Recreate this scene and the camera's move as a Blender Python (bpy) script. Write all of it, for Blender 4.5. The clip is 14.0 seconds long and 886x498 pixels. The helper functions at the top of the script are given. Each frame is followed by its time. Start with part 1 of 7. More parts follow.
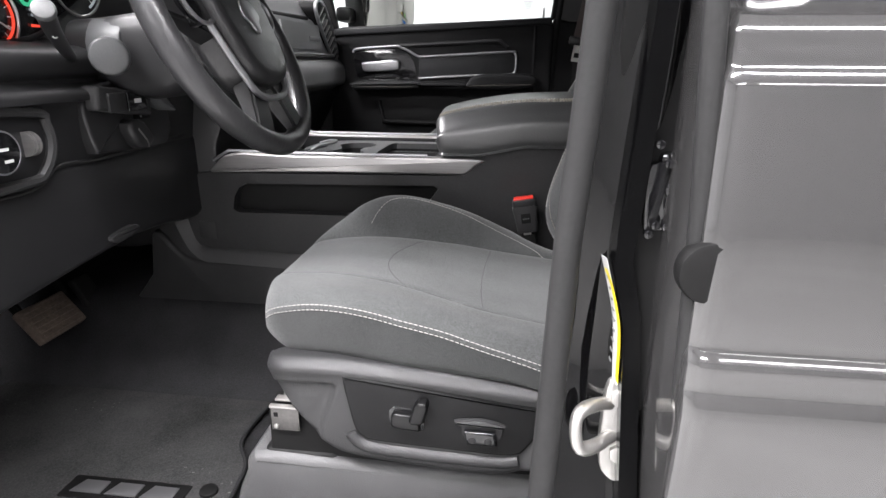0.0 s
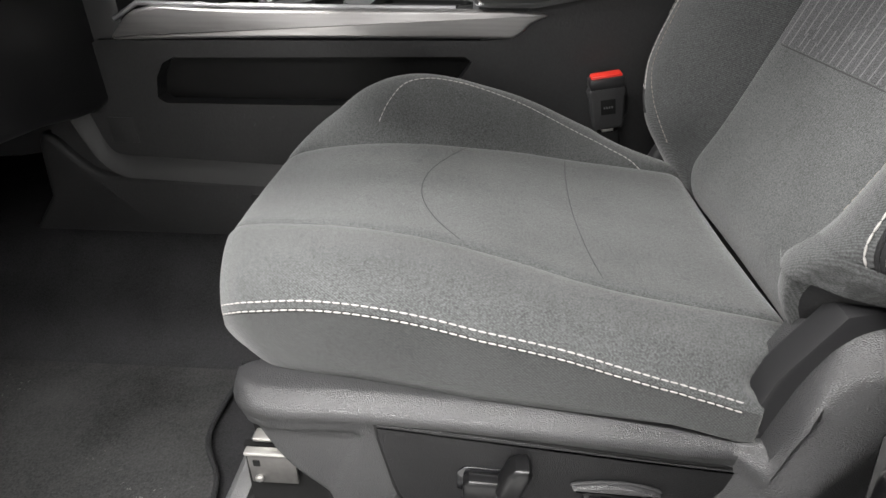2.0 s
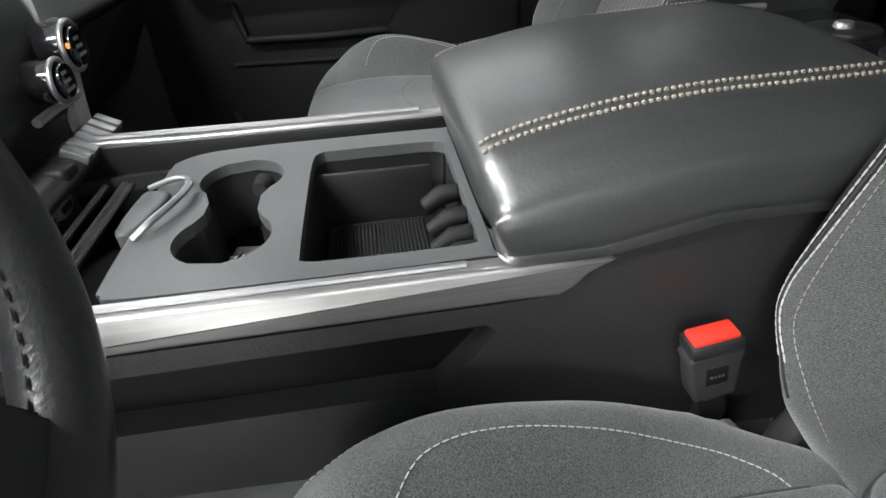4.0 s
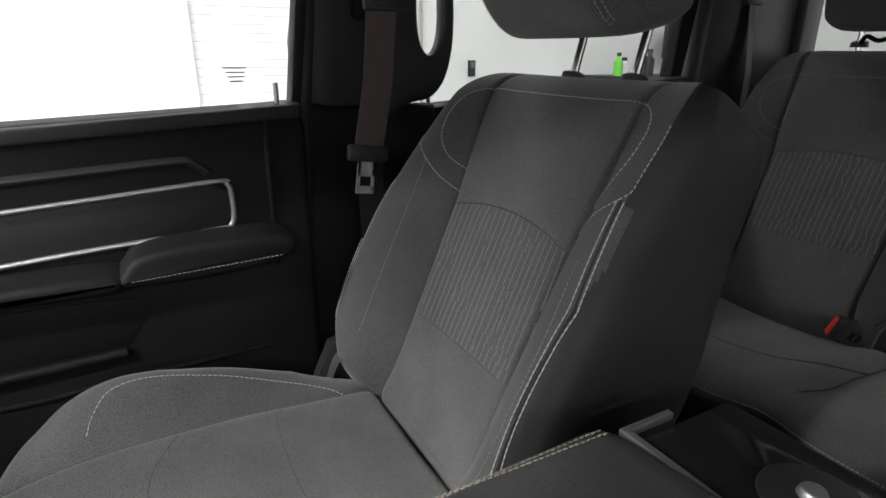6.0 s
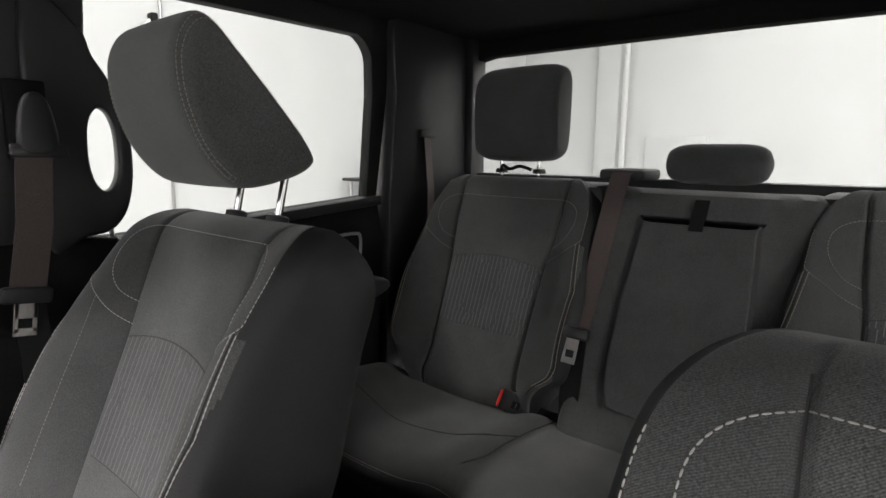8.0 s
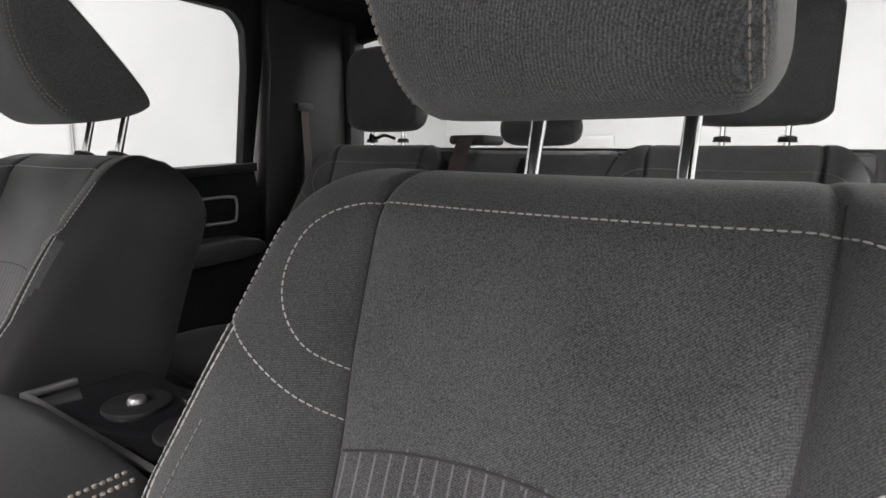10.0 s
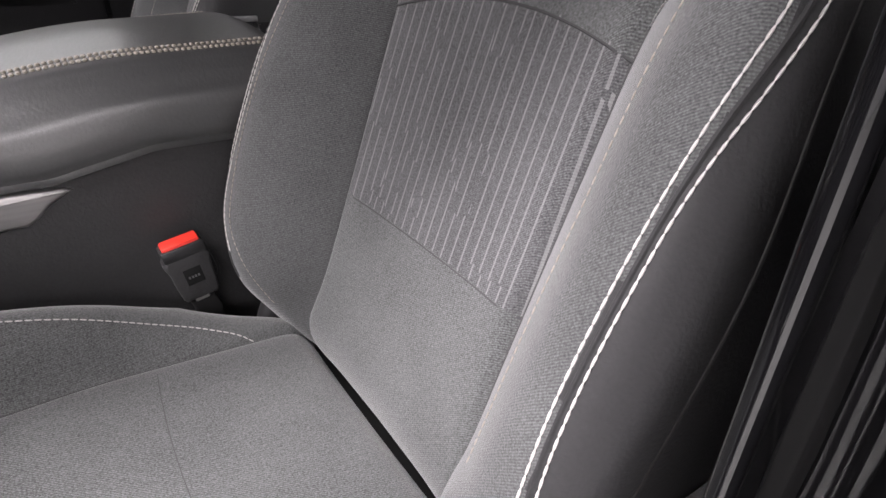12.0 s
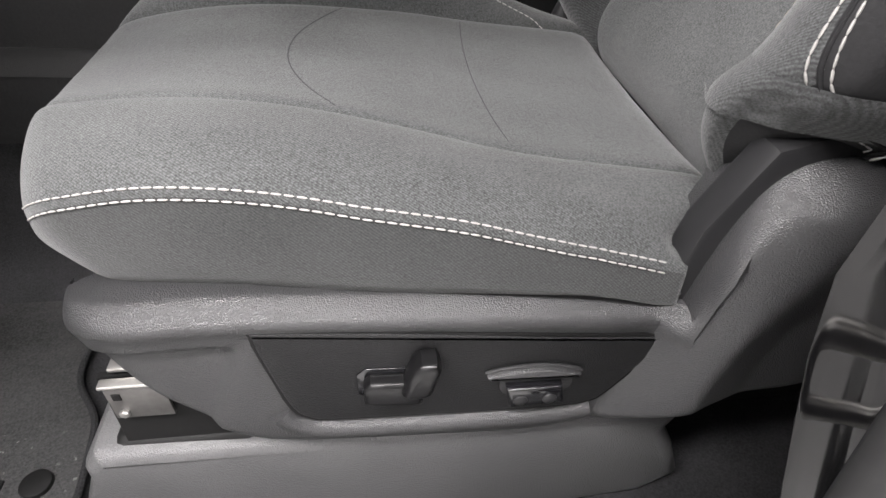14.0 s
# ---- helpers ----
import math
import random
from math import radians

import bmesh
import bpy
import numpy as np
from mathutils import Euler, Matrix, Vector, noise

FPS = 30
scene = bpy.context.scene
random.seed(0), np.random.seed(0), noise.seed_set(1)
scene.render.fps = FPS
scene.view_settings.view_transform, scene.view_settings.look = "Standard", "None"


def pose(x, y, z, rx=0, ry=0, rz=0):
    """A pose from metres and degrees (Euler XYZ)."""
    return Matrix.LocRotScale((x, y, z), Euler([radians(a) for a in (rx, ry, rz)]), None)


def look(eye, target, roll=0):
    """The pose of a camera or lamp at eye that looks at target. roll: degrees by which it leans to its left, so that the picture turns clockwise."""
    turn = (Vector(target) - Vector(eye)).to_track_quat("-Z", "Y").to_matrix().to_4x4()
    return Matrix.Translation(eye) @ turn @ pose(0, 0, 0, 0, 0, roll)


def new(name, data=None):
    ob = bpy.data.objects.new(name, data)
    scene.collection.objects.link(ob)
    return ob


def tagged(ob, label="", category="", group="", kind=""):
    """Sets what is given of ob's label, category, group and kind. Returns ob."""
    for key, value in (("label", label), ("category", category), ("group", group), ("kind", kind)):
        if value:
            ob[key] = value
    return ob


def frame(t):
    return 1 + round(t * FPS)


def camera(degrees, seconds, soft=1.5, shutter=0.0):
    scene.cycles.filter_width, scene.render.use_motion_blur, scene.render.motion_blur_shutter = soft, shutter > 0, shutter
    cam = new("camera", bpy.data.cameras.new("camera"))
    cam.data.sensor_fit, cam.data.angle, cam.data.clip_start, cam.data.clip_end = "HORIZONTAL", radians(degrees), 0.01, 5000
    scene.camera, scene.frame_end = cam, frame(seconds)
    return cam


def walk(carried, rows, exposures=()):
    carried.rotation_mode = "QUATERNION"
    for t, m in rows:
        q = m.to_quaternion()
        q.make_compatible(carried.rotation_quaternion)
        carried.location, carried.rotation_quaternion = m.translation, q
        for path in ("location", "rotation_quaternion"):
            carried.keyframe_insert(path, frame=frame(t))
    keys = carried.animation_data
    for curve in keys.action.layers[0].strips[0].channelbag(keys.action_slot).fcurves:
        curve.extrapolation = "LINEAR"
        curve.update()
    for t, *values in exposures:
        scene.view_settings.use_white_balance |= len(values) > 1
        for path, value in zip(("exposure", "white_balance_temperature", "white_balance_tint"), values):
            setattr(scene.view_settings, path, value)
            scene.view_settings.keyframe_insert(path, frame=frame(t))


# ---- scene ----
cam = camera(76.1, 14.0)
EXPOSURES = [(0, -0.28, 6320, 15), (0.6, -0.14, 6320, 14), (1.5, -0.4, 6450, 12), (2.2, -0.46, 6500, 11), (4.3, 0.4, 6250, 7), (5.0, 0.56, 6350, 5), (5.5, 0.2, 6420, 8), (6.0, -0.25, 6450, 11), (6.5, -0.4, 6500, 14), (7.5, 0.0, 6600, 15), (8.7, 0.12, 6600, 12), (10.8, 0.04, 6450, 19), (11.5, 0.18, 6460, 20), (12.5, -0.15, 6480, 21), (14, -0.52, 6500, 15)]
PATH = [
    (0, (-0.055, -0.919, 0.815), (-0.289, 0.965, 0.185), 0.3),
    (0.5, (-0.142, -0.812, 0.79), (-0.325, 1.047, 0.073), 0.5),
    (1, (-0.171, -0.702, 0.758), (-0.337, 1.121, -0.046), 0.7),
    (1.5, (-0.196, -0.623, 0.74), (-0.344, 1.13, -0.211), 0.8),
    (2, (-0.209, -0.551, 0.74), (-0.303, 1.159, -0.294), 0.4),
    (2.2, (-0.218, -0.525, 0.748), (-0.247, 1.179, -0.299), 0.4),
    (4.3, (-0.318, 0.0, 0.933), (-0.106, 1.647, -0.182), -2.3),
    (4.5, (-0.328, 0.054, 0.964), (-0.09, 1.709, -0.133), -0.5),
    (4.7, (-0.329, 0.099, 0.993), (-0.072, 1.816, 0.0), -0.4),
    (5, (-0.288, 0.166, 1.041), (0.0, 1.972, 0.23), -0.3),
    (5.5, (-0.223, 0.275, 1.051), (0.325, 2.068, 0.354), -0.3),
    (6, (-0.193, 0.331, 1.045), (0.714, 1.989, 0.391), 0.2),
    (6.5, (-0.169, 0.308, 1.077), (0.962, 1.848, 0.487), 0.5),
    (7, (-0.142, 0.247, 1.115), (1.129, 1.703, 0.602), 0.7),
    (7.5, (-0.135, 0.174, 1.134), (1.261, 1.542, 0.709), 0.7),
    (8, (-0.096, 0.125, 1.122), (1.412, 1.395, 0.782), 0.4),
    (8.5, (-0.058, 0.053, 1.091), (1.552, 1.203, 0.797), 0.0),
    (8.7, (-0.062, 0.056, 1.087), (1.593, 1.137, 0.783), 0.5),
    (10.8, (-0.114, -0.294, 0.948), (1.47, 0.873, 0.588), 1.9),
    (11, (-0.114, -0.309, 0.93), (1.383, 0.931, 0.459), 2.2),
    (11.5, (-0.127, -0.342, 0.893), (1.129, 1.0, 0.104), 2.6),
    (12, (-0.116, -0.38, 0.855), (0.91, 1.04, -0.11), 2.1),
    (12.5, (-0.146, -0.431, 0.761), (0.728, 1.102, -0.181), 2.1),
    (13, (-0.168, -0.463, 0.704), (0.419, 1.11, -0.382), 2.6),
    (13.5, (-0.185, -0.499, 0.668), (0.174, 1.041, -0.557), 2.9),
    (14, (-0.189, -0.502, 0.673), (0.019, 1.016, -0.613), 1.9),
]
walk(cam, [(t, look(eye, target, roll)) for t, eye, target, roll in PATH], EXPOSURES)

# ---- exposure and light ----


world = bpy.data.worlds.new("world")
scene.world = world
world.use_nodes = True
world.node_tree.nodes["Background"].inputs[0].default_value = (0.9, 0.95, 1.0, 1)
world.node_tree.nodes["Background"].inputs[1].default_value = 0.01


def lamp_area(name, eye, target, sx, sy, watts, color=(1, 0.985, 0.96)):
    data = bpy.data.lights.new(name, "AREA")
    data.shape, data.size, data.size_y, data.energy, data.color = "RECTANGLE", sx, sy, watts, color
    ob = new(name, data)
    ob.matrix_world = look(eye, target)
    return ob


# ---- materials ----
def material(name, base, rough=0.6, metal=0.0, grain=0.0, scale=200.0, bump=0.0, blotch=0.0, blotch_scale=6.0, tint=None, sheen=0.0, coat=0.0, stretch=None, spec=0.5):
    m = bpy.data.materials.new(name)
    m.use_nodes = True
    nt = m.node_tree
    b = nt.nodes["Principled BSDF"]
    b.inputs["Base Color"].default_value = (*base, 1)
    b.inputs["Roughness"].default_value = rough
    b.inputs["Metallic"].default_value = metal
    b.inputs["Specular IOR Level"].default_value = spec
    b.inputs["Sheen Weight"].default_value = sheen
    b.inputs["Coat Weight"].default_value = coat
    if grain or bump or blotch:
        co = nt.nodes.new("ShaderNodeTexCoord")
        src = co.outputs["Object"]
        if stretch:
            mp = nt.nodes.new("ShaderNodeMapping")
            mp.inputs["Scale"].default_value = stretch
            nt.links.new(src, mp.inputs["Vector"])
            src = mp.outputs["Vector"]
        fine = nt.nodes.new("ShaderNodeTexNoise")
        fine.inputs["Scale"].default_value, fine.inputs["Detail"].default_value = scale, 3
        nt.links.new(src, fine.inputs["Vector"])
        big = nt.nodes.new("ShaderNodeTexNoise")
        big.inputs["Scale"].default_value, big.inputs["Detail"].default_value = blotch_scale, 4
        nt.links.new(co.outputs["Object"], big.inputs["Vector"])
        add = nt.nodes.new("ShaderNodeMath")
        add.operation = "MULTIPLY_ADD"
        sub = nt.nodes.new("ShaderNodeMath")
        sub.operation = "SUBTRACT"
        sub.inputs[1].default_value = 0.5
        nt.links.new(fine.outputs["Fac"], sub.inputs[0])
        nt.links.new(sub.outputs[0], add.inputs[0])
        add.inputs[1].default_value = grain * 3
        sub2 = nt.nodes.new("ShaderNodeMath")
        sub2.operation = "MULTIPLY_ADD"
        sub2.inputs[1].default_value, sub2.inputs[2].default_value = blotch * 3, 0.5 - blotch * 1.5
        nt.links.new(big.outputs["Fac"], sub2.inputs[0])
        nt.links.new(sub2.outputs[0], add.inputs[2])
        ramp = nt.nodes.new("ShaderNodeMix")
        ramp.data_type = "RGBA"
        lo = [c * 0.35 for c in base]
        hi = [min(1, c * 1.65) for c in (tint or base)]
        ramp.inputs["A"].default_value, ramp.inputs["B"].default_value = (*lo, 1), (*hi, 1)
        nt.links.new(add.outputs[0], ramp.inputs["Factor"])
        nt.links.new(ramp.outputs["Result"], b.inputs["Base Color"])
        if bump:
            bp = nt.nodes.new("ShaderNodeBump")
            bp.inputs["Strength"].default_value, bp.inputs["Distance"].default_value = bump, 0.001
            nt.links.new(fine.outputs["Fac"], bp.inputs["Height"])
            nt.links.new(bp.outputs["Normal"], b.inputs["Normal"])
    return m


def emitter(name, color, strength):
    m = bpy.data.materials.new(name)
    m.use_nodes = True
    b = m.node_tree.nodes["Principled BSDF"]
    b.inputs["Base Color"].default_value = (0, 0, 0, 1)
    b.inputs["Emission Color"].default_value = (*color, 1)
    b.inputs["Emission Strength"].default_value = strength
    return m


def cloth(name, base, grain=0.68):
    """Heathered twill: mottled yarn, fine diagonal ribs and a soft large-scale wear."""
    m = material(name, base, 0.95, grain=grain, scale=700, bump=0.6, blotch=0.14, blotch_scale=13, sheen=0.2, spec=0.15)
    nt = m.node_tree
    b = nt.nodes["Principled BSDF"]
    co = nt.nodes.new("ShaderNodeTexCoord")
    rib = nt.nodes.new("ShaderNodeTexWave")
    rib.wave_type, rib.bands_direction = "BANDS", "DIAGONAL"
    rib.inputs["Scale"].default_value, rib.inputs["Distortion"].default_value, rib.inputs["Detail"].default_value = 240, 1.2, 0
    nt.links.new(co.outputs["Object"], rib.inputs["Vector"])
    old = b.inputs["Base Color"].links[0].from_socket
    mix = nt.nodes.new("ShaderNodeMix")
    mix.data_type, mix.blend_type = "RGBA", "MULTIPLY"
    mix.inputs["Factor"].default_value = 0.39
    nt.links.new(old, mix.inputs["A"])
    nt.links.new(rib.outputs["Color"], mix.inputs["B"])
    nt.links.new(mix.outputs["Result"], b.inputs["Base Color"])
    return m


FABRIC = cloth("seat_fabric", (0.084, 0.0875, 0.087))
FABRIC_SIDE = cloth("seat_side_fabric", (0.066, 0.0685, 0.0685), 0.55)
# Smoother cushion-side cloth; its darker tone also carries the side's shade.
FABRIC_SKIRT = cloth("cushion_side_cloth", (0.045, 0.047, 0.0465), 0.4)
VINYL = material("black_vinyl", (0.018, 0.018, 0.0187), 0.65, grain=0.15, scale=420, bump=0.35, blotch=0.1, spec=0.22)
SEAM = material("seam_shadow_thread", (0.034, 0.034, 0.035), 0.9)
THREAD = material("grey_thread", (0.36, 0.35, 0.335), 0.8, grain=0.2, scale=900)
THREAD_TAN = material("taupe_thread", (0.22, 0.2, 0.17), 0.8, grain=0.2, scale=900)
PLASTIC = material("grained_black_plastic", (0.027, 0.027, 0.0277), 0.5, grain=0.12, scale=330, bump=0.55, blotch=0.12, blotch_scale=12, spec=0.32)
SMOOTH = material("smooth_black_plastic", (0.015, 0.015, 0.0158), 0.42, blotch=0.1, spec=0.42)
# Door plastics are darker copies; the doors' lack of light is in their colour.
DOORPLASTIC = material("door_card_plastic", (0.0085, 0.0085, 0.009), 0.6, grain=0.12, scale=330, bump=0.55, blotch=0.12, blotch_scale=12, spec=0.16)
DOORSOFT = material("door_soft_trim", (0.018, 0.0185, 0.0195), 0.55, grain=0.12, scale=500, bump=0.4, blotch=0.1, spec=0.25)
GLOSSBLACK = material("gloss_black", (0.008, 0.008, 0.009), 0.12, coat=0.3)
LEATHER = material("black_leather", (0.024, 0.024, 0.025), 0.34, grain=0.15, scale=260, bump=0.45, blotch=0.1, stretch=(1, 1, 0.4))
LIDLEATHER = material("grained_lid_leatherette", (0.03, 0.0305, 0.031), 0.4, grain=0.15, scale=300, bump=0.3, blotch=0.1, stretch=(1, 0.25, 1), spec=1.0, coat=0.5)
LIDLEATHER.node_tree.nodes["Principled BSDF"].inputs["Coat Roughness"].default_value = 0.27
CARPET = material("charcoal_carpet", (0.026, 0.026, 0.0272), 1.0, grain=0.35, scale=420, bump=1.0, blotch=0.22, blotch_scale=14, spec=0.05)
MAT_PILE = material("dusty_mat_pile", (0.023, 0.023, 0.0235), 1.0, grain=0.3, scale=380, bump=1.0, blotch=0.3, blotch_scale=9, tint=(0.042, 0.042, 0.042), spec=0.05)


def scuffed(m):
    """Pale dust specks gathered in loose patches."""
    nt = m.node_tree
    b = nt.nodes["Principled BSDF"]
    co = nt.nodes.new("ShaderNodeTexCoord")
    ramps = []
    for scale, lo, hi in ((150, 0.66, 0.72), (8, 0.57, 0.7)):
        n = nt.nodes.new("ShaderNodeTexNoise")
        n.inputs["Scale"].default_value, n.inputs["Detail"].default_value = scale, 2
        nt.links.new(co.outputs["Object"], n.inputs["Vector"])
        r = nt.nodes.new("ShaderNodeMapRange")
        r.inputs["From Min"].default_value, r.inputs["From Max"].default_value = lo, hi
        nt.links.new(n.outputs["Fac"], r.inputs["Value"])
        ramps.append(r.outputs["Result"])
    both = nt.nodes.new("ShaderNodeMath")
    both.operation = "MULTIPLY"
    nt.links.new(ramps[0], both.inputs[0])
    nt.links.new(ramps[1], both.inputs[1])
    mix = nt.nodes.new("ShaderNodeMix")
    mix.data_type = "RGBA"
    nt.links.new(both.outputs[0], mix.inputs["Factor"])
    nt.links.new(b.inputs["Base Color"].links[0].from_socket, mix.inputs["A"])
    mix.inputs["B"].default_value = (0.16, 0.16, 0.155, 1)
    nt.links.new(mix.outputs["Result"], b.inputs["Base Color"])


scuffed(MAT_PILE)
SATIN = material("satin_grey_trim", (0.4, 0.39, 0.385), 0.34, metal=0.85, grain=0.12, scale=240, blotch=0.05, stretch=(0.05, 1, 1))
SILVER = material("satin_silver", (0.38, 0.38, 0.39), 0.42, metal=0.9, blotch=0.05)
CHROME = material("chrome", (0.75, 0.75, 0.76), 0.12, metal=1.0)
DULLSTEEL = material("dull_dark_steel", (0.16, 0.155, 0.15), 0.5, metal=0.8, grain=0.15, scale=150, blotch=0.12, blotch_scale=30)
MIRROR = material("mirror_glass", (0.5, 0.49, 0.46), 0.02, metal=1.0)
DASHPAD = material("grey_dash_pad", (0.225, 0.227, 0.23), 0.45, grain=0.12, scale=500, bump=0.4, blotch=0.1, spec=0.5)
PEDAL = material("worn_brown_pedal_rubber", (0.13, 0.1, 0.08), 0.8, grain=0.3, scale=120, bump=0.5, blotch=0.25, blotch_scale=25)
BOTTLEGREEN = material("green_bottle_plastic", (0.12, 0.5, 0.05), 0.4, blotch=0.08)
BOTTLEWHITE = material("white_bottle_plastic", (0.7, 0.7, 0.68), 0.45, blotch=0.05)
BOTTLEYELLOW = material("yellow_cloth", (0.6, 0.48, 0.08), 0.9, grain=0.15, scale=80)
CRATEBLUE = material("blue_crate_plastic", (0.03, 0.16, 0.5), 0.45, blotch=0.08)
COLUMNGREY = material("pale_grey_paint", (0.525, 0.53, 0.532), 0.6, blotch=0.05, blotch_scale=2)
GREYPLASTIC = material("grey_cup_plastic", (0.078, 0.08, 0.082), 0.42, grain=0.1, scale=400, bump=0.2, blotch=0.06)
RED = material("red_button_plastic", (0.62, 0.03, 0.018), 0.4, blotch=0.05)
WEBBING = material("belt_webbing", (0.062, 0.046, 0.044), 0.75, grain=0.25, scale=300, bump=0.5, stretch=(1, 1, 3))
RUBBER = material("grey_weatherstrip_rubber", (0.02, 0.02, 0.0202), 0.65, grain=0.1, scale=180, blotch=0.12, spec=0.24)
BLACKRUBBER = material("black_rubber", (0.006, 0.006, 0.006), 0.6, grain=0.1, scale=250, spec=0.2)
PAINT = material("dark_grey_metallic_paint", (0.078, 0.077, 0.077), 0.13, metal=0.6, coat=1.0, blotch=0.03)
PAINTBLACK = material("black_door_frame_paint", (0.003, 0.003, 0.0033), 0.06, spec=0.4)
HEADLINER = material("black_headliner_cloth", (0.006, 0.0058, 0.0058), 0.95, grain=0.2, scale=500, bump=0.4, blotch=0.1, spec=0.1)
WHITEPAINT = material("white_wall_paint", (0.555, 0.56, 0.562), 0.7, grain=0.02, scale=30, blotch=0.04, blotch_scale=1.5)
SHUTTER = material("white_shutter_paint", (0.565, 0.57, 0.572), 0.55, blotch=0.05, blotch_scale=2)
# Grey chosen to dim the driver-side wall's reflections; also the monitor's screen.
GREYWALL = material("grey_painted_wall", (0.42, 0.42, 0.42), 0.7, grain=0.02, scale=30, blotch=0.06, blotch_scale=1.2)
CONCRETE = material("painted_concrete", (0.5, 0.5, 0.49), 0.5, grain=0.05, scale=40, blotch=0.15, blotch_scale=1.2)
ZINC = material("zinc_plated_steel", (0.5, 0.49, 0.47), 0.38, metal=0.9, grain=0.1, scale=60, bump=0.2)
LABELWHITE = material("white_label", (0.75, 0.75, 0.73), 0.5, grain=0.04, scale=60)
LABELYELLOW = material("yellow_label", (0.75, 0.6, 0.02), 0.5)
LABELCREAM = material("cream_plastic", (0.62, 0.56, 0.46), 0.5, blotch=0.06)
INKGREY = material("label_ink", (0.2, 0.2, 0.2), 0.6)
LEDMAT = emitter("white_led_tube", (1, 0.985, 0.96), 18.0)
SCREEN_BLUE = emitter("dim_screen_marking", (0.7, 0.78, 0.8), 0.5)
SCREEN_RED = emitter("red_gauge_glow", (1, 0.08, 0.04), 1.2)
SCREEN_AMBER = emitter("amber_indicator", (1, 0.35, 0.08), 1.0)
SCREEN_GREEN = emitter("green_gauge_glow", (0.1, 1.0, 0.5), 0.6)


def glass_material(name, tint=(0.9, 0.94, 0.92)):
    m = bpy.data.materials.new(name)
    m.use_nodes = True
    b = m.node_tree.nodes["Principled BSDF"]
    b.inputs["Base Color"].default_value = (*tint, 1)
    b.inputs["Roughness"].default_value = 0.0
    b.inputs["Transmission Weight"].default_value = 1.0
    b.inputs["IOR"].default_value = 1.05
    return m


GLASS = glass_material("clear_window_glass")


def stripe_material():
    """Woven grey cloth with fine paler wavering lines running up the backrest, in the part's own lateral coordinate."""
    m = cloth("striped_insert_fabric", (0.074, 0.075, 0.077))
    nt = m.node_tree
    b = nt.nodes["Principled BSDF"]
    co = nt.nodes.new("ShaderNodeTexCoord")
    wob = nt.nodes.new("ShaderNodeTexNoise")
    wob.inputs["Scale"].default_value, wob.inputs["Detail"].default_value = 20, 1
    nt.links.new(co.outputs["Object"], wob.inputs["Vector"])
    sep = nt.nodes.new("ShaderNodeSeparateXYZ")
    nt.links.new(co.outputs["Object"], sep.inputs[0])

    def op(kind, a, c, d=None):
        n = nt.nodes.new("ShaderNodeMath")
        n.operation = kind
        for i, v in enumerate((a, c, d)):
            if v is None:
                continue
            if isinstance(v, (int, float)):
                n.inputs[i].default_value = v
            else:
                nt.links.new(v, n.inputs[i])
        return n.outputs[0]

    kink = op("MULTIPLY", op("GREATER_THAN", wob.outputs["Fac"], 0.6), 0.0034)
    wave = op("SINE", op("MULTIPLY", op("ADD", sep.outputs["Y"], kink), 2 * math.pi / 0.0128), 0)
    line = op("GREATER_THAN", wave, 0.9)
    old = b.inputs["Base Color"].links[0].from_socket
    mix = nt.nodes.new("ShaderNodeMix")
    mix.data_type = "RGBA"
    nt.links.new(op("MULTIPLY", line, 0.42), mix.inputs["Factor"])
    nt.links.new(old, mix.inputs["A"])
    mix.inputs["B"].default_value = (0.23, 0.23, 0.23, 1)
    nt.links.new(mix.outputs["Result"], b.inputs["Base Color"])
    return m


STRIPE = stripe_material()


def pebbled(name, base, rough, spec, scale=1000):
    """Moulded plastic with a leather-like pebble grain."""
    m = material(name, base, rough, blotch=0.12, blotch_scale=9, spec=spec)
    nt = m.node_tree
    b = nt.nodes["Principled BSDF"]
    co = nt.nodes.new("ShaderNodeTexCoord")
    cells = nt.nodes.new("ShaderNodeTexVoronoi")
    cells.inputs["Scale"].default_value = scale
    nt.links.new(co.outputs["Object"], cells.inputs["Vector"])
    bp = nt.nodes.new("ShaderNodeBump")
    bp.invert = True
    bp.inputs["Strength"].default_value, bp.inputs["Distance"].default_value = 0.7, 0.0007
    nt.links.new(cells.outputs["Distance"], bp.inputs["Height"])
    nt.links.new(bp.outputs["Normal"], b.inputs["Normal"])
    return m


SWITCHBLACK = material("satin_black_switch", (0.006, 0.006, 0.0063), 0.3, blotch=0.1, spec=0.5)
# Darker copy of the pebbled plastic; the panel's weaker light is in its colour.
PANELBLACK = pebbled("switch_panel_plastic", (0.016, 0.016, 0.0165), 0.42, 0.4)
PEBBLE = pebbled("pebbled_black_plastic", (0.029, 0.029, 0.03), 0.38, 0.75)
SILLPLASTIC = pebbled("sill_plastic", (0.09, 0.09, 0.091), 0.3, 0.5, 800)
PANELBLACK.node_tree.nodes["Principled BSDF"].inputs["Specular IOR Level"].default_value = 0.22
SWITCHBLACK.node_tree.nodes["Principled BSDF"].inputs["Specular IOR Level"].default_value = 0.3
TINTED = glass_material("tinted_rear_glass", (0.6, 0.62, 0.61))

# ---- builders ----
def finish(bm, name, mat, smooth=True):
    bmesh.ops.recalc_face_normals(bm, faces=bm.faces)
    me = bpy.data.meshes.new(name)
    bm.to_mesh(me)
    bm.free()
    if smooth:
        me.polygons.foreach_set("use_smooth", [True] * len(me.polygons))
        me.set_sharp_from_angle(angle=radians(42))
    me.materials.append(mat)
    return me


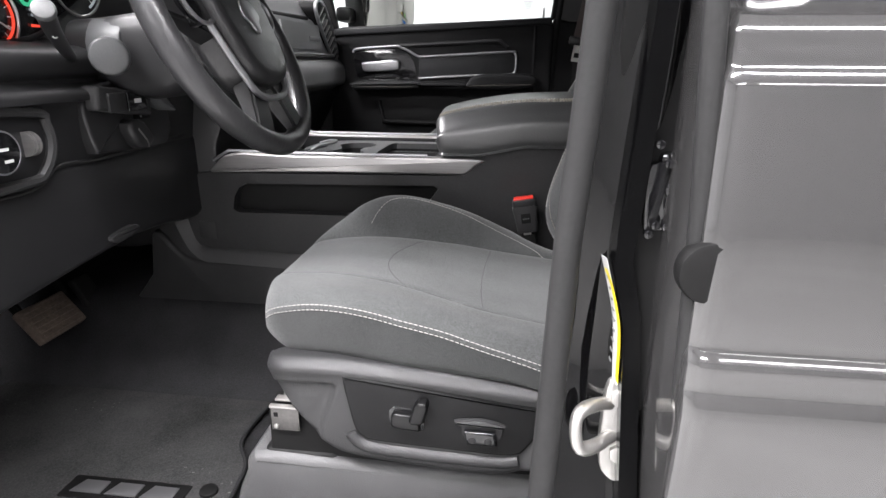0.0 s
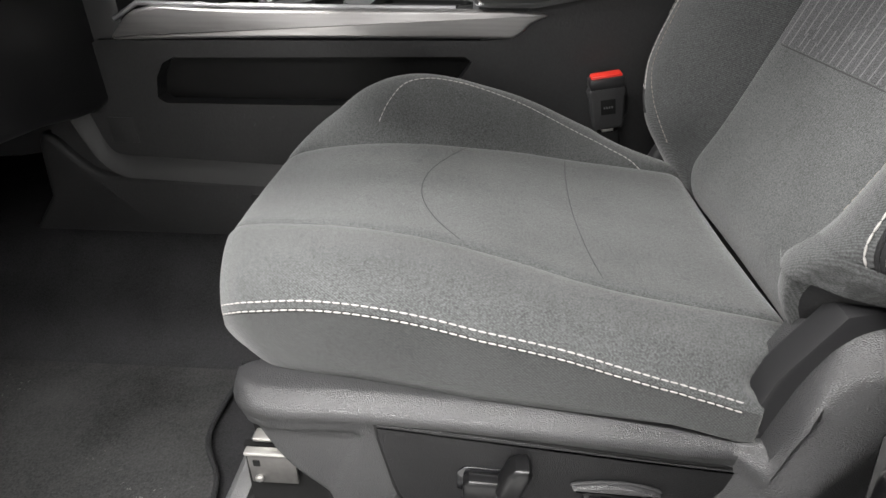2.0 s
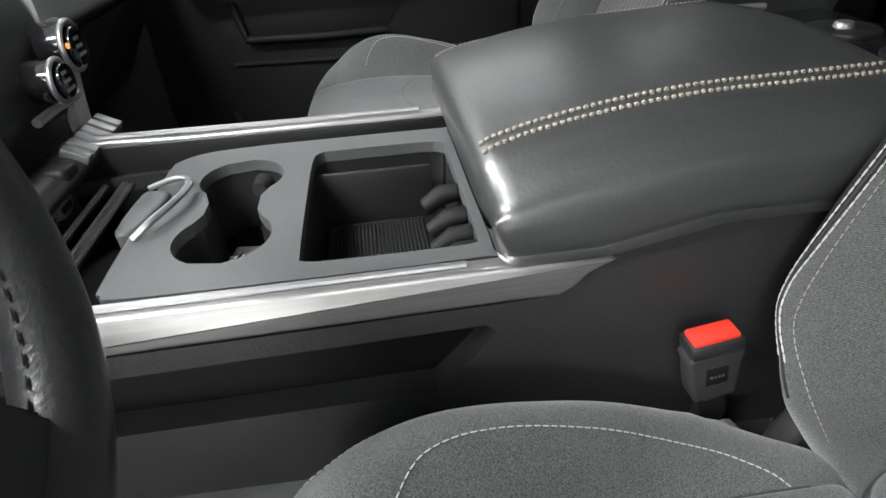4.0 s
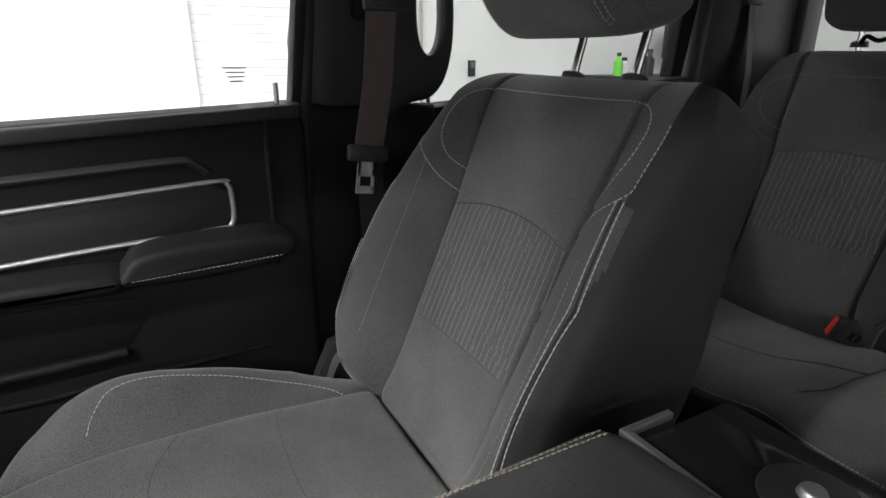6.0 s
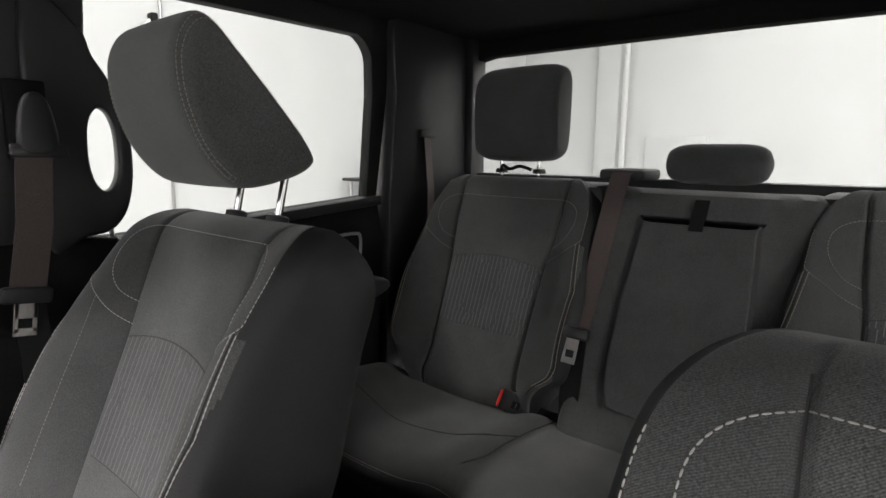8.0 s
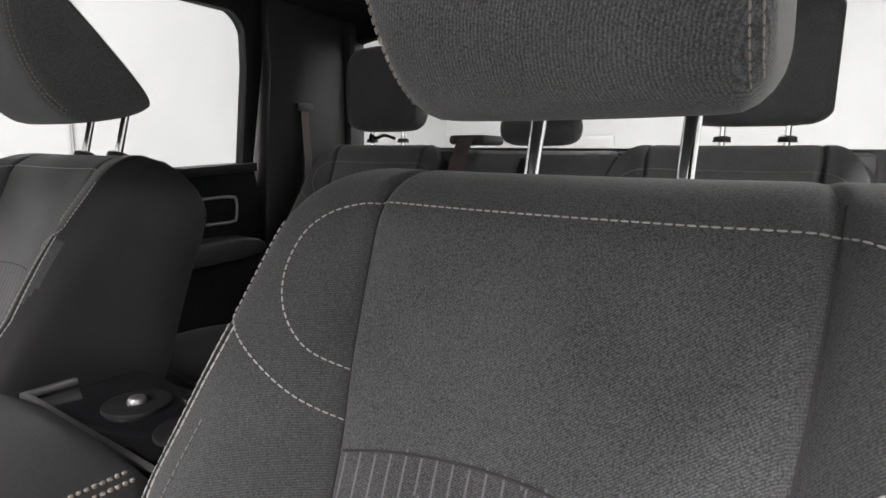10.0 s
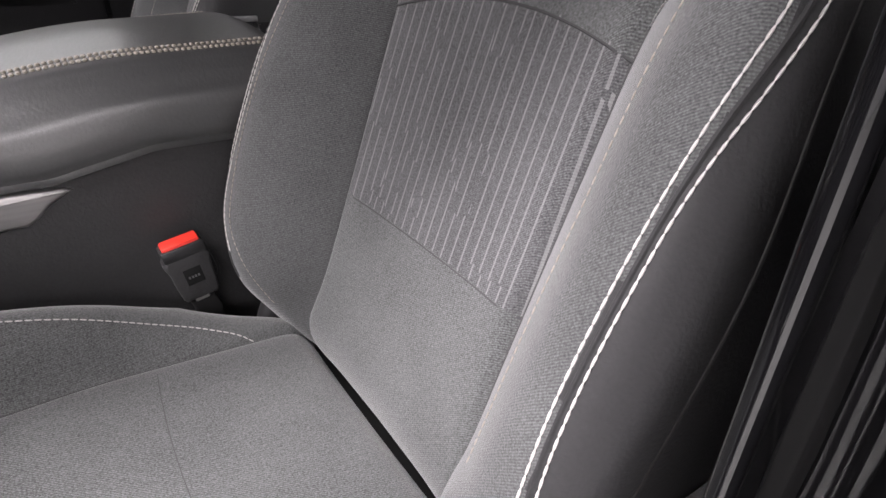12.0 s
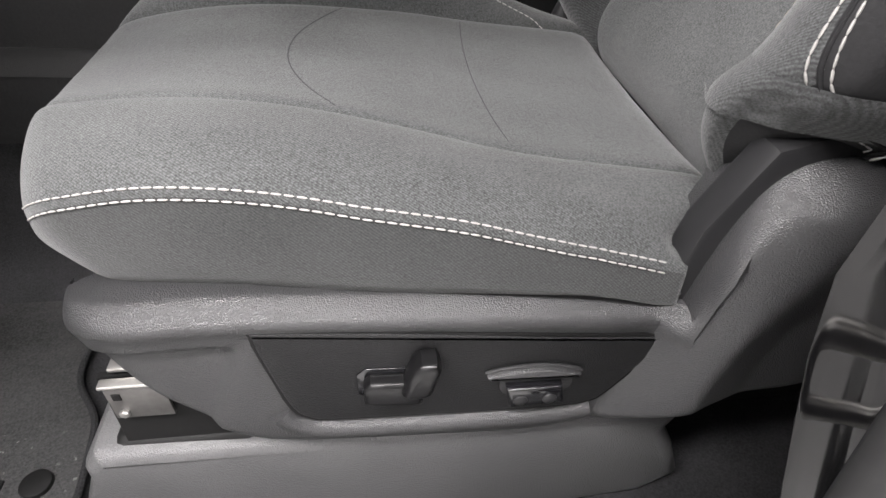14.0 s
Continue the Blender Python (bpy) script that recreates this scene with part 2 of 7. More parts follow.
def part(name, bm, mat, parent, label="", smooth=True):
    ob = new(name, finish(bm, name, mat, smooth))
    if parent is not None:
        ob.parent = parent
        ob.matrix_parent_inverse = parent.matrix_basis.inverted()
    if label:
        ob["label"] = label
    return ob


def thing(name, x, y, z, label, category, group="", kind=""):
    ob = new(name)
    ob.empty_display_size = 0.05
    ob.matrix_basis = Matrix.Translation((x, y, z))
    return tagged(ob, label, category, group, kind)


def shift(root, x, y, z):
    """Moves a finished thing with all its parts."""
    root.matrix_basis = Matrix.Translation((x, y, z)) @ root.matrix_basis
    return root


def solo(name, bm, mat, label, category, group="", kind="", smooth=True):
    return tagged(new(name, finish(bm, name, mat, smooth)), label, category, group, kind)


def rbox(x0, x1, y0, y1, z0, z1, r=0.005, seg=2, bm=None):
    tmp = bmesh.new()
    bmesh.ops.create_cube(tmp, size=1)
    for v in tmp.verts:
        v.co = ((x0 + x1) / 2 + v.co.x * (x1 - x0), (y0 + y1) / 2 + v.co.y * (y1 - y0), (z0 + z1) / 2 + v.co.z * (z1 - z0))
    if r > 0:
        r = min(r, 0.49 * min(abs(x1 - x0), abs(y1 - y0), abs(z1 - z0)))
        bmesh.ops.bevel(tmp, geom=list(tmp.edges), offset=r, segments=seg, affect="EDGES", profile=0.5)
    return join(bm, tmp)


def join(bm, other):
    """Adds other's geometry to bm, or returns other where there is no bm."""
    if bm is None:
        return other
    me = bpy.data.meshes.new("tmp")
    other.to_mesh(me)
    other.free()
    bm.from_mesh(me)
    bpy.data.meshes.remove(me)
    return bm


def moved(bm, m):
    bmesh.ops.transform(bm, matrix=m, verts=bm.verts)
    return bm


def extrude(poly, axis, a, b, r=0.004, seg=2, bm=None):
    """A plate: the outline poly in the two axes other than axis (in xyz order), from a to b along axis, edges rounded by r."""
    tmp = bmesh.new()

    def place(p, d):
        q = list(p)
        q.insert("xyz".index(axis), d)
        return q

    lo = [tmp.verts.new(place(p, a)) for p in poly]
    hi = [tmp.verts.new(place(p, b)) for p in poly]
    tmp.faces.new(lo)
    tmp.faces.new(list(reversed(hi)))
    n = len(poly)
    for i in range(n):
        tmp.faces.new([lo[i], hi[i], hi[(i + 1) % n], lo[(i + 1) % n]])
    bmesh.ops.recalc_face_normals(tmp, faces=tmp.faces)
    if r > 0:
        edges = [e for f in tmp.faces if len(f.verts) == n and n != 4 or (n == 4 and all(v in lo for v in f.verts)) or (n == 4 and all(v in hi for v in f.verts)) for e in f.edges]
        bmesh.ops.bevel(tmp, geom=list(set(edges)), offset=r, segments=seg, affect="EDGES", profile=0.5)
    return join(bm, tmp)


def smooth_loop(pts, per=6, closed=True):
    """Catmull-Rom through the points."""
    p = [np.array(q, float) for q in pts]
    n = len(p)
    out = []
    rng = range(n if closed else n - 1)
    for i in rng:
        if closed:
            a, b, c, d = p[(i - 1) % n], p[i], p[(i + 1) % n], p[(i + 2) % n]
        else:
            a, b, c, d = p[max(i - 1, 0)], p[i], p[i + 1], p[min(i + 2, n - 1)]
        for k in range(per):
            t = k / per
            out.append(0.5 * (2 * b + (c - a) * t + (2 * a - 5 * b + 4 * c - d) * t * t + (3 * b - a - 3 * c + d) * t**3))
    if not closed:
        out.append(p[-1])
    return out


def tube(pts, r, n=8, closed=False, bm=None, flat=1.0, up=None):
    """A round (or flattened) rod along the points; r may be a list."""
    tmp = bmesh.new()
    P = [Vector(p) for p in pts]
    rings = []
    ref = Vector(up) if up else None
    last = None
    for i, p in enumerate(P):
        a = P[(i - 1) % len(P)] if closed or i else P[i]
        b = P[(i + 1) % len(P)] if closed or i < len(P) - 1 else P[i]
        d = (b - a).normalized()
        u = (ref if ref else (last if last else Vector((0.3, 0.5, 0.81)))).copy()
        u = (u - d * u.dot(d))
        u = u.normalized() if u.length > 1e-6 else d.orthogonal().normalized()
        last = u
        w = d.cross(u)
        rr = r[i] if isinstance(r, (list, tuple)) else r
        rings.append([tmp.verts.new(p + (u * math.cos(2 * math.pi * k / n) * flat + w * math.sin(2 * math.pi * k / n)) * rr) for k in range(n)])
    m = len(rings)
    for i in range(m if closed else m - 1):
        A, B = rings[i], rings[(i + 1) % m]
        for k in range(n):
            tmp.faces.new([A[k], A[(k + 1) % n], B[(k + 1) % n], B[k]])
    if not closed:
        tmp.faces.new(list(reversed(rings[0])))
        tmp.faces.new(rings[-1])
    return join(bm, tmp)


def loft(rings, caps=True, bm=None):
    tmp = bmesh.new()
    R = [[tmp.verts.new(p) for p in ring] for ring in rings]
    for A, B in zip(R, R[1:]):
        n = len(A)
        for k in range(n):
            tmp.faces.new([A[k], A[(k + 1) % n], B[(k + 1) % n], B[k]])
    if caps:
        tmp.faces.new(list(reversed(R[0])))
        tmp.faces.new(R[-1])
    return join(bm, tmp)


def disc(cx, cy, cz, r, h, axis="z", n=32, bevel=0.0015, r2=None, bm=None):
    tmp = bmesh.new()
    bmesh.ops.create_cone(tmp, cap_ends=True, segments=n, radius1=r, radius2=r if r2 is None else r2, depth=h)
    if bevel:
        bmesh.ops.bevel(tmp, geom=[e for e in tmp.edges if any(len(f.verts) > 4 for f in e.link_faces)], offset=bevel, segments=2, affect="EDGES", profile=0.5)
    if axis == "x":
        moved(tmp, Matrix.Rotation(radians(90), 4, "Y"))
    elif axis == "y":
        moved(tmp, Matrix.Rotation(radians(90), 4, "X"))
    moved(tmp, Matrix.Translation((cx, cy, cz)))
    return join(bm, tmp)


def resample(pts, step):
    P = [np.array(p, float) for p in pts]
    seg = [np.linalg.norm(b - a) for a, b in zip(P, P[1:])]
    s = np.r_[0, np.cumsum(seg)]
    n = max(2, int(s[-1] / step) + 1)
    q = np.linspace(0, s[-1], n)
    A = np.array(P)
    return np.stack([np.interp(q, s, A[:, k]) for k in range(3)], 1)


def stitches(lines, length=0.0052, gap=0.0015, r=0.00075):
    """Raised thread dashes along polylines."""
    verts, faces = [], []
    for line in lines:
        q = resample(line, length + gap)
        for a, b in zip(q, q[1:]):
            d = b - a
            L = np.linalg.norm(d)
            if L < 1e-5:
                continue
            d /= L
            e = a + d * length * min(1, L / (length + gap))
            u = np.cross(d, (0.31, 0.52, 0.79))
            u /= np.linalg.norm(u)
            w = np.cross(d, u)
            base = len(verts)
            for p, k in ((a, 0.5), (a + (e - a) * 0.25, 1), (a + (e - a) * 0.75, 1), (e, 0.5)):
                for j in range(5):
                    an = 2 * math.pi * j / 5
                    verts.append(tuple(p + (u * math.cos(an) + w * math.sin(an)) * r * k))
            for i in range(3):
                for j in range(5):
                    faces.append((base + i * 5 + j, base + i * 5 + (j + 1) % 5, base + (i + 1) * 5 + (j + 1) % 5, base + (i + 1) * 5 + j))
    me = bpy.data.meshes.new("stitching")
    me.from_pydata(verts, [], faces)
    me.polygons.foreach_set("use_smooth", [True] * len(me.polygons))
    return me


def stitch_part(lines, mat, parent, label, **kw):
    me = stitches(lines, **kw)
    me.materials.append(mat)
    ob = new("stitching", me)
    ob.parent = parent
    ob.matrix_parent_inverse = parent.matrix_basis.inverted()
    return tagged(ob, label, kind="stuff")


def lerp(table, x):
    return float(np.interp(x, [a for a, _ in table], [b for _, b in table]))


def curve_table(table, n=60):
    """The table as a smooth function."""
    P = smooth_loop(table, 8, closed=False)
    xs, ys = [p[0] for p in P], [p[1] for p in P]
    return lambda x: float(np.interp(x, xs, ys))

# ---- seats ----
SEAM_W = curve_table([(-0.03, 0.15), (0.03, 0.148), (0.1, 0.138), (0.2, 0.139), (0.3, 0.142), (0.385, 0.145), (0.45, 0.153), (0.52, 0.158), (0.59, 0.161), (0.67, 0.165)])
BACK_W = curve_table([(-0.03, 0.205), (0.04, 0.215), (0.08, 0.236), (0.105, 0.262), (0.13, 0.276), (0.2, 0.283), (0.3, 0.284), (0.4, 0.27), (0.48, 0.26), (0.55, 0.256), (0.6, 0.24), (0.64, 0.212), (0.67, 0.18)])
BACK_H = curve_table([(-0.03, 0.0), (0.02, 0.03), (0.06, 0.066), (0.1, 0.079), (0.2, 0.083), (0.3, 0.077), (0.4, 0.062), (0.47, 0.047), (0.54, 0.028), (0.6, 0.01), (0.67, -0.002)])


EDGE_H = curve_table([(0.05, 0.254), (0.085, 0.252), (0.2, 0.246), (0.3, 0.248), (0.38, 0.252), (0.42, 0.252), (0.445, 0.248), (0.465, 0.241), (0.48, 0.234)])


def arc_s(h, c):
    return 0.385 + 0.024 * (1 - (h / c) ** 2)


class Back:
    """A front seat's backrest: s runs up it, h across from its middle, n out of its face."""

    def __init__(self, x0, y0, z0, tilt, top=0.665, scale_w=1.0, scale_h=1.0, depth=0.125, crown=0.05):
        self.o, self.top, self.kw, self.kh, self.depth, self.crown = (x0, y0, z0), top, scale_w, scale_h, depth, crown
        self.sa, self.ca = math.sin(tilt), math.cos(tilt)
        self.f = 1.0 if top > 0.63 else top / 0.665
        self.cache = {}

    def world(self, s, h, n):
        x, y, z = self.o
        return (x + s * self.sa - n * self.ca, y + h, z + s * self.ca + n * self.sa)

    def half(self, s):
        key = round(s, 5)
        if key in self.cache:
            return self.cache[key]
        q = s / self.f
        c, b, hb = SEAM_W(q) * self.kw, BACK_W(q) * self.kw, BACK_H(q) * self.kh
        w = b - c
        D = self.depth
        ctrl = [(0, -0.006), (c * 0.55, -0.004), (c * 0.86, 0.0), (c - 0.008, -0.001), (c, -0.009), (c + 0.008, 0.002), (c + w * 0.3, hb * 0.55), (c + w * 0.55, hb * 0.92), (c + w * 0.78, hb), (b - 0.014, hb - 0.012), (b - 0.003, hb - 0.032), (b, hb * 0.5 - 0.045), (b - 0.004, -D * 0.66), (b - 0.028, -D * 0.95), (b - 0.08, -D), (0, -D)]
        # round the ends off
        r = self.crown
        d = 0
        if s > self.top - r:
            d = r * (1 - math.sqrt(max(0, 1 - ((s - self.top + r) / r) ** 2)))
        elif s < 0.05:
            d = 0.065 * (1 - math.sqrt(max(0, 1 - ((0.05 - s) / 0.07) ** 2)))
        if d:
            ctrl = [(h * (1 - 0.35 * d / b), -D / 2 + (n + D / 2) * (1 - 0.92 * d / r)) for h, n in ctrl]
        pts = smooth_loop(ctrl, 5, closed=False)
        self.cache[key] = pts
        return pts

    def front(self, s, h, lift=0.0):
        """The place on the face at s, h."""
        pts = self.half(s)
        hs, ns = [0.0], [pts[0][1]]
        for p in pts[1:60]:
            if p[0] > hs[-1]:
                hs.append(p[0])
                ns.append(p[1])
            elif len(hs) > 40:
                break
        n = float(np.interp(abs(h), hs, ns))
        return self.world(s, h, n + lift)

    def edge(self, s, k, side, lift=0.0):
        """A place by its order k round the half section, for lines that run over the shoulder."""
        pts = self.half(s)
        i = min(int(k), len(pts) - 2)
        p = pts[i] + (pts[i + 1] - pts[i]) * (k - i)
        t = pts[i + 1] - pts[i]
        t = t / (np.linalg.norm(t) + 1e-9)
        return self.world(s, side * (p[0] - t[1] * lift), p[1] + t[0] * lift)

    def regions(self, ns=110):
        """Face lists by region: the panels above and below the insert, the insert, the bolsters and the shell."""
        S = [-0.012 + (self.top + 0.012) * i / (ns - 1) for i in range(ns)]
        verts, quads = [], {"upper": [], "lower": [], "insert": [], "bolster": [], "shell": []}
        rings = []
        for s in S:
            half = self.half(s)
            ring = [(s, p[0], p[1], k, 1) for k, p in enumerate(half)]
            ring += [(s, -p[0], p[1], k, -1) for k, p in list(enumerate(half))[-2:0:-1]]
            rings.append([len(verts) + i for i in range(len(ring))])
            verts += [self.world(r[0], r[1], r[2]) for r in ring]
            meta = [r[3] for r in ring]
        n = len(meta)
        seam_k, shell_k = 20, 41
        for i in range(ns - 1):
            for k in range(n):
                k2 = (k + 1) % n
                q = (rings[i][k], rings[i][k2], rings[i + 1][k2], rings[i + 1][k])
                m = max(meta[k], meta[k2])
                s = (S[i] + S[i + 1]) / 2 / self.f
                if m <= seam_k:
                    c = SEAM_W(s)
                    h = (verts[q[0]][1] + verts[q[2]][1]) / 2 - self.o[1]
                    inside = 0.195 < s < arc_s(h / self.kw, c)
                    quads["insert" if inside else "lower" if s < 0.25 else "upper"].append(q)
                elif m <= (shell_k if s > 0.46 else 45) and (s > 0.46 or s < 0.06 or (self.half((S[i] + S[i + 1]) / 2)[min(m, 75)][0] / self.kw < EDGE_H(s) + 0.006)):
                    quads["bolster"].append(q)
                else:
                    quads["shell"].append(q)
        quads["shell"] += [tuple(reversed(rings[0])), tuple(rings[-1])]
        return verts, quads


def sub_mesh(verts, faces, name, mat, parent, label=""):
    used = sorted({i for f in faces for i in f})
    at = {v: i for i, v in enumerate(used)}
    me = bpy.data.meshes.new(name)
    me.from_pydata([verts[v] for v in used], [], [tuple(at[i] for i in f) for f in faces])
    me.polygons.foreach_set("use_smooth", [True] * len(me.polygons))
    me.materials.append(mat)
    ob = new(name, me)
    ob.parent = parent
    ob.matrix_parent_inverse = parent.matrix_basis.inverted()
    if label:
        ob["label"] = label
    return ob


def span(a, b, n):
    return [a + (b - a) * i / (n - 1) for i in range(n)]


def dress_back(back, parent, thread=THREAD, out=0):
    """Panels, seams and stitching of a backrest."""
    verts, q = back.regions()
    f, kw = back.f, back.kw
    sub_mesh(verts, q["upper"], "upper_panel", FABRIC, parent, "dark grey woven cloth upper panel")
    sub_mesh(verts, q["lower"], "lower_panel", FABRIC, parent, "dark grey woven cloth lower panel")
    sub_mesh(verts, q["insert"], "striped_insert", STRIPE, parent, "grey cloth insert with fine paler stripes")
    sub_mesh(verts, q["bolster"], "side_bolster", FABRIC_SIDE, parent, "dark grey cloth bolsters and shoulders")
    sub_mesh(verts, q["shell"], "back_shell", VINYL, parent, "black vinyl side and back cover")
    bm = None
    for side in (1, -1):
        bm = tube([back.front(s, side * SEAM_W(s / f) * kw, 0.0003) for s in span(0.0, back.top - 0.03, 40)], 0.0012, 5, bm=bm)
    hs = span(-1, 1, 25)
    bm = tube([back.front(arc_s(u * SEAM_W(0.39), SEAM_W(0.39)) * f, u * SEAM_W(0.39) * kw, 0.0002) for u in hs], 0.0012, 5, bm=bm)
    bm = tube([back.front(0.195 * f, u * SEAM_W(0.195) * kw, -0.0008) for u in hs], 0.0011, 5, bm=bm)
    tagged(part("seam", bm, SEAM, parent, "sewn seams between the cloth panels"), kind="stuff")
    lines = []
    loop = [(0.447, None), (0.457, 0.178), (0.481, 0.198), (0.509, 0.209), (0.535, 0.211), (0.557, 0.205), (0.575, 0.188), (0.587, None)]
    for side in (1, -1):
        pts = [(s, SEAM_W(s) if h is None else h) for s, h in loop]
        pts = smooth_loop(pts, 6, closed=False)
        lines.append([back.front(p[0] * f, side * p[1] * kw, 0.0012) for p in pts])
        wing = smooth_loop([(0.408, SEAM_W(0.408)), (0.42, 0.176), (0.443, 0.208), (0.461, 0.231), (0.474, 0.241), (0.495, 0.243), (0.521, 0.241), (0.545, 0.241), (0.558, 0.246)], 6, closed=False)
        if side != out:
            wing = [(p[0], min(p[1], BACK_W(p[0]) - 0.019)) for p in wing]
        lines.append([back.front(p[0] * f, side * p[1] * kw, 0.0014) for p in wing])
    lines.append([back.front(0.587 * f, u * SEAM_W(0.587) * kw, 0.0012) for u in span(-1, 1, 30)])
    stitch_part(lines, thread, parent, "pale grey top stitching round the shoulders")
    lines = []
    for side in (1, -1):
        for d in (0.0, 0.0088):
            lines.append([back.front(s * f, side * (min(EDGE_H(s), BACK_W(s) - (0.03 if side != out else 0)) + d) * kw, 0.001) for s in span(0.463, 0.085, 70)])
    stitch_part(lines, thread, parent, "pale double stitching down the bolster edges", r=0.00085, length=0.0075, gap=0.0003)
    bm = None
    for side in (1, -1):
        bm = tube([back.front(s * f, side * (min(EDGE_H(s), BACK_W(s) - (0.03 if side != out else 0)) + 0.0046) * kw, 0.0) for s in span(0.463, 0.06, 70)], 0.0016, 6, bm=bm)
    tagged(part("bolster_seam", bm, VINYL, parent, "dark seam between the double stitching"), kind="stuff")
    if out:
        lines = [[back.front(s * f, out * (SEAM_W(s) + 0.052) * kw, 0.0008) for s in span(0.438, 0.12, 40)]]
        lines.append([back.front(s * f, -out * (BACK_W(s) - 0.046) * kw, 0.0008) for s in span(0.39, 0.04, 40)])
        stitch_part(lines, THREAD_TAN, parent, "fine taupe stitch lines on the bolsters", r=0.0005)


def head_restraint(parent, yc, profile, width, post_gap, post_foot, post_top, thread=THREAD_TAN, soft=0.2):
    """A padded head restraint with the given side profile (x, z), on two chrome posts."""
    prof = np.array(smooth_loop(profile, 5))
    mid = prof.mean(0)
    w = width / 2
    rings, marks = [], []
    H = [-1, -0.997, -0.985, -0.955, -0.91, -0.85, -0.75, -0.5, -0.25, 0, 0.25, 0.5, 0.75, 0.85, 0.91, 0.955, 0.985, 0.997, 1]
    for u in H:
        d = max(0.0, (abs(u) - 1 + soft) / soft)
        k = 1 - 0.24 * (1 - math.sqrt(max(0.0, 1 - d * d))) - 0.015 * u * u
        ring = mid + (prof - mid) * k
        rings.append([(p[0], yc + u * w, p[1]) for p in ring])
        if abs(u) in (0.91, 0.955):
            marks.append([(mid[0] + (p[0] - mid[0]) * 1.008, yc + u * w * 1.004, mid[1] + (p[1] - mid[1]) * 1.008) for p in ring])
    pad = part("head_restraint", loft(rings), FABRIC if soft < 0.3 else FABRIC_SIDE, parent, "dark grey cloth padded head restraint")
    n = len(prof)
    stitch_part([[m[k % n] for k in range(int(n * 0.02), int(n * 0.72))] for m in marks], thread, pad, "double stitching round the side")
    for side in (1, -1):
        a = Vector((post_foot[0], yc + side * post_gap / 2, post_foot[1]))
        b = Vector((post_top[0], yc + side * post_gap / 2, post_top[1]))
        d = (b - a).normalized()
        part("post", tube([a - d * 0.03, b], 0.0066, 14), CHROME, parent, "chrome post")
        part("post_guide", tube([a - d * 0.008, a + d * 0.003, a + d * 0.006], [0.019, 0.018, 0.012], 18), SMOOTH, parent, "black plastic guide")
    return pad


FRONT_HEAD = [(0.3, 1.088), (0.252, 1.13), (0.223, 1.2), (0.218, 1.265), (0.235, 1.306), (0.262, 1.318), (0.3, 1.282), (0.37, 1.205), (0.425, 1.137), (0.421, 1.113), (0.37, 1.094)]


CUSH_Z = curve_table([(-0.45, 0.472), (-0.43, 0.481), (-0.39, 0.488), (-0.33, 0.492), (-0.26, 0.489), (-0.17, 0.477), (-0.08, 0.46), (0.03, 0.445), (0.055, 0.4395), (0.068, 0.43), (0.08, 0.408), (0.09, 0.38)])
CUSH_W = curve_table([(-0.45, 0.19), (-0.435, 0.203), (-0.41, 0.211), (-0.37, 0.218), (-0.27, 0.229), (-0.15, 0.238), (0.05, 0.244)])
CUSH_B = curve_table([(-0.45, 0.003), (-0.41, 0.014), (-0.37, 0.027), (-0.31, 0.035), (-0.23, 0.034), (-0.13, 0.026), (-0.04, 0.012), (0.05, 0.002)])
CUSH_E = curve_table([(-0.45, 0.464), (-0.42, 0.475), (-0.37, 0.486), (-0.31, 0.489), (-0.24, 0.484), (-0.15, 0.469), (-0.1, 0.455), (-0.05, 0.4415), (0.0, 0.435), (0.061, 0.427), (0.09, 0.424)])
CUSH_S = curve_table([(-0.45, 0.088), (-0.4, 0.1), (-0.3, 0.112), (-0.215, 0.124), (-0.1, 0.147), (0.05, 0.158)])
CUSH_U = curve_table([(-0.45, 0.398), (-0.41, 0.406), (-0.34, 0.412), (-0.27, 0.412), (-0.14, 0.405), (0.0, 0.393), (0.05, 0.388)])


def warp(x, h):
    """The cushion's front edge bows forward in the middle."""
    front = 0.05 * (abs(h) / 0.22) ** 2.2 * min(1.0, max(0.0, (-0.2 - x) / 0.25))
    u = min(1.0, max(0.0, (abs(h) - 0.175) / 0.055))
    return x + front - 0.55 * u * u * (3 - 2 * u) * max(0.0, x + 0.05)


def cushion_half(x, inner=False):
    z, w, b, e, c, u = CUSH_Z(x), CUSH_W(x), CUSH_B(x), CUSH_E(x), CUSH_S(x), CUSH_U(x)
    r = w - c
    b = b * 1.75 if inner else b * 0.25
    e = e + (0.022 * b / 0.05 if inner else 0)
    pts = [(0, z - 0.004), (c * 0.6, z - 0.002), (c - 0.01, z + 0.001), (c, z - 0.004), (c + 0.01, z + 0.006), (c + r * 0.45, z + b * 0.9 + 0.003), (c + r * 0.72, max(z + b, e + 0.004)), (w - 0.004, e + 0.004), (w + 0.0005, e - 0.003), (w + 0.002, e - 0.02), (w + 0.003, (e + u) / 2 - 0.012), (w, u + 0.008), (w - 0.012, u - 0.004), (w - 0.05, u - 0.012), (0, u - 0.012)]
    return smooth_loop(pts, 5, closed=False)


def cushion_nose(x, p):
    """Rounds the cushion's front edge over and lets its lower part run back."""
    e, u = CUSH_E(x), CUSH_U(x)
    d = min(1.0, max(0.0, 1 - (x + 0.45) / 0.03))
    k = 1 - math.sqrt(1 - d * d)
    q = min(1.1, max(0.0, (e - 0.012 - p[1]) / (e - 0.012 - u)))
    run = min(1.0, max(0.0, 1 - (x + 0.45) / 0.22)) ** 2
    return x + 0.034 * q ** 1.5 * run, p[0] * (1 - 0.03 * k), p[1] - 0.016 * k * max(0.0, 1 - q)


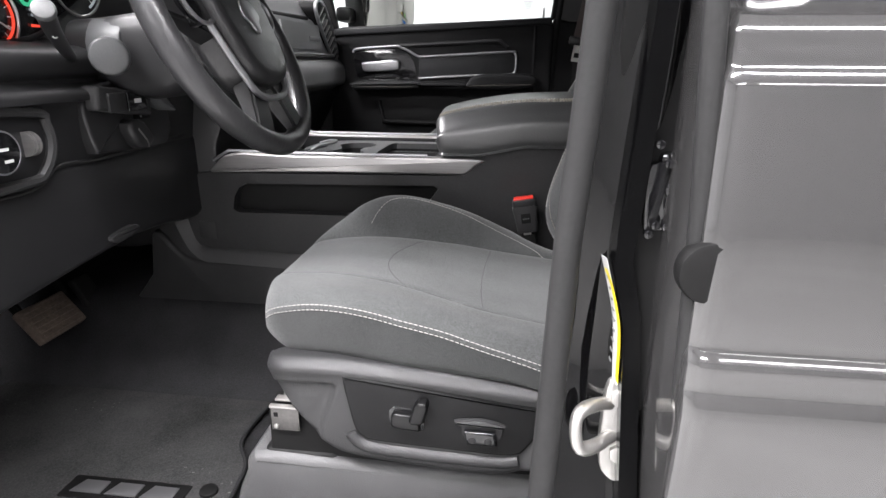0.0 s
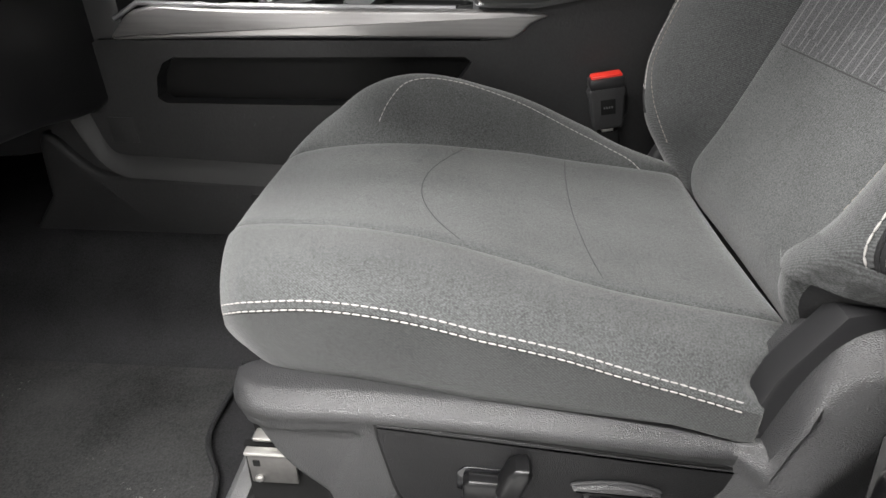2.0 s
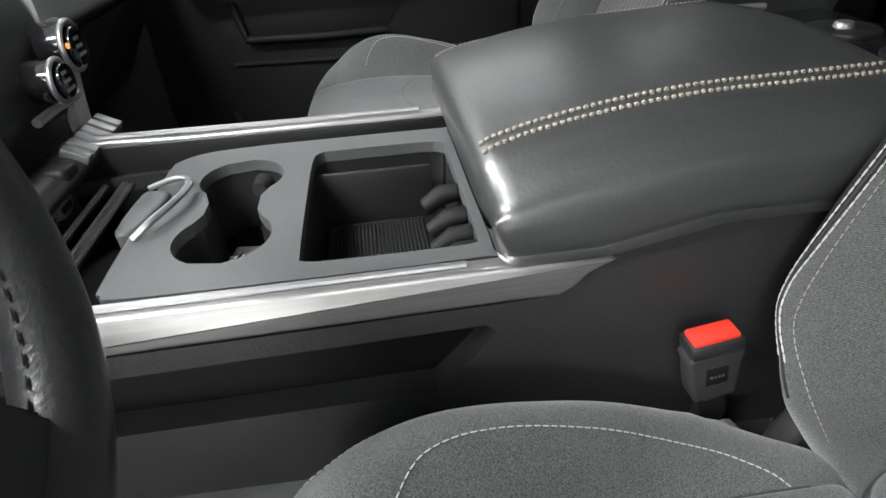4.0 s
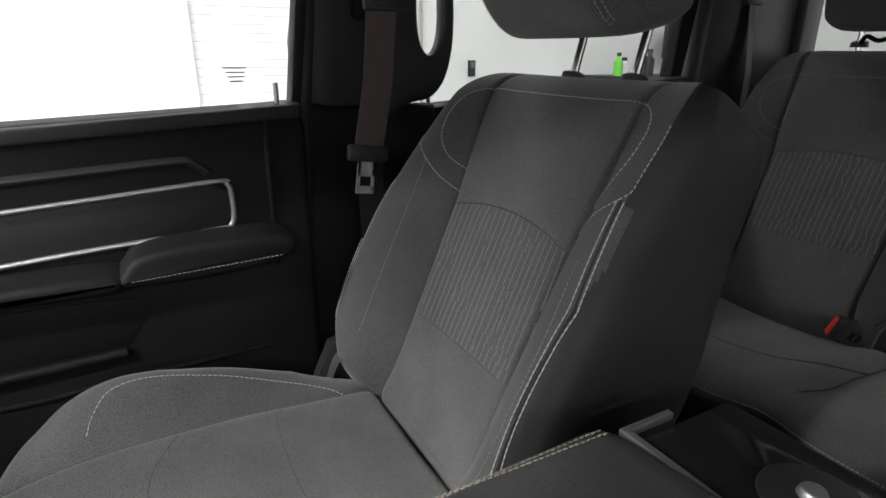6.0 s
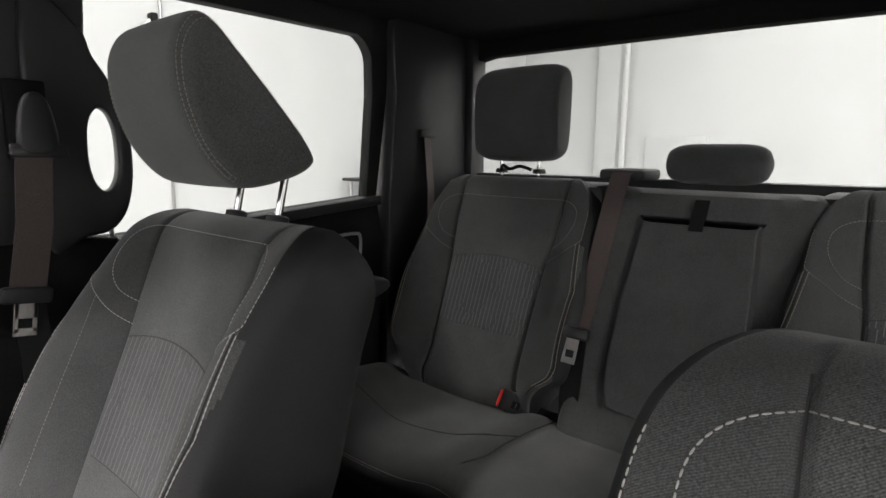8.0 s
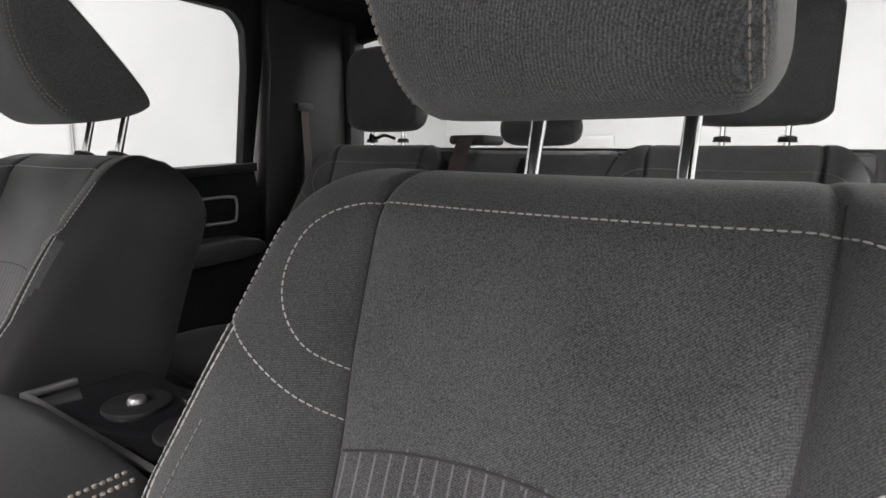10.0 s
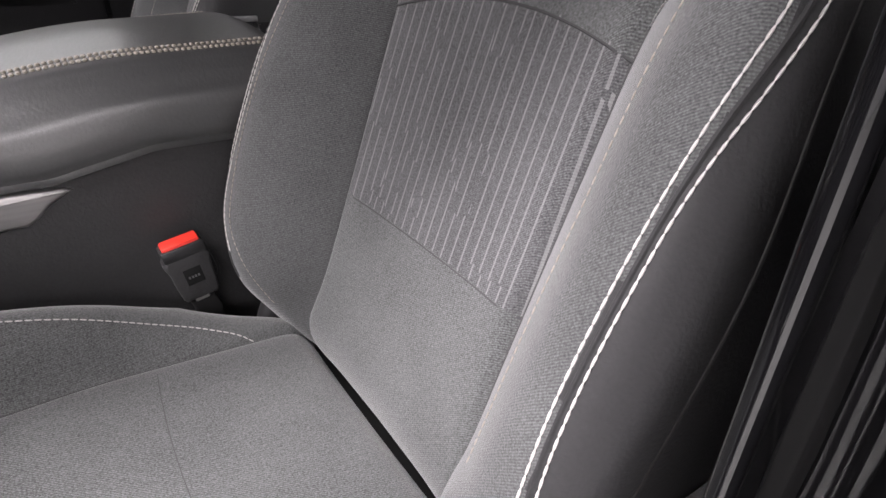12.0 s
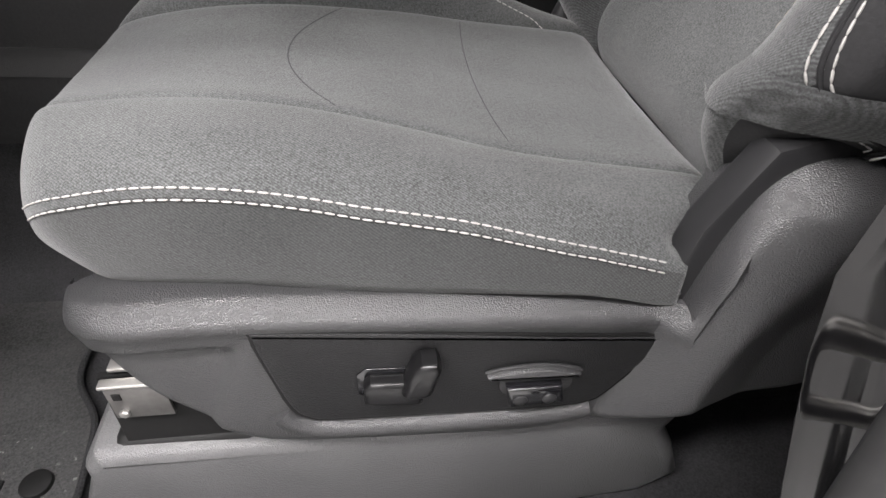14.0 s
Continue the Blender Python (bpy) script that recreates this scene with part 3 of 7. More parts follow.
def cushion_at(x, h, y0, lift=0.0, inner=False):
    pts = cushion_half(x, inner)
    hs, zs = [0.0], [pts[0][1]]
    for p in pts[1:45]:
        if p[0] > hs[-1]:
            hs.append(p[0])
            zs.append(p[1])
    return (warp(x, h), y0 + h, float(np.interp(abs(h), hs, zs)) + lift)


def cushion_edge(x, k, side, y0, lift=0.0, inner=False):
    pts = cushion_half(x, inner)
    i = int(k)
    p = pts[i] + (pts[i + 1] - pts[i]) * (k - i)
    x2, h, z = cushion_nose(x, p)
    return (warp(x, p[0]) + x2 - x, y0 + side * (h + lift), z + lift * 0.5)


def seat_cushion(parent, y0, out, full=False, thread=THREAD):
    """A cloth cushion with one high bolster; full says that it is the outer one."""
    X = [-0.45 + 0.03 * (1 - math.cos(math.pi / 2 * i / 11)) for i in range(11)] + span(-0.42, 0.085, 82)
    n = len(X)
    verts, rings = [], []
    for i, x in enumerate(X):
        halves = [cushion_half(x, inner) for inner in (full, not full)]
        half, other = halves
        mid = (half[0] + other[0]) / 2
        half[0] = other[0] = mid
        ring = []
        for side, pts in ((out, half), (-out, other[-2:0:-1])):
            for p in pts:
                x2, h, z = cushion_nose(x, p)
                ring.append((warp(x, p[0]) + x2 - x, y0 + side * h, z))
        rings.append([len(verts) + j for j in range(len(ring))])
        verts += ring
    m = len(rings[0])
    meta = list(range(len(half))) + list(range(len(half) - 2, 0, -1))
    faces = {"top": [], "side": []}
    for i in range(n - 1):
        for k in range(m):
            k2 = (k + 1) % m
            q = (rings[i][k], rings[i][k2], rings[i + 1][k2], rings[i + 1][k])
            faces["top" if max(meta[k], meta[k2]) <= 40 else "side"].append(q)
    faces["side"] += [tuple(reversed(rings[0])), tuple(rings[-1])]
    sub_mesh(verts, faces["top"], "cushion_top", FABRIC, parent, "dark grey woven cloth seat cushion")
    sub_mesh(verts, faces["side"], "cushion_side", FABRIC_SKIRT, parent, "darker smooth cloth cushion side, its shade put into the colour")
    bm = None
    lift = 0.0002
    for side in (1, -1):
        bm = tube([cushion_at(x, side * CUSH_S(x), y0, lift, (side == out) == full) for x in span(-0.42, 0.03, 40)], 0.0011, 5, bm=bm)
    bm = tube([cushion_at(-0.262 + 0.05 * u * u, u * 0.121, y0, lift - 0.0007) for u in span(-1, 1, 25)], 0.0009, 5, bm=bm)
    bm = tube([cushion_at(-0.1 + 0.01 * u * u, u * 0.146, y0, lift - 0.0005) for u in span(-1, 1, 25)], 0.0006, 5, bm=bm)
    tagged(part("seam", bm, SEAM, parent, "sewn cushion seams"), kind="stuff")
    lines = []
    for side in (1, -1):
        for k in (36.2, 40.6):
            lines.append([cushion_edge(x, k, side, y0, 0.0008, (side == out) == full) for x in span(-0.447, 0.052, 90)])
    ln = [(-0.335, 0.128), (-0.325, 0.146), (-0.3, 0.166), (-0.24, 0.178), (-0.14, 0.184), (-0.06, 0.182), (-0.02, 0.172), (0.012, 0.156)]
    lines.append([cushion_at(p[0], (out if full else -out) * p[1], y0, 0.001, True) for p in smooth_loop(ln, 6, closed=False)])
    stitch_part(lines, thread, parent, "pale grey double stitching round the cushion edge", length=0.0058, gap=0.0014, r=0.0007)


def valance(parent, yo, out):
    """The outer plastic side cover of a front seat, with its switches; yo is its outer face, out the way that it faces."""
    top = [(-0.39, 0.392), (-0.384, 0.403), (-0.366, 0.411), (-0.34, 0.416), (-0.28, 0.417), (-0.15, 0.408), (0.004, 0.395), (0.018, 0.41), (0.028, 0.453), (0.046, 0.493), (0.078, 0.508), (0.13, 0.506), (0.19, 0.5)]
    low = [(0.19, 0.43), (0.165, 0.36), (0.147, 0.33), (0.122, 0.312), (0.08, 0.308), (0.035, 0.302), (0.004, 0.28), (-0.025, 0.257), (-0.07, 0.245), (-0.15, 0.248), (-0.26, 0.257), (-0.302, 0.272), (-0.342, 0.316), (-0.366, 0.352), (-0.388, 0.385)]
    top, low = ([(x if x > -0.28 else -0.28 + (x + 0.28) * 1.16, z) for x, z in run] for run in (top, low))
    tops = [tuple(p) for p in smooth_loop(top, 4, closed=False)]
    lows = [tuple(p) for p in smooth_loop(low, 4, closed=False)][::-1]
    start = curve_table([(0.22, -0.035), (0.28, -0.022), (0.34, -0.006), (0.395, 0.003), (0.446, 0.006), (0.475, 0.018), (0.51, 0.04)])
    crease = curve_table([(0.22, 0.05), (0.28, 0.034), (0.324, 0.032), (0.378, 0.041), (0.412, 0.053), (0.441, 0.067), (0.467, 0.08), (0.51, 0.1)])
    nx, nv = 130, 44
    grid = []
    for i in range(nx):
        x = -0.406 + 0.596 * (i / (nx - 1)) ** 1.25
        z1, z0 = lerp(tops, x), lerp(lows, x)
        front = max(0.0, 1 - (x + 0.406) / 0.065)
        curl = 0.05 * (1 - math.sqrt(max(0.0, 1 - front * front)))
        row = []
        for j in range(nv):
            u = j / (nv - 1)
            v = 0.5 - 0.5 * math.cos(math.pi * u)
            z = z0 + (z1 - z0) * v
            d = max(0.0, 1 - min(v, 1 - v) * (z1 - z0) / 0.016)
            inset = 0.016 * (1 - math.sqrt(max(0.0, 1 - d * d)))
            roll = 0.005 * math.exp(-(((z1 - z) - 0.012) / 0.012) ** 2) if x < 0.03 else 0.0
            # rear shoulder: a lit slope from the cushion's end out to a crease, then falling away
            u = min((x - start(z)) / (crease(z) - start(z)), (z1 - z + 0.004) / 0.036 if x > 0.04 else 9)
            k = min(1.0, max(0.0, u))
            swell = 0.036 * k * (1.6 - 0.6 * k) - 0.012 * min(1.0, max(0.0, u - 1.0)) * min(1.0, max(0.0, (x + 0.02) / 0.06))
            # grained band along the top edge; below it the front face lies further in
            band = min(1.0, max(0.0, (z1 - 0.034 - z) / 0.007)) * min(1.0, max(0.0, (-0.292 + 0.35 * (z - 0.36) - x) / 0.014))
            swell -= 0.007 * band * band * (3 - 2 * band)
            row.append((x, yo - out * (inset + curl - roll - swell), z))
        row.insert(0, (x, yo - out * 0.055, z0 + 0.004))
        row.append((x, yo - out * 0.055, z1 - 0.004))
        grid.append(row)
    bm = bmesh.new()
    vs = [[bm.verts.new(p) for p in row] for row in grid]
    for A, B in zip(vs, vs[1:]):
        for k in range(len(A) - 1):
            bm.faces.new([A[k], A[k + 1], B[k + 1], B[k]])
    bm.faces.new(vs[-1])
    bm.faces.new(vs[0][::-1])
    part("side_cover", bm, PEBBLE, parent, "grained black plastic seat side cover")
    rim = [(-0.276, 0.393), (-0.268, 0.397), (-0.184, 0.389), (-0.066, 0.373), (0.006, 0.366), (0.012, 0.362), (0.003, 0.347), (-0.024, 0.304), (-0.036, 0.295), (-0.06, 0.292), (-0.143, 0.295), (-0.232, 0.299), (-0.25, 0.304), (-0.261, 0.317), (-0.271, 0.36)]
    rim = [tuple(p) for p in smooth_loop(rim, 3)]
    c, d = yo + out * 0.0052, yo - out * 0.02
    cx, cz = -0.14, 0.345
    wide = [(x + 0.0022 * (1 if x > cx else -1), z + 0.002 * (1 if z > cz else -1)) for x, z in rim]
    # Slightly larger black plate; its rim stands in for the gap's shade.
    part("panel_gap", extrude(wide, "y", min(yo + out * 0.0035, d), max(yo + out * 0.0035, d), 0.0), BLACKRUBBER, parent, "black plate drawn as the shaded gap round the switch panel")
    lip = [(-0.272, 0.306), (-0.26, 0.29), (-0.235, 0.281), (-0.15, 0.276), (-0.06, 0.275), (-0.03, 0.28)]
    part("panel_lip", tube([(p[0], yo - out * 0.004, p[1]) for p in smooth_loop(lip, 5, closed=False)], 0.011, 10), PEBBLE, parent, "rounded lip under the switch panel")
    panel = part("switch_panel", extrude(rim, "y", min(c, d), max(c, d), 0.0022, 2), PANELBLACK, parent, "flat grained black switch panel")
    part("inner_plate", extrude([(0.0, 0.39), (0.012, 0.455), (0.04, 0.512), (0.075, 0.522), (0.12, 0.5), (0.1, 0.4)], "y", min(yo - out * 0.004, yo - out * 0.03), max(yo - out * 0.004, yo - out * 0.03), 0.004), SMOOTH, parent, "smooth black plate behind the cushion's end")
    # seat position switches: a sliding bar and an upright lever
    e = yo + out * 0.0052
    bar = [(-0.208, 0.349), (-0.203, 0.354), (-0.172, 0.352), (-0.167, 0.343), (-0.167, 0.328), (-0.196, 0.329), (-0.208, 0.333)]
    part("slide_switch", extrude(bar, "y", min(e, e + out * 0.014), max(e, e + out * 0.014), 0.004, 3), SWITCHBLACK, panel, "black bar switch")
    part("slide_recess", extrude([(x + (x + 0.187) * 0.22, z + (z - 0.341) * 0.3) for x, z in bar], "y", min(e - out * 0.001, e + out * 0.0015), max(e - out * 0.001, e + out * 0.0015), 0.0005), GLOSSBLACK, panel)
    lever = [(-0.182, 0.347), (-0.174, 0.371), (-0.168, 0.377), (-0.158, 0.377), (-0.155, 0.37), (-0.161, 0.346), (-0.167, 0.342), (-0.178, 0.342)]
    part("recline_switch", extrude(lever, "y", min(e, e + out * 0.02), max(e, e + out * 0.02), 0.0045, 3), SWITCHBLACK, panel, "black lever switch")
    scoop = smooth_loop([(-0.121, 0.345), (-0.084, 0.35), (-0.05, 0.342), (-0.054, 0.333), (-0.06, 0.317), (-0.104, 0.318), (-0.111, 0.335)], 4)
    part("lumbar_bezel", extrude([tuple(p) for p in scoop], "y", min(e, e + out * 0.0035), max(e, e + out * 0.0035), 0.0015), PLASTIC, panel, "scooped surround")
    hood = smooth_loop([(-0.12, 0.344), (-0.084, 0.349), (-0.051, 0.341), (-0.064, 0.339), (-0.104, 0.34)], 4)
    part("lumbar_hood", extrude([tuple(p) for p in hood], "y", min(e, e + out * 0.008), max(e, e + out * 0.008), 0.002), PEBBLE, panel, "grained hood over the rocker")
    part("lumbar_switch", extrude([(-0.102, 0.311), (-0.106, 0.333), (-0.064, 0.332), (-0.06, 0.312)], "y", min(e, e + out * 0.011), max(e, e + out * 0.011), 0.0035, 3), GLOSSBLACK, panel, "gloss black rocker switch")
    for x in (-0.095, -0.073):
        part("rocker_dimple", disc(x, e + out * 0.0105, 0.32, 0.0055, 0.003, "y", 16, 0.001), SMOOTH, panel)


def front_seat(yc, out, label, foot, recline, dx, dz, head):
    root = thing("front_seat", -0.1, yc, 0.08, label, "car seat", "front seats")
    back = Back(foot[0] - dx, yc, foot[1] - dz, tilt=radians(recline), top=0.638, depth=0.185, crown=0.075)
    seat_cushion(root, yc, out, out > 0)
    # the cushion's rear end reaches back under the backrest
    reach = foot[0] - dx - 0.058
    for ob in root.children:
        for v in ob.data.vertices:
            v.co.x += reach * min(1.0, max(0.0, (v.co.x + 0.18) / 0.2))
    dress_back(back, root, out=out)
    head = (head[0] - dx, head[1] - dz)
    head_restraint(root, yc, [(0.32 + (x - 0.32) * 1.04 + head[0] - 0.39, 1.19 + (z - 1.19) * 1.03 + head[1] - 1.03) for x, z in FRONT_HEAD], 0.246, 0.126, head, (head[0] + 0.02, head[1] + 0.08))
    # skirt that closes the backrest's foot, and the hinge cover
    if out < 0:
        for nm, k0, k1, z0, z1, puff in (("lower_skirt", 35.5, 55, 0.522, 0.556, 0.001), ("rear_skirt", 53, 66, 0.524, 0.556, 0.002)):
            grid = []
            for t in span(0, 1, 9):
                row = []
                for k in span(k0, k1, 30):
                    sv = 0.06
                    for _ in range(6):
                        sv += (z0 + (z1 - z0) * t - back.edge(sv, k, out)[2]) / 0.95
                    row.append(back.edge(sv, k, out, 0.0015 + puff * math.sin(math.pi * min(1, t * 1.02)) ** 0.6 + 0.002 * (1 - t)))
                grid.append(row)
            grid.insert(0, [(x + 0.004, y - out * 0.012, z + 0.006) for x, y, z in grid[0]])
            bm = bmesh.new()
            vs = [[bm.verts.new(p) for p in row] for row in grid]
            for A, B in zip(vs, vs[1:]):
                for k in range(len(A) - 1):
                    bm.faces.new([A[k], A[k + 1], B[k + 1], B[k]])
            part(nm, bm, FABRIC_SIDE, root, "dark cloth flap at the foot of the backrest")
        part("side_seam", tube([back.edge(sv, 51 + 3 * (0.5 - sv), out, 0.0004) for sv in span(0.128, 0.5, 40)], 0.0011, 6), BLACKRUBBER, root, "seam down the side cover")
        part("piping", tube([back.edge(sv, 63, out, 0.002) for sv in span(0.135, 0.55, 40)], 0.003, 8), VINYL, root, "piped rear edge of the side cover")
    valance(root, yc + out * 0.247, out)
    hinge = [(0.03, 0.40), (0.05, 0.47), (0.09, 0.505), (0.13, 0.5), (0.16, 0.46), (0.15, 0.38), (0.08, 0.36)]
    yi = yc - out * 0.225
    part("hinge_cover", extrude([tuple(p) for p in smooth_loop(hinge, 4)], "y", min(yi, yi + out * 0.03), max(yi, yi + out * 0.03), 0.009, 3), SMOOTH, root, "smooth black plastic hinge cover")
    part("seat_base", rbox(-0.34, 0.14, yc - 0.2, yc + 0.2, 0.17, 0.4, 0.02), BLACKRUBBER, root, "dark seat frame")
    for side in (1, -1):
        yr = yc + side * 0.195
        bm = extrude([(yr - 0.022, 0.225), (yr - 0.016, 0.318), (yr - 0.01, 0.318), (yr - 0.01, 0.292), (yr + 0.01, 0.292), (yr + 0.01, 0.318), (yr + 0.016, 0.318), (yr + 0.022, 0.225)], "x", -0.41, 0.2, 0.001)
        part("seat_rail", bm, BLACKRUBBER, root, "black steel seat rail")
        part("rail_bracket", rbox(-0.404, -0.36, yr - 0.0255, yr - 0.022, 0.278, 0.318, 0.001), DULLSTEEL, root, "dull steel rail bracket")
        part("bracket_flange", rbox(-0.405, -0.36, yr - 0.0285, yr - 0.02, 0.3175, 0.3215, 0.0012), ZINC, root, "bright steel flange")
        part("bracket_flange", rbox(-0.4, -0.36, yr - 0.016, yr - 0.003, 0.322, 0.3265, 0.0012), ZINC, root, "bright steel flange")
        part("bracket_pin", tube([(-0.388, yr + 0.004, 0.32), (-0.388, yr + 0.004, 0.336), (-0.388, yr + 0.004, 0.343)], [0.0052, 0.0045, 0.001], 12), ZINC, root, "steel pin")
        part("bracket_nut", disc(-0.396, yr - 0.0265, 0.2855, 0.004, 0.004, "y", 6, 0.0006), ZINC, root, "small bright nut")
        part("bracket_hole", rbox(-0.399, -0.393, yr - 0.0265, yr - 0.0245, 0.302, 0.309, 0.0), BLACKRUBBER, root, smooth=False)
    return shift(root, dx, 0, dz)


YD, YP = 0.0, 0.985
front_seat(YD, -1, "dark grey cloth driver's seat with pale stitching and power switches", (0.058, 0.43), 20, 0.0, 0.0, (0.35, 0.992))
front_seat(YP, 1, "dark grey cloth front passenger seat with pale stitching", (0.105, 0.456), 24, 0.02, 0.048, (0.432, 1.012))


# ---- centre console ----
def console():
    root = thing("centre_console", -0.3, 0.477, 0.08, "black centre console with satin grey rails, cup holders and padded armrest", "centre console")
    y0, y1 = 0.28, 0.665
    for y, out, nm in ((y0, -1, "near"), (y1, 1, "far")):
        # side wall with the long pocket cut through its skin
        outer = [(-0.93, 0.1), (-0.9, 0.3), (-0.885, 0.42), (-0.84, 0.535), (-0.76, 0.572), (-0.2, 0.58), (-0.178, 0.582), (-0.165, 0.6), (-0.13, 0.628), (-0.06, 0.65), (0.18, 0.655), (0.24, 0.64), (0.26, 0.5), (0.26, 0.1)]
        pocket = [(-0.692, 0.489), (-0.685, 0.52), (-0.672, 0.54), (-0.655, 0.549), (-0.225, 0.558), (-0.215, 0.55), (-0.235, 0.522), (-0.27, 0.484), (-0.68, 0.481)]
        bm = bmesh.new()
        a, b = y, y - out * 0.03
        oo = [bm.verts.new((x, a, z)) for x, z in outer]
        pp = [bm.verts.new((x, a, z)) for x, z in pocket]
        edges = [bm.edges.new((v[i], v[(i + 1) % len(v)])) for v in (oo, pp) for i in range(len(v))]
        bmesh.ops.triangle_fill(bm, edges=edges, use_beauty=True)
        for f in [f for f in bm.faces if all(v in pp for v in f.verts)]:
            bm.faces.remove(f)
        ext = bmesh.ops.extrude_face_region(bm, geom=list(bm.faces))
        for v in (g for g in ext["geom"] if isinstance(g, bmesh.types.BMVert)):
            v.co.y = b
        part("side_panel", bm, PLASTIC, root, "grained black plastic side panel", smooth=True)
        # Back coloured black to stand in for the deep pocket's shade.
        part("pocket_back", extrude([(-0.71, 0.465), (-0.7, 0.555), (-0.205, 0.565), (-0.25, 0.47)], "y", min(b - out * 0.001, b - out * 0.006), max(b - out * 0.001, b - out * 0.006), 0), BLACKRUBBER, root, "shallow pocket back, black in place of deep shade")
        # satin rail, a channel lying along the top edge
        rail = smooth_loop([(-0.735, 0.574), (-0.725, 0.59), (-0.70, 0.611), (-0.66, 0.62), (-0.6, 0.618), (-0.5, 0.617), (-0.3, 0.619), (-0.122, 0.619), (-0.137, 0.602), (-0.158, 0.584), (-0.2, 0.583), (-0.5, 0.579), (-0.69, 0.574)], 3)
        c, d = y + out * 0.004, y - out * 0.016
        part("satin_rail", extrude([tuple(p) for p in rail], "y", min(c, d), max(c, d), 0.005, 3), SATIN, root, "satin grey metal-look rail")
        bead = tube([(-0.73, y - out * 0.006, 0.6), (-0.69, y - out * 0.004, 0.6225), (-0.6, y - out * 0.005, 0.6215), (-0.4, y - out * 0.006, 0.6205), (-0.24, y - out * 0.006, 0.6215)], 0.0035, 8)
        part("bright_edge", bead, SILVER, root, "bright edge of the rail")
    part("front_kick", extrude([tuple(p) for p in smooth_loop([(-0.94, 0.13), (-0.915, 0.32), (-0.9, 0.42), (-0.875, 0.425), (-0.84, 0.385), (-0.8, 0.362), (-0.7, 0.359), (0.1, 0.336), (0.2, 0.13)], 3)], "y", y0 - 0.012, y1 + 0.012, 0.01, 3), PLASTIC, root, "lower console plinth")
    part("side_hatch", rbox(-0.781, -0.739, y0 - 0.002, y0 + 0.01, 0.416, 0.457, 0.001), PLASTIC, root, "small blanking plate")
    # sloping ledge that sweeps down from the dash and runs back above the plinth
    rows = []
    for p in smooth_loop([(-0.835, 0.5), (-0.822, 0.468), (-0.811, 0.43), (-0.797, 0.397), (-0.772, 0.38), (-0.72, 0.377), (-0.5, 0.369), (-0.2, 0.36), (0.1, 0.352)], 5, closed=False):
        k = min(1.0, max(0.0, (p[0] + 0.825) / 0.05))
        dx, dz = 0.016 * (1 - k), 0.018 * k
        rows.append([(p[0] + dx, y0 + 0.004, p[1] + dz), (p[0] + dx * 0.7, y0 - 0.004, p[1] + dz * 0.7), (p[0] - dx * 0.6, y0 - 0.014, p[1] - dz * 0.6), (p[0] - dx, y0 - 0.015, p[1] - dz), (p[0] - dx, y0 + 0.01, p[1] - dz)])
    part("side_ledge", loft(rows), PEBBLE, root, "sloping ledge sweeping along the console's side")
    part("plinth_hatch", rbox(-0.57, -0.3, y0 - 0.0145, y0 + 0.01, 0.30, 0.338, 0.004), PLASTIC, root, "long access cover")
    # inside: floor, cup tray and bin
    part("well", rbox(-0.9, -0.2, y0 + 0.038, y1 - 0.038, 0.47, 0.505, 0.004), SMOOTH, root, "black well floor")
    for y in (y0 + 0.012, y1 - 0.02):
        part("inner_wall", rbox(-0.78, -0.2, y, y + 0.008, 0.564, 0.612, 0.002), SMOOTH, root)
    bm = bmesh.new()
    outer = [tuple(p) for p in smooth_loop([(-0.546, 0.325), (-0.551, 0.34), (-0.551, 0.45), (-0.55, 0.57), (-0.54, 0.596), (-0.515, 0.612), (-0.47, 0.618), (-0.4, 0.621), (-0.215, 0.621), (-0.208, 0.61), (-0.208, 0.45), (-0.208, 0.325), (-0.215, 0.316), (-0.42, 0.315), (-0.53, 0.317)], 3)]
    bin_hole = [tuple(p) for p in smooth_loop([(-0.382, 0.355), (-0.382, 0.45), (-0.38, 0.555), (-0.37, 0.578), (-0.35, 0.58), (-0.24, 0.58), (-0.222, 0.57), (-0.218, 0.55), (-0.218, 0.36), (-0.224, 0.342), (-0.24, 0.338), (-0.35, 0.338), (-0.378, 0.342)], 3)]

    def cup_half(v):
        a = max([math.sqrt(max(0.0, 0.047**2 - (v - c) ** 2)) for c in (0.4, 0.53)])
        return max(a, 0.027) if 0.4 < v < 0.53 else a

    vs = span(0.3535, 0.5765, 38)
    hole = [(-0.459 + cup_half(v), v) for v in vs] + [(-0.459 - cup_half(v), v) for v in vs[::-1][1:-1]]
    lo = [bm.verts.new((x, y, 0.606)) for x, y in [tuple(p) for p in outer]]
    ho = [bm.verts.new((x, y, 0.606)) for x, y in hole]
    bo = [bm.verts.new((x, y, 0.606)) for x, y in bin_hole]
    edges = [bm.edges.new((v[i], v[(i + 1) % len(v)])) for v in (lo, ho, bo) for i in range(len(v))]
    bmesh.ops.triangle_fill(bm, edges=edges, use_beauty=True)
    for f in [f for f in bm.faces if all(v in ho for v in f.verts) or all(v in bo for v in f.verts)]:
        bm.faces.remove(f)
    ext = bmesh.ops.extrude_face_region(bm, geom=list(bm.faces))
    for v in (g for g in ext["geom"] if isinstance(g, bmesh.types.BMVert)):
        v.co.z = 0.592
    cup = part("cup_holder", bm, GREYPLASTIC, root, "grey plastic double cup holder")
    part("latch", tube(smooth_loop([(-0.556, 0.512, 0.612), (-0.53, 0.517, 0.618), (-0.513, 0.512, 0.619), (-0.508, 0.494, 0.619), (-0.514, 0.462, 0.619), (-0.529, 0.425, 0.617), (-0.545, 0.41, 0.608)], 5, closed=False), 0.0042, 8, flat=0.8), SILVER, cup, "satin latch ring")
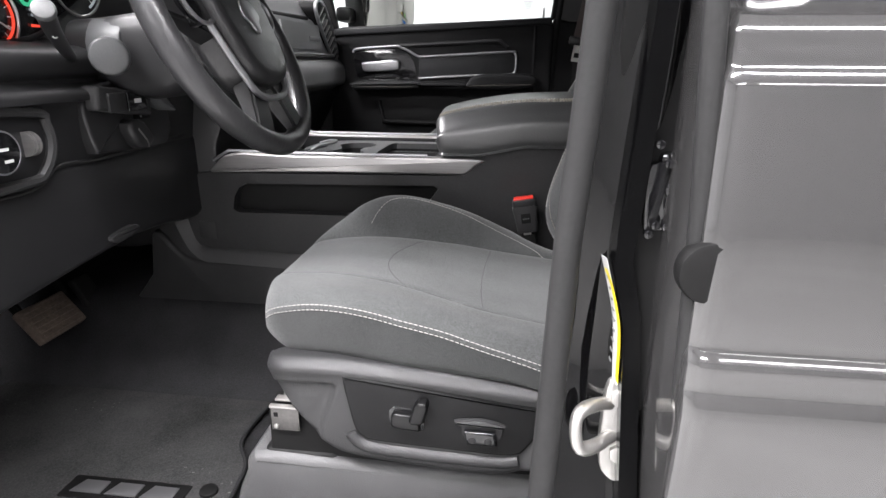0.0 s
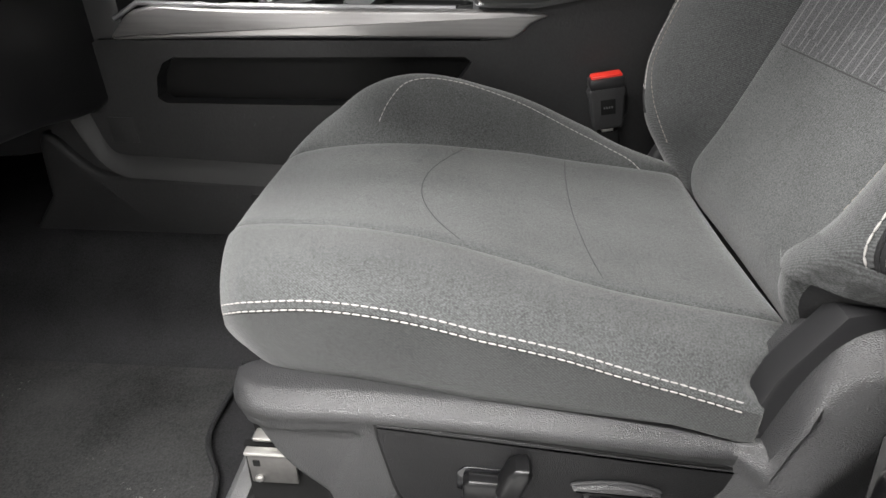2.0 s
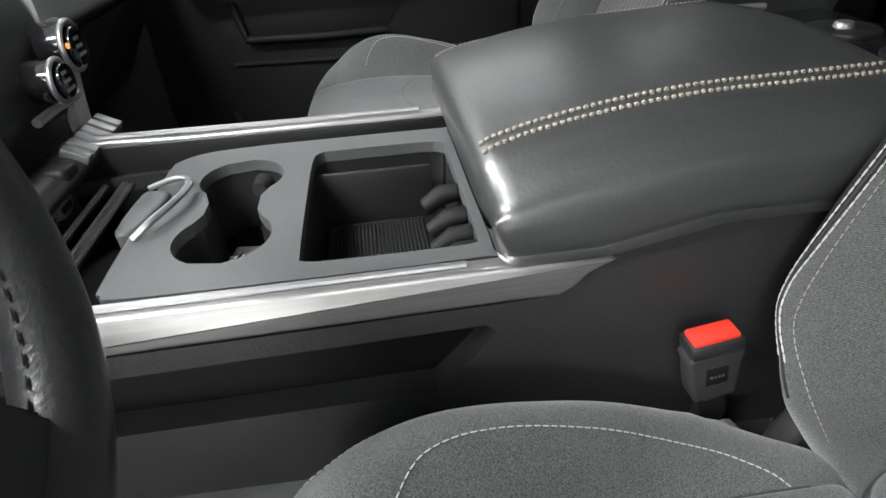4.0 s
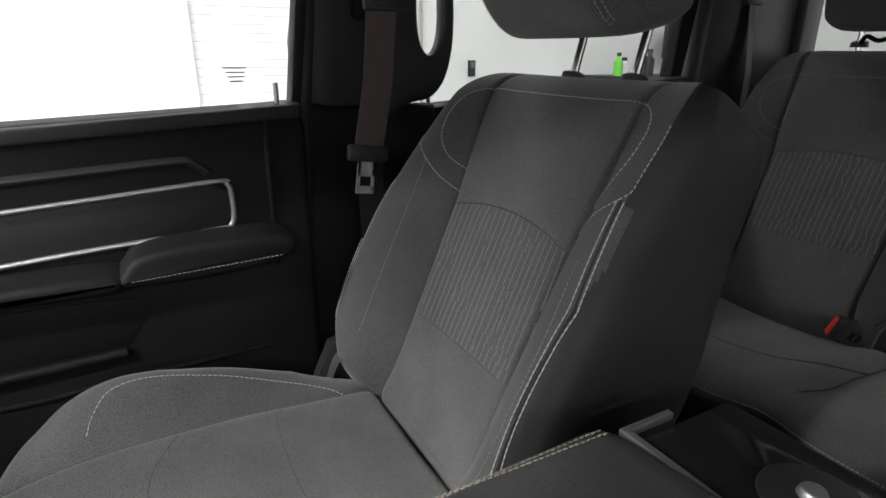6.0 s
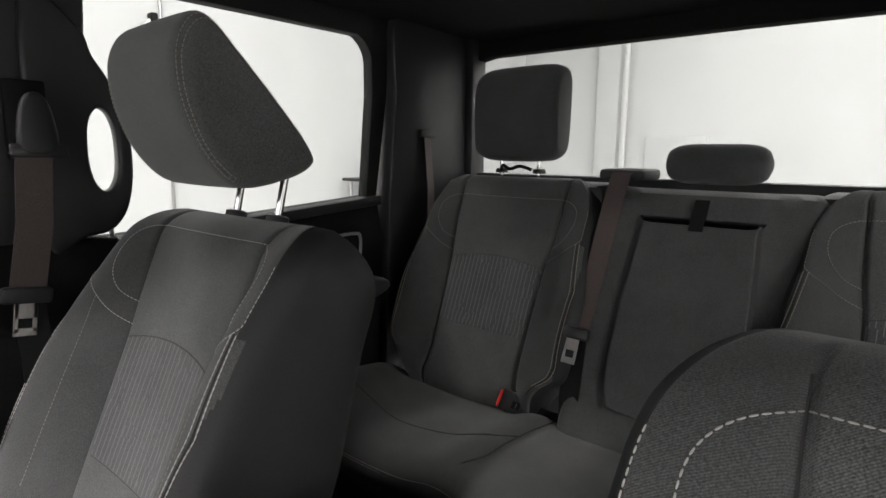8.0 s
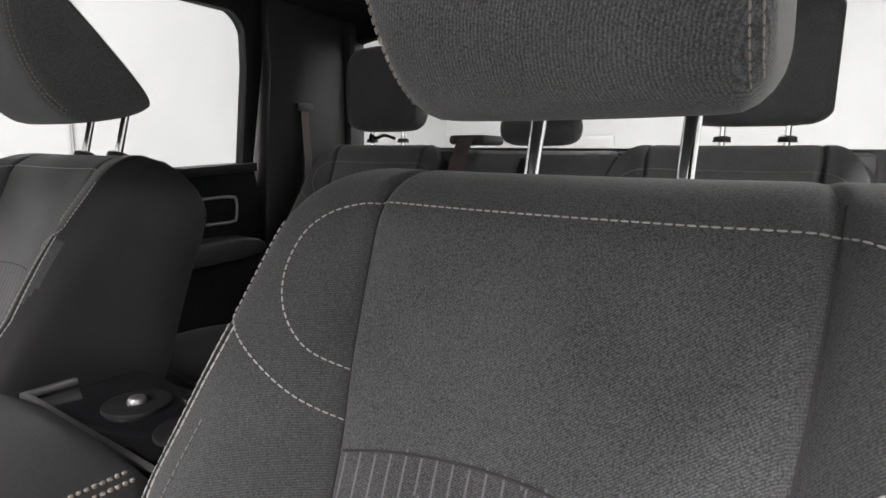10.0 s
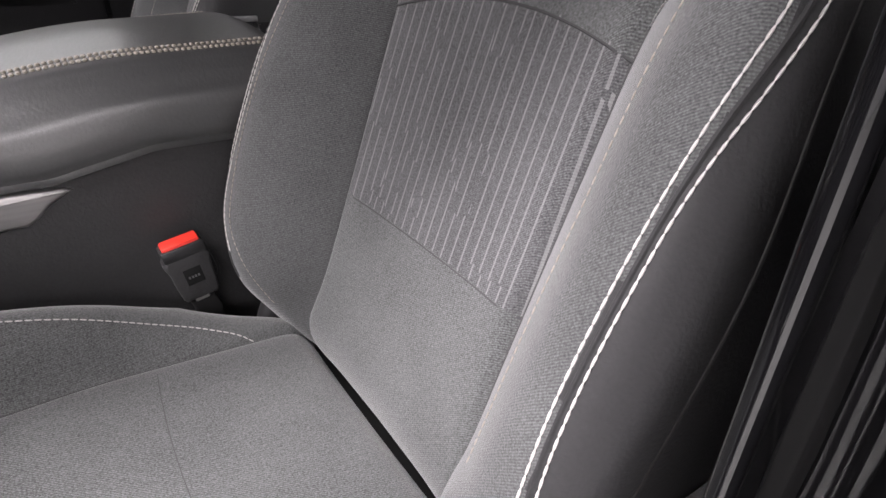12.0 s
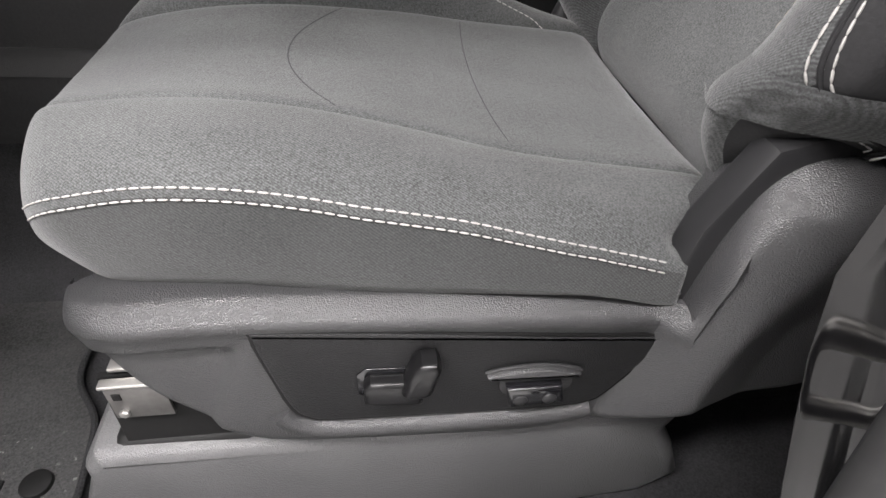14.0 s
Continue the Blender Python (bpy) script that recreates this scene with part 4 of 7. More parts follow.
    part("latch_block", extrude([tuple(p) for p in smooth_loop([(-0.566, 0.425), (-0.562, 0.5), (-0.548, 0.508), (-0.53, 0.498), (-0.538, 0.45), (-0.548, 0.42)], 3)], "z", 0.585, 0.612, 0.005, 3), GREYPLASTIC, cup, "grey latch block")
    part("cup_liner", rbox(-0.515, -0.405, 0.35, 0.58, 0.508, 0.515, 0.002), BLACKRUBBER, cup, "black rubber cup floor")
    for nm, loop in (("cup_wall", hole), ("bin_wall", bin_hole)):
        cx, cy = sum(p[0] for p in loop) / len(loop), sum(p[1] for p in loop) / len(loop)
        bm = bmesh.new()
        rows = []
        for grow, z in ((0.002, 0.594), (0.001, 0.56), (-0.003, 0.512)):
            rows.append([bm.verts.new((x + grow * (1 if x > cx else -1), y + grow * (1 if y > cy else -1), z)) for x, y in loop])
        for A, B in zip(rows, rows[1:]):
            for k in range(len(A)):
                bm.faces.new([A[k], A[(k + 1) % len(A)], B[(k + 1) % len(A)], B[k]])
        part(nm, bm, SMOOTH, cup, "black inner wall")
    part("rear_peg", tube([(-0.445, 0.575, 0.575), (-0.45, 0.556, 0.575)], [0.013, 0.009], 16), RUBBER, cup, "soft rubber finger")
    # ribbed tray
    tray = part("tray", rbox(-0.398, -0.2, 0.325, 0.56, 0.508, 0.52, 0.004), BLACKRUBBER, root, "black ribbed rubber tray")
    bm = None
    for i in range(26):
        x = -0.372 + i * 0.0046
        bm = rbox(x, x + 0.0026, 0.34, 0.535, 0.519, 0.523, 0.0008, 1, bm=bm)
    for i in range(34):
        y = 0.352 + i * 0.0056
        bm = rbox(-0.372, -0.254, y, y + 0.0022, 0.519, 0.5226, 0.0008, 1, bm=bm)
    tagged(part("rib", bm, SMOOTH, tray, "fine rubber ribs"), kind="stuff")
    part("tray_back", rbox(-0.39, -0.24, 0.545, 0.552, 0.51, 0.59, 0.002), SMOOTH, root)
    for y in (0.351, 0.38, 0.416, 0.47):
        part("clip_peg", tube([(-0.255, y, 0.575), (-0.236, y, 0.588), (-0.218, y, 0.59)], [0.01, 0.012, 0.011], 14), BLACKRUBBER, root, "round black peg")
    for y, z in ((0.57, 0.53), (0.6, 0.545)):
        part("tray_step", rbox(-0.37, -0.25, y, y + 0.03, 0.51, z, 0.004), SMOOTH, root, "stepped tray wall")
    # armrest lid: padded, overhanging the bin
    secs = []
    for i in range(40):
        x = -0.243 + 0.388 * i / 39
        d = max(0.0, 1 - (x + 0.243) / 0.03)
        k = 1 - math.sqrt(max(0.0, 1 - d * d)) if d else 0
        d2 = max(0.0, 1 - (0.145 - x) / 0.02)
        k += (1 - math.sqrt(max(0.0, 1 - d2 * d2))) if d2 else 0
        yl, yr = 0.27 + 0.016 * k, 0.665 - 0.016 * k
        zt = 0.731 - 0.035 * k + 0.012 * (x + 0.25) / 0.36 - 0.03 * max(0.0, (-0.02 - x) / 0.22) ** 1.7
        # the front of the lid slopes back towards its foot
        zb = 0.624 + (0.02 * max(0.0, (x + 0.13) / 0.1) if x < -0.03 else 0.02)
        zb = min(zb, 0.644)
        lean = 0.028 * max(0, 1 - (x + 0.235) / 0.06)
        half = [(yl + 0.03, zb), (yl + 0.006, zb + 0.006), (yl, zb + 0.03), (yl + 0.002, (zb + zt) / 2 + 0.004), (yl + 0.012, zt - 0.032), (yl + 0.03, zt - 0.014), (yl + 0.06, zt - 0.002), (0.465, zt + 0.007), (yr - 0.06, zt - 0.002), (yr - 0.03, zt - 0.014), (yr - 0.012, zt - 0.032), (yr - 0.002, (zb + zt) / 2 + 0.004), (yr, zb + 0.03), (yr - 0.006, zb + 0.008), (yr - 0.03, zb)]
        ring = smooth_loop(half, 4)
        secs.append([(x + lean * (0.72 - p[1]) / 0.1, p[0], p[1]) for p in ring])
    arm = part("armrest", loft(secs), LIDLEATHER, root, "padded black leatherette armrest lid")
    lines = []
    near = curve_table([(-0.25, 0.325), (-0.22, 0.329), (-0.16, 0.332), (-0.08, 0.33), (0.15, 0.322)])
    far = curve_table([(-0.25, 0.59), (-0.22, 0.612), (-0.176, 0.63), (-0.085, 0.637), (0.036, 0.628), (0.15, 0.62)])
    for run, off in ((near, -0.0065), (near, 0.0065), (far, -0.004), (far, 0.004)):
        line = []
        for r in secs[2:-2]:
            upper = sorted((p for p in r if p[2] > 0.69), key=lambda p: p[1])
            y = run(upper[0][0]) + off
            line.append((float(np.interp(y, [p[1] for p in upper], [p[0] for p in upper])), y, float(np.interp(y, [p[1] for p in upper], [p[2] for p in upper])) + 0.0011))
        lines.append(line)
    stitch_part(lines[:2], THREAD_TAN, arm, "taupe double stitching along the lid", r=0.0021, length=0.0048, gap=0.0012)
    stitch_part(lines[2:], THREAD_TAN, arm, "taupe double stitching along the lid", r=0.0009, length=0.0046, gap=0.0012)
    for y in (y0 + 0.004, y1 - 0.02):
        part("lid_frame", rbox(-0.205, 0.15, y, y + 0.016, 0.5, 0.648, 0.003), PLASTIC, root, "black frame under the lid")
    # rear of the console: silver strip and small tray with round wells
    part("silver_strip", extrude([(0.146, 0.29), (0.154, 0.29), (0.156, 0.62), (0.21, 0.62), (0.21, 0.627), (0.148, 0.627)], "z", 0.722, 0.731, 0.002), SILVER, root, "bright strip behind the lid")
    rear = part("rear_tray", rbox(0.153, 0.29, 0.29, 0.62, 0.62, 0.722, 0.01), GLOSSBLACK, root, "black rear console tray")
    for y in (0.39, 0.5):
        part("well_ring", disc(0.222, y, 0.7225, 0.038, 0.008, "z", 36, 0.002), SMOOTH, rear)
        part("well_stud", disc(0.222, y, 0.729, 0.012, 0.008, "z", 24, 0.002, 0.009), SILVER, rear, "small bright stud")
    part("rear_end", rbox(0.2, 0.3, 0.29, 0.66, 0.12, 0.66, 0.015), PLASTIC, root)
    return root


console()


def cup_things():
    root = thing("charging_plug", -0.5, 0.42, 0.515, "cream and grey plug adapter lying in the cup holder", "plug")
    m = Matrix.Translation((-0.497, 0.425, 0.533)) @ Matrix.Rotation(radians(35), 4, "Z") @ Matrix.Rotation(radians(-12), 4, "Y")
    part("plug_body", moved(rbox(-0.022, 0.022, -0.009, 0.009, -0.006, 0.006, 0.003), m), LABELCREAM, root, "cream plug body")
    part("plug_pin", moved(tube([(0.02, 0, 0), (0.05, 0.0, 0.003)], 0.006, 10), m), CHROME, root, "bright plug pin")
    root = thing("small_box", -0.48, 0.44, 0.515, "small grey box standing in the cup holder", "box")
    part("box", moved(rbox(-0.015, 0.015, -0.024, 0.024, 0, 0.024, 0.003), Matrix.Translation((-0.464, 0.463, 0.516)) @ Matrix.Rotation(radians(-8), 4, "Z")), GREYPLASTIC, root)
    part("box_band", moved(rbox(-0.0155, 0.0155, -0.002, 0.003, 0.001, 0.0245, 0.001), Matrix.Translation((-0.464, 0.463, 0.516)) @ Matrix.Rotation(radians(-8), 4, "Z")), LABELWHITE, root, "paler band")


cup_things()

# ---- seat belts and buckles ----
def buckle(x, y, z, lean, label, turn=0.0, group="seat belt buckles"):
    root = thing("belt_buckle", x, y, z, label, "seat belt buckle", group)
    m = Matrix.Translation((x, y, z)) @ Matrix.Rotation(turn, 4, "Z") @ Matrix.Rotation(lean, 4, "Y")
    body = part("housing", moved(extrude([tuple(p) for p in smooth_loop([(-0.023, -0.012), (-0.0235, -0.03), (-0.0205, -0.068), (-0.012, -0.0715), (0.012, -0.0715), (0.0205, -0.068), (0.0235, -0.03), (0.023, -0.012)], 2)], "y", -0.0125, 0.0125, 0.004, 3), m), PLASTIC, root, "black plastic buckle housing")
    part("collar", moved(rbox(-0.0238, 0.0238, -0.0135, 0.0135, -0.0145, 0.0005, 0.003), m), SMOOTH, root, "smooth black collar round the button")
    part("release_button", moved(rbox(-0.0205, 0.0205, -0.0105, 0.0105, -0.004, 0.0045, 0.002), m), RED, root, "red release button")
    for side in (-1, 1):
        part("emboss", moved(rbox(-0.01, 0.01, min(side * 0.012, side * 0.0132), max(side * 0.012, side * 0.0132), -0.05, -0.029, 0.0005), m), BLACKRUBBER, body, "raised square mark")
        for i in range(4):
            part("emboss_bar", moved(rbox(-0.0065 + 0.0035 * i, -0.0043 + 0.0035 * i, min(side * 0.013, side * 0.0135), max(side * 0.013, side * 0.0135), -0.0415, -0.0385, 0.0), m), GREYPLASTIC, body, smooth=False)
    part("stalk", moved(extrude([(-0.015, -0.076), (0.014, -0.075), (0.018, -0.098), (0.013, -0.118), (0.016, -0.15), (-0.014, -0.15), (-0.017, -0.115), (-0.013, -0.095)], "y", -0.007, 0.007, 0.004, 3), m), BLACKRUBBER, root, "creased black fabric stalk")
    part("clip", moved(rbox(-0.009, 0.007, -0.0085, 0.0085, -0.0765, -0.0715, 0.001), m), ZINC, root, "bright steel clip")
    part("wire_loop", moved(tube(smooth_loop([(0.021, 0.004, -0.014), (0.027, 0.005, -0.025), (0.0295, 0.006, -0.045), (0.028, 0.006, -0.058), (0.021, 0.005, -0.064)], 4, closed=False), 0.0016, 8), m), SMOOTH, root, "black sleeved wire")
    return root


buckle(-0.031, 0.247, 0.543, radians(-10), "black seat belt buckle with red button beside the driver's seat")
buckle(1.0, 0.86, 0.525, radians(-70), "black rear buckle with red button lying on the cushion", radians(-55))


def ribbon(pts, width, side, thick=0.0014):
    """A flat belt along the points, width across the way `side`."""
    bm = bmesh.new()
    sv = Vector(side).normalized()
    rows = []
    P = [Vector(p) for p in pts]
    for i, p in enumerate(P):
        d = (P[min(i + 1, len(P) - 1)] - P[max(i - 1, 0)]).normalized()
        s = (sv - d * sv.dot(d)).normalized() * width / 2
        n = d.cross(s).normalized() * thick / 2
        rows.append([bm.verts.new(p + a) for a in (-s - n, s - n, s + n, -s + n)])
    for A, B in zip(rows, rows[1:]):
        for k in range(4):
            bm.faces.new([A[k], A[(k + 1) % 4], B[(k + 1) % 4], B[k]])
    bm.faces.new(rows[0][::-1])
    bm.faces.new(rows[-1])
    return bm


def tongue(parent, x, y, z, m):
    t = part("tongue_guide", moved(rbox(-0.032, 0.032, -0.007, 0.007, -0.012, 0.012, 0.005), m), SMOOTH, parent, "black tongue guide")
    bm = rbox(-0.0145, -0.0085, -0.0012, 0.0012, -0.055, -0.01, 0.0008, 1)
    rbox(0.0085, 0.0145, -0.0012, 0.0012, -0.055, -0.01, 0.0008, 1, bm=bm)
    rbox(-0.0145, 0.0145, -0.0012, 0.0012, -0.06, -0.048, 0.0008, 1, bm=bm)
    rbox(-0.0145, 0.0145, -0.0012, 0.0012, -0.034, -0.008, 0.0008, 1, bm=bm)
    part("tongue", moved(bm, m), ZINC, t, "bright steel tongue")


def front_belt(y, out, label):
    root = thing("seat_belt", 0.19, y, 0.3, label, "seat belt", "seat belts")
    yb = y - out * 0.055
    part("shoulder_webbing", ribbon([(0.187, yb, 1.1), (0.178, yb + out * 0.004, 0.98), (0.158, yb + out * 0.01, 0.865)], 0.052, (1, 0, 0)), WEBBING, root, "dark webbing")
    # Same webbing below the tongue; its shade is put into a black colour.
    part("lower_webbing", ribbon([(0.158, yb + out * 0.008, 0.86), (0.165, yb - out * 0.0, 0.6), (0.17, yb, 0.3), (0.17, yb + out * 0.01, 0.12)], 0.047, (1, 0, 0)), BLACKRUBBER, root, "webbing coloured black for its shade")
    bm = rbox(0.155, 0.235, yb - 0.006, yb + 0.006, 1.09, 1.112, 0.004)
    part("pillar_loop", bm, SMOOTH, root, "black pillar loop")
    part("loop_cover", extrude([tuple(p) for p in smooth_loop([(0.17, 1.1), (0.172, 1.16), (0.185, 1.19), (0.205, 1.19), (0.218, 1.16), (0.22, 1.1)], 4)], "y", yb - 0.008, yb + 0.014, 0.006, 3), SMOOTH, root, "black anchor cover")
    tongue(root, 0, 0, 0, Matrix.Translation((0.156, yb + out * 0.006, 0.865)) @ Matrix.Rotation(radians(8), 4, "Y") @ Matrix.Scale(1.15, 4))
    return shift(root, 0.0, -0.06, 0.018)


front_belt(1.345, 1, "black seat belt with bright tongue hanging from the pillar")


def driver_belt():
    root = thing("seat_belt", 0.19, -0.29, 0.3, "driver's dark seat belt with black tongue hanging beside the backrest", "seat belt", "seat belts")
    part("shoulder_webbing", ribbon(smooth_loop([(0.27, -0.285, 1.18), (0.235, -0.266, 1.06), (0.205, -0.264, 0.97), (0.183, -0.275, 0.89)], 4, closed=False), 0.02, (0.55, 0.83, 0)), WEBBING, root, "dark webbing")
    # Lower run coloured black in place of shade.
    part("lower_webbing", ribbon(smooth_loop([(0.178, -0.28, 0.868), (0.168, -0.283, 0.76), (0.172, -0.298, 0.55), (0.18, -0.32, 0.2)], 4, closed=False), 0.022, (0.55, 0.83, 0)), BLACKRUBBER, root, "webbing coloured black for its shade")
    m = Matrix.Translation((0.178, -0.276, 0.876)) @ Matrix.Rotation(radians(-62), 4, "Z")
    t = part("tongue_guide", moved(extrude([tuple(p) for p in smooth_loop([(0.021, -0.017), (0.012, -0.016), (-0.008, -0.012), (-0.02, -0.01), (-0.022, 0.016), (-0.01, 0.019), (0.0, 0.018)], 4)], "y", -0.009, 0.009, 0.005, 3), m), SMOOTH, root, "black tongue guide")
    part("guide_pin", moved(disc(0.0, 0.0, 0.001, 0.0032, 0.021, "y", 16, 0.001), m), BLACKRUBBER, t)
    part("tongue", moved(extrude([(0.006, -0.012), (0.011, -0.012), (0.021, -0.046), (0.0185, -0.052), (0.014, -0.048)], "y", -0.0065, -0.004, 0.0006), m), CHROME, t, "bright steel tongue edge")
    part("tongue_lip", moved(extrude([(0.0, -0.02), (0.003, -0.02), (0.013, -0.046), (0.01, -0.047)], "y", 0.002, 0.004, 0.0004), m), CHROME, t, "bright steel tongue edge")
    part("belt_button", disc(0.181, -0.272, 0.838, 0.006, 0.004, "y", 16, 0.001), RUBBER, root, "small grey stop button")
    shift(root, 0.016, -0.004, -0.008)


driver_belt()


# ---- passenger doors and pillars ----
def front_passenger_door():
    root = thing("car_door", -0.35, 1.36, 0.15, "closed black front passenger door with satin trim outlines and pull handle", "car door", "car doors")
    y = 1.33
    part("door_card", extrude([(-0.8, 0.1), (-0.8, 0.89), (-0.74, 0.905), (0.03, 0.935), (0.045, 0.9), (0.04, 0.1)], "y", y, y + 0.09, 0.012, 3), DOORPLASTIC, root, "grained black door card")
    part("belt_ledge", extrude([(-0.8, 0.872), (-0.8, 0.896), (0.035, 0.936), (0.035, 0.912)], "y", y - 0.012, y + 0.08, 0.006, 3), DOORSOFT, root, "soft black window ledge")
    part("rear_edge", rbox(-0.028, -0.018, y - 0.004, y + 0.01, 0.66, 0.912, 0.003), DOORPLASTIC, root)
    # sweeping satin outline round the handle bay and the insert
    bay = smooth_loop([(-0.7, 0.815), (-0.69, 0.826), (-0.62, 0.833), (-0.54, 0.838), (-0.525, 0.837), (-0.49, 0.822), (-0.455, 0.803), (-0.43, 0.801), (-0.3, 0.808), (-0.11, 0.819), (-0.094, 0.814), (-0.088, 0.8), (-0.088, 0.76), (-0.094, 0.745), (-0.11, 0.74), (-0.3, 0.732), (-0.452, 0.722)], 4, closed=False)
    part("satin_outline", tube([(p[0], y - 0.005, p[1]) for p in bay], 0.0045, 10), SILVER, root, "satin silver outline strip")
    part("insert", extrude([(-0.45, 0.725), (-0.448, 0.798), (-0.115, 0.816), (-0.092, 0.8), (-0.092, 0.755), (-0.11, 0.743)], "y", y - 0.005, y + 0.01, 0.003), DOORSOFT, root, "dark grey padded insert")
    part("upper_bead", tube([(p[0], y - 0.004, p[1]) for p in smooth_loop([(-0.52, 0.84), (-0.45, 0.843), (-0.3, 0.85), (-0.165, 0.856), (-0.14, 0.85), (-0.12, 0.835)], 4, closed=False)], 0.007, 8), SMOOTH, root, "black raised bead")
    part("handle_bay", extrude([tuple(p) for p in smooth_loop([(-0.69, 0.815), (-0.54, 0.828), (-0.48, 0.8), (-0.46, 0.74), (-0.5, 0.722), (-0.67, 0.72), (-0.69, 0.74)], 3)], "y", y - 0.003, y + 0.004, 0.002), GLOSSBLACK, root, "gloss black handle bay plate")
    part("door_handle", extrude([tuple(p) for p in smooth_loop([(-0.665, 0.768), (-0.66, 0.78), (-0.6, 0.785), (-0.555, 0.79), (-0.525, 0.786), (-0.52, 0.765), (-0.53, 0.752), (-0.6, 0.747), (-0.655, 0.747)], 3)], "y", y - 0.026, y - 0.004, 0.007, 3), SILVER, root, "satin silver pull handle")
    # armrest in three pieces
    for nm, pts, mat in (("armrest_front", [(-0.69, 0.687), (-0.68, 0.712), (-0.452, 0.716), (-0.452, 0.69), (-0.66, 0.682)], DOORSOFT), ("armrest_middle", [(-0.443, 0.69), (-0.441, 0.706), (-0.425, 0.714), (-0.275, 0.712), (-0.264, 0.69), (-0.3, 0.684)], DOORPLASTIC), ("armrest_rear", [(-0.258, 0.69), (-0.256, 0.715), (-0.235, 0.734), (-0.17, 0.742), (-0.025, 0.74), (-0.015, 0.705), (-0.1, 0.688)], DOORPLASTIC)):
        part(nm, extrude([tuple(p) for p in smooth_loop(pts, 3)], "y", 1.245, y + 0.01, 0.012, 4), mat, root)
    part("switch_plate", rbox(-0.63, -0.46, 1.26, 1.31, 0.713, 0.72, 0.003), GLOSSBLACK, root, "gloss black window switch plate")
    for x in (-0.52, -0.49):
        part("window_switch", rbox(x - 0.009, x + 0.009, 1.275, 1.295, 0.719, 0.727, 0.003), SMOOTH, root, "window switch")
    stitch_part([[(x, 1.2445, 0.695 + 0.003 * (x + 0.45)) for x in span(-0.69, -0.46, 20)], [(x, 1.2445, 0.7 + 0.03 * (x + 0.26)) for x in span(-0.25, -0.03, 20)]], THREAD_TAN, root, "faint stitching along the armrest")
    # pockets
    # Black plate drawn in place of the hollow's shade; the card is uncut.
    part("map_pocket", extrude([tuple(p) for p in smooth_loop([(-0.6, 0.645), (-0.592, 0.59), (-0.575, 0.565), (-0.4, 0.566), (-0.28, 0.567), (-0.262, 0.58), (-0.257, 0.645)], 3)], "y", y - 0.003, y, 0.001), BLACKRUBBER, root, "flat black plate standing in for the shaded upper pocket")
    part("pocket_lip", tube([(-0.606, y - 0.012, 0.64), (-0.588, y - 0.018, 0.562), (-0.43, y - 0.022, 0.56), (-0.275, y - 0.018, 0.562)], 0.009, 10), DOORPLASTIC, root, "rounded pocket lip")
    part("crease", tube([(-0.63, y - 0.004, 0.506), (-0.4, y - 0.008, 0.504), (-0.05, y - 0.004, 0.512)], 0.004, 8), DOORPLASTIC, root)
    part("bottle_pocket_lip", tube(smooth_loop([(-0.655, y - 0.012, 0.4), (-0.637, y - 0.02, 0.364), (-0.605, y - 0.032, 0.272), (-0.585, y - 0.035, 0.25), (-0.45, y - 0.04, 0.252), (-0.1, y - 0.03, 0.257)], 4, closed=False), 0.011, 10), DOORPLASTIC, root, "rounded lower pocket lip")
    part("speaker_grille", disc(-0.12, y - 0.004, 0.36, 0.085, 0.012, "y", 40, 0.004), BLACKRUBBER, root, "round speaker grille")
    part("lock_pin", tube([(0.004, y + 0.02, 0.925), (0.004, y + 0.02, 0.968)], 0.0042, 10), SILVER, root, "satin lock pin")
    # window frame and glass
    for nm, pts in (("frame_rear", [(0.05, 0.93), (0.03, 0.93), (0.09, 1.42), (0.125, 1.42)]), ("frame_front", [(-0.84, 0.88), (-0.77, 0.9), (-0.79, 1.0), (-0.5, 1.46), (-0.56, 1.46), (-0.86, 1.0)]), ("frame_top", [(-0.56, 1.46), (-0.5, 1.43), (0.09, 1.42), (0.125, 1.46)])):
        part(nm, extrude(pts, "y", 1.36, 1.4, 0.006), BLACKRUBBER, root, "black window frame")
    pane = part("window_pane", extrude([(-0.8, 0.9), (0.035, 0.92), (0.1, 1.44), (-0.53, 1.44), (-0.8, 1.0)], "y", 1.376, 1.38, 0), GLASS, root, "clear side window glass", smooth=False)
    pane.visible_shadow = False
    for i in range(4):
        part("etched_mark", rbox(-0.072 + 0.003 * i, -0.035 - 0.002 * i, 1.3748, 1.3752, 0.99 - 0.007 * i, 0.9925 - 0.007 * i, 0), INKGREY, root, "small etched glass marking", smooth=False)
    # outside skin and lower body
    part("outer_skin", rbox(-0.8, 0.05, 1.42, 1.45, -0.05, 0.9, 0.01), PAINT, root, "dark grey outer skin")
    return shift(root, 0.025, -0.035, 0.03)


front_passenger_door()


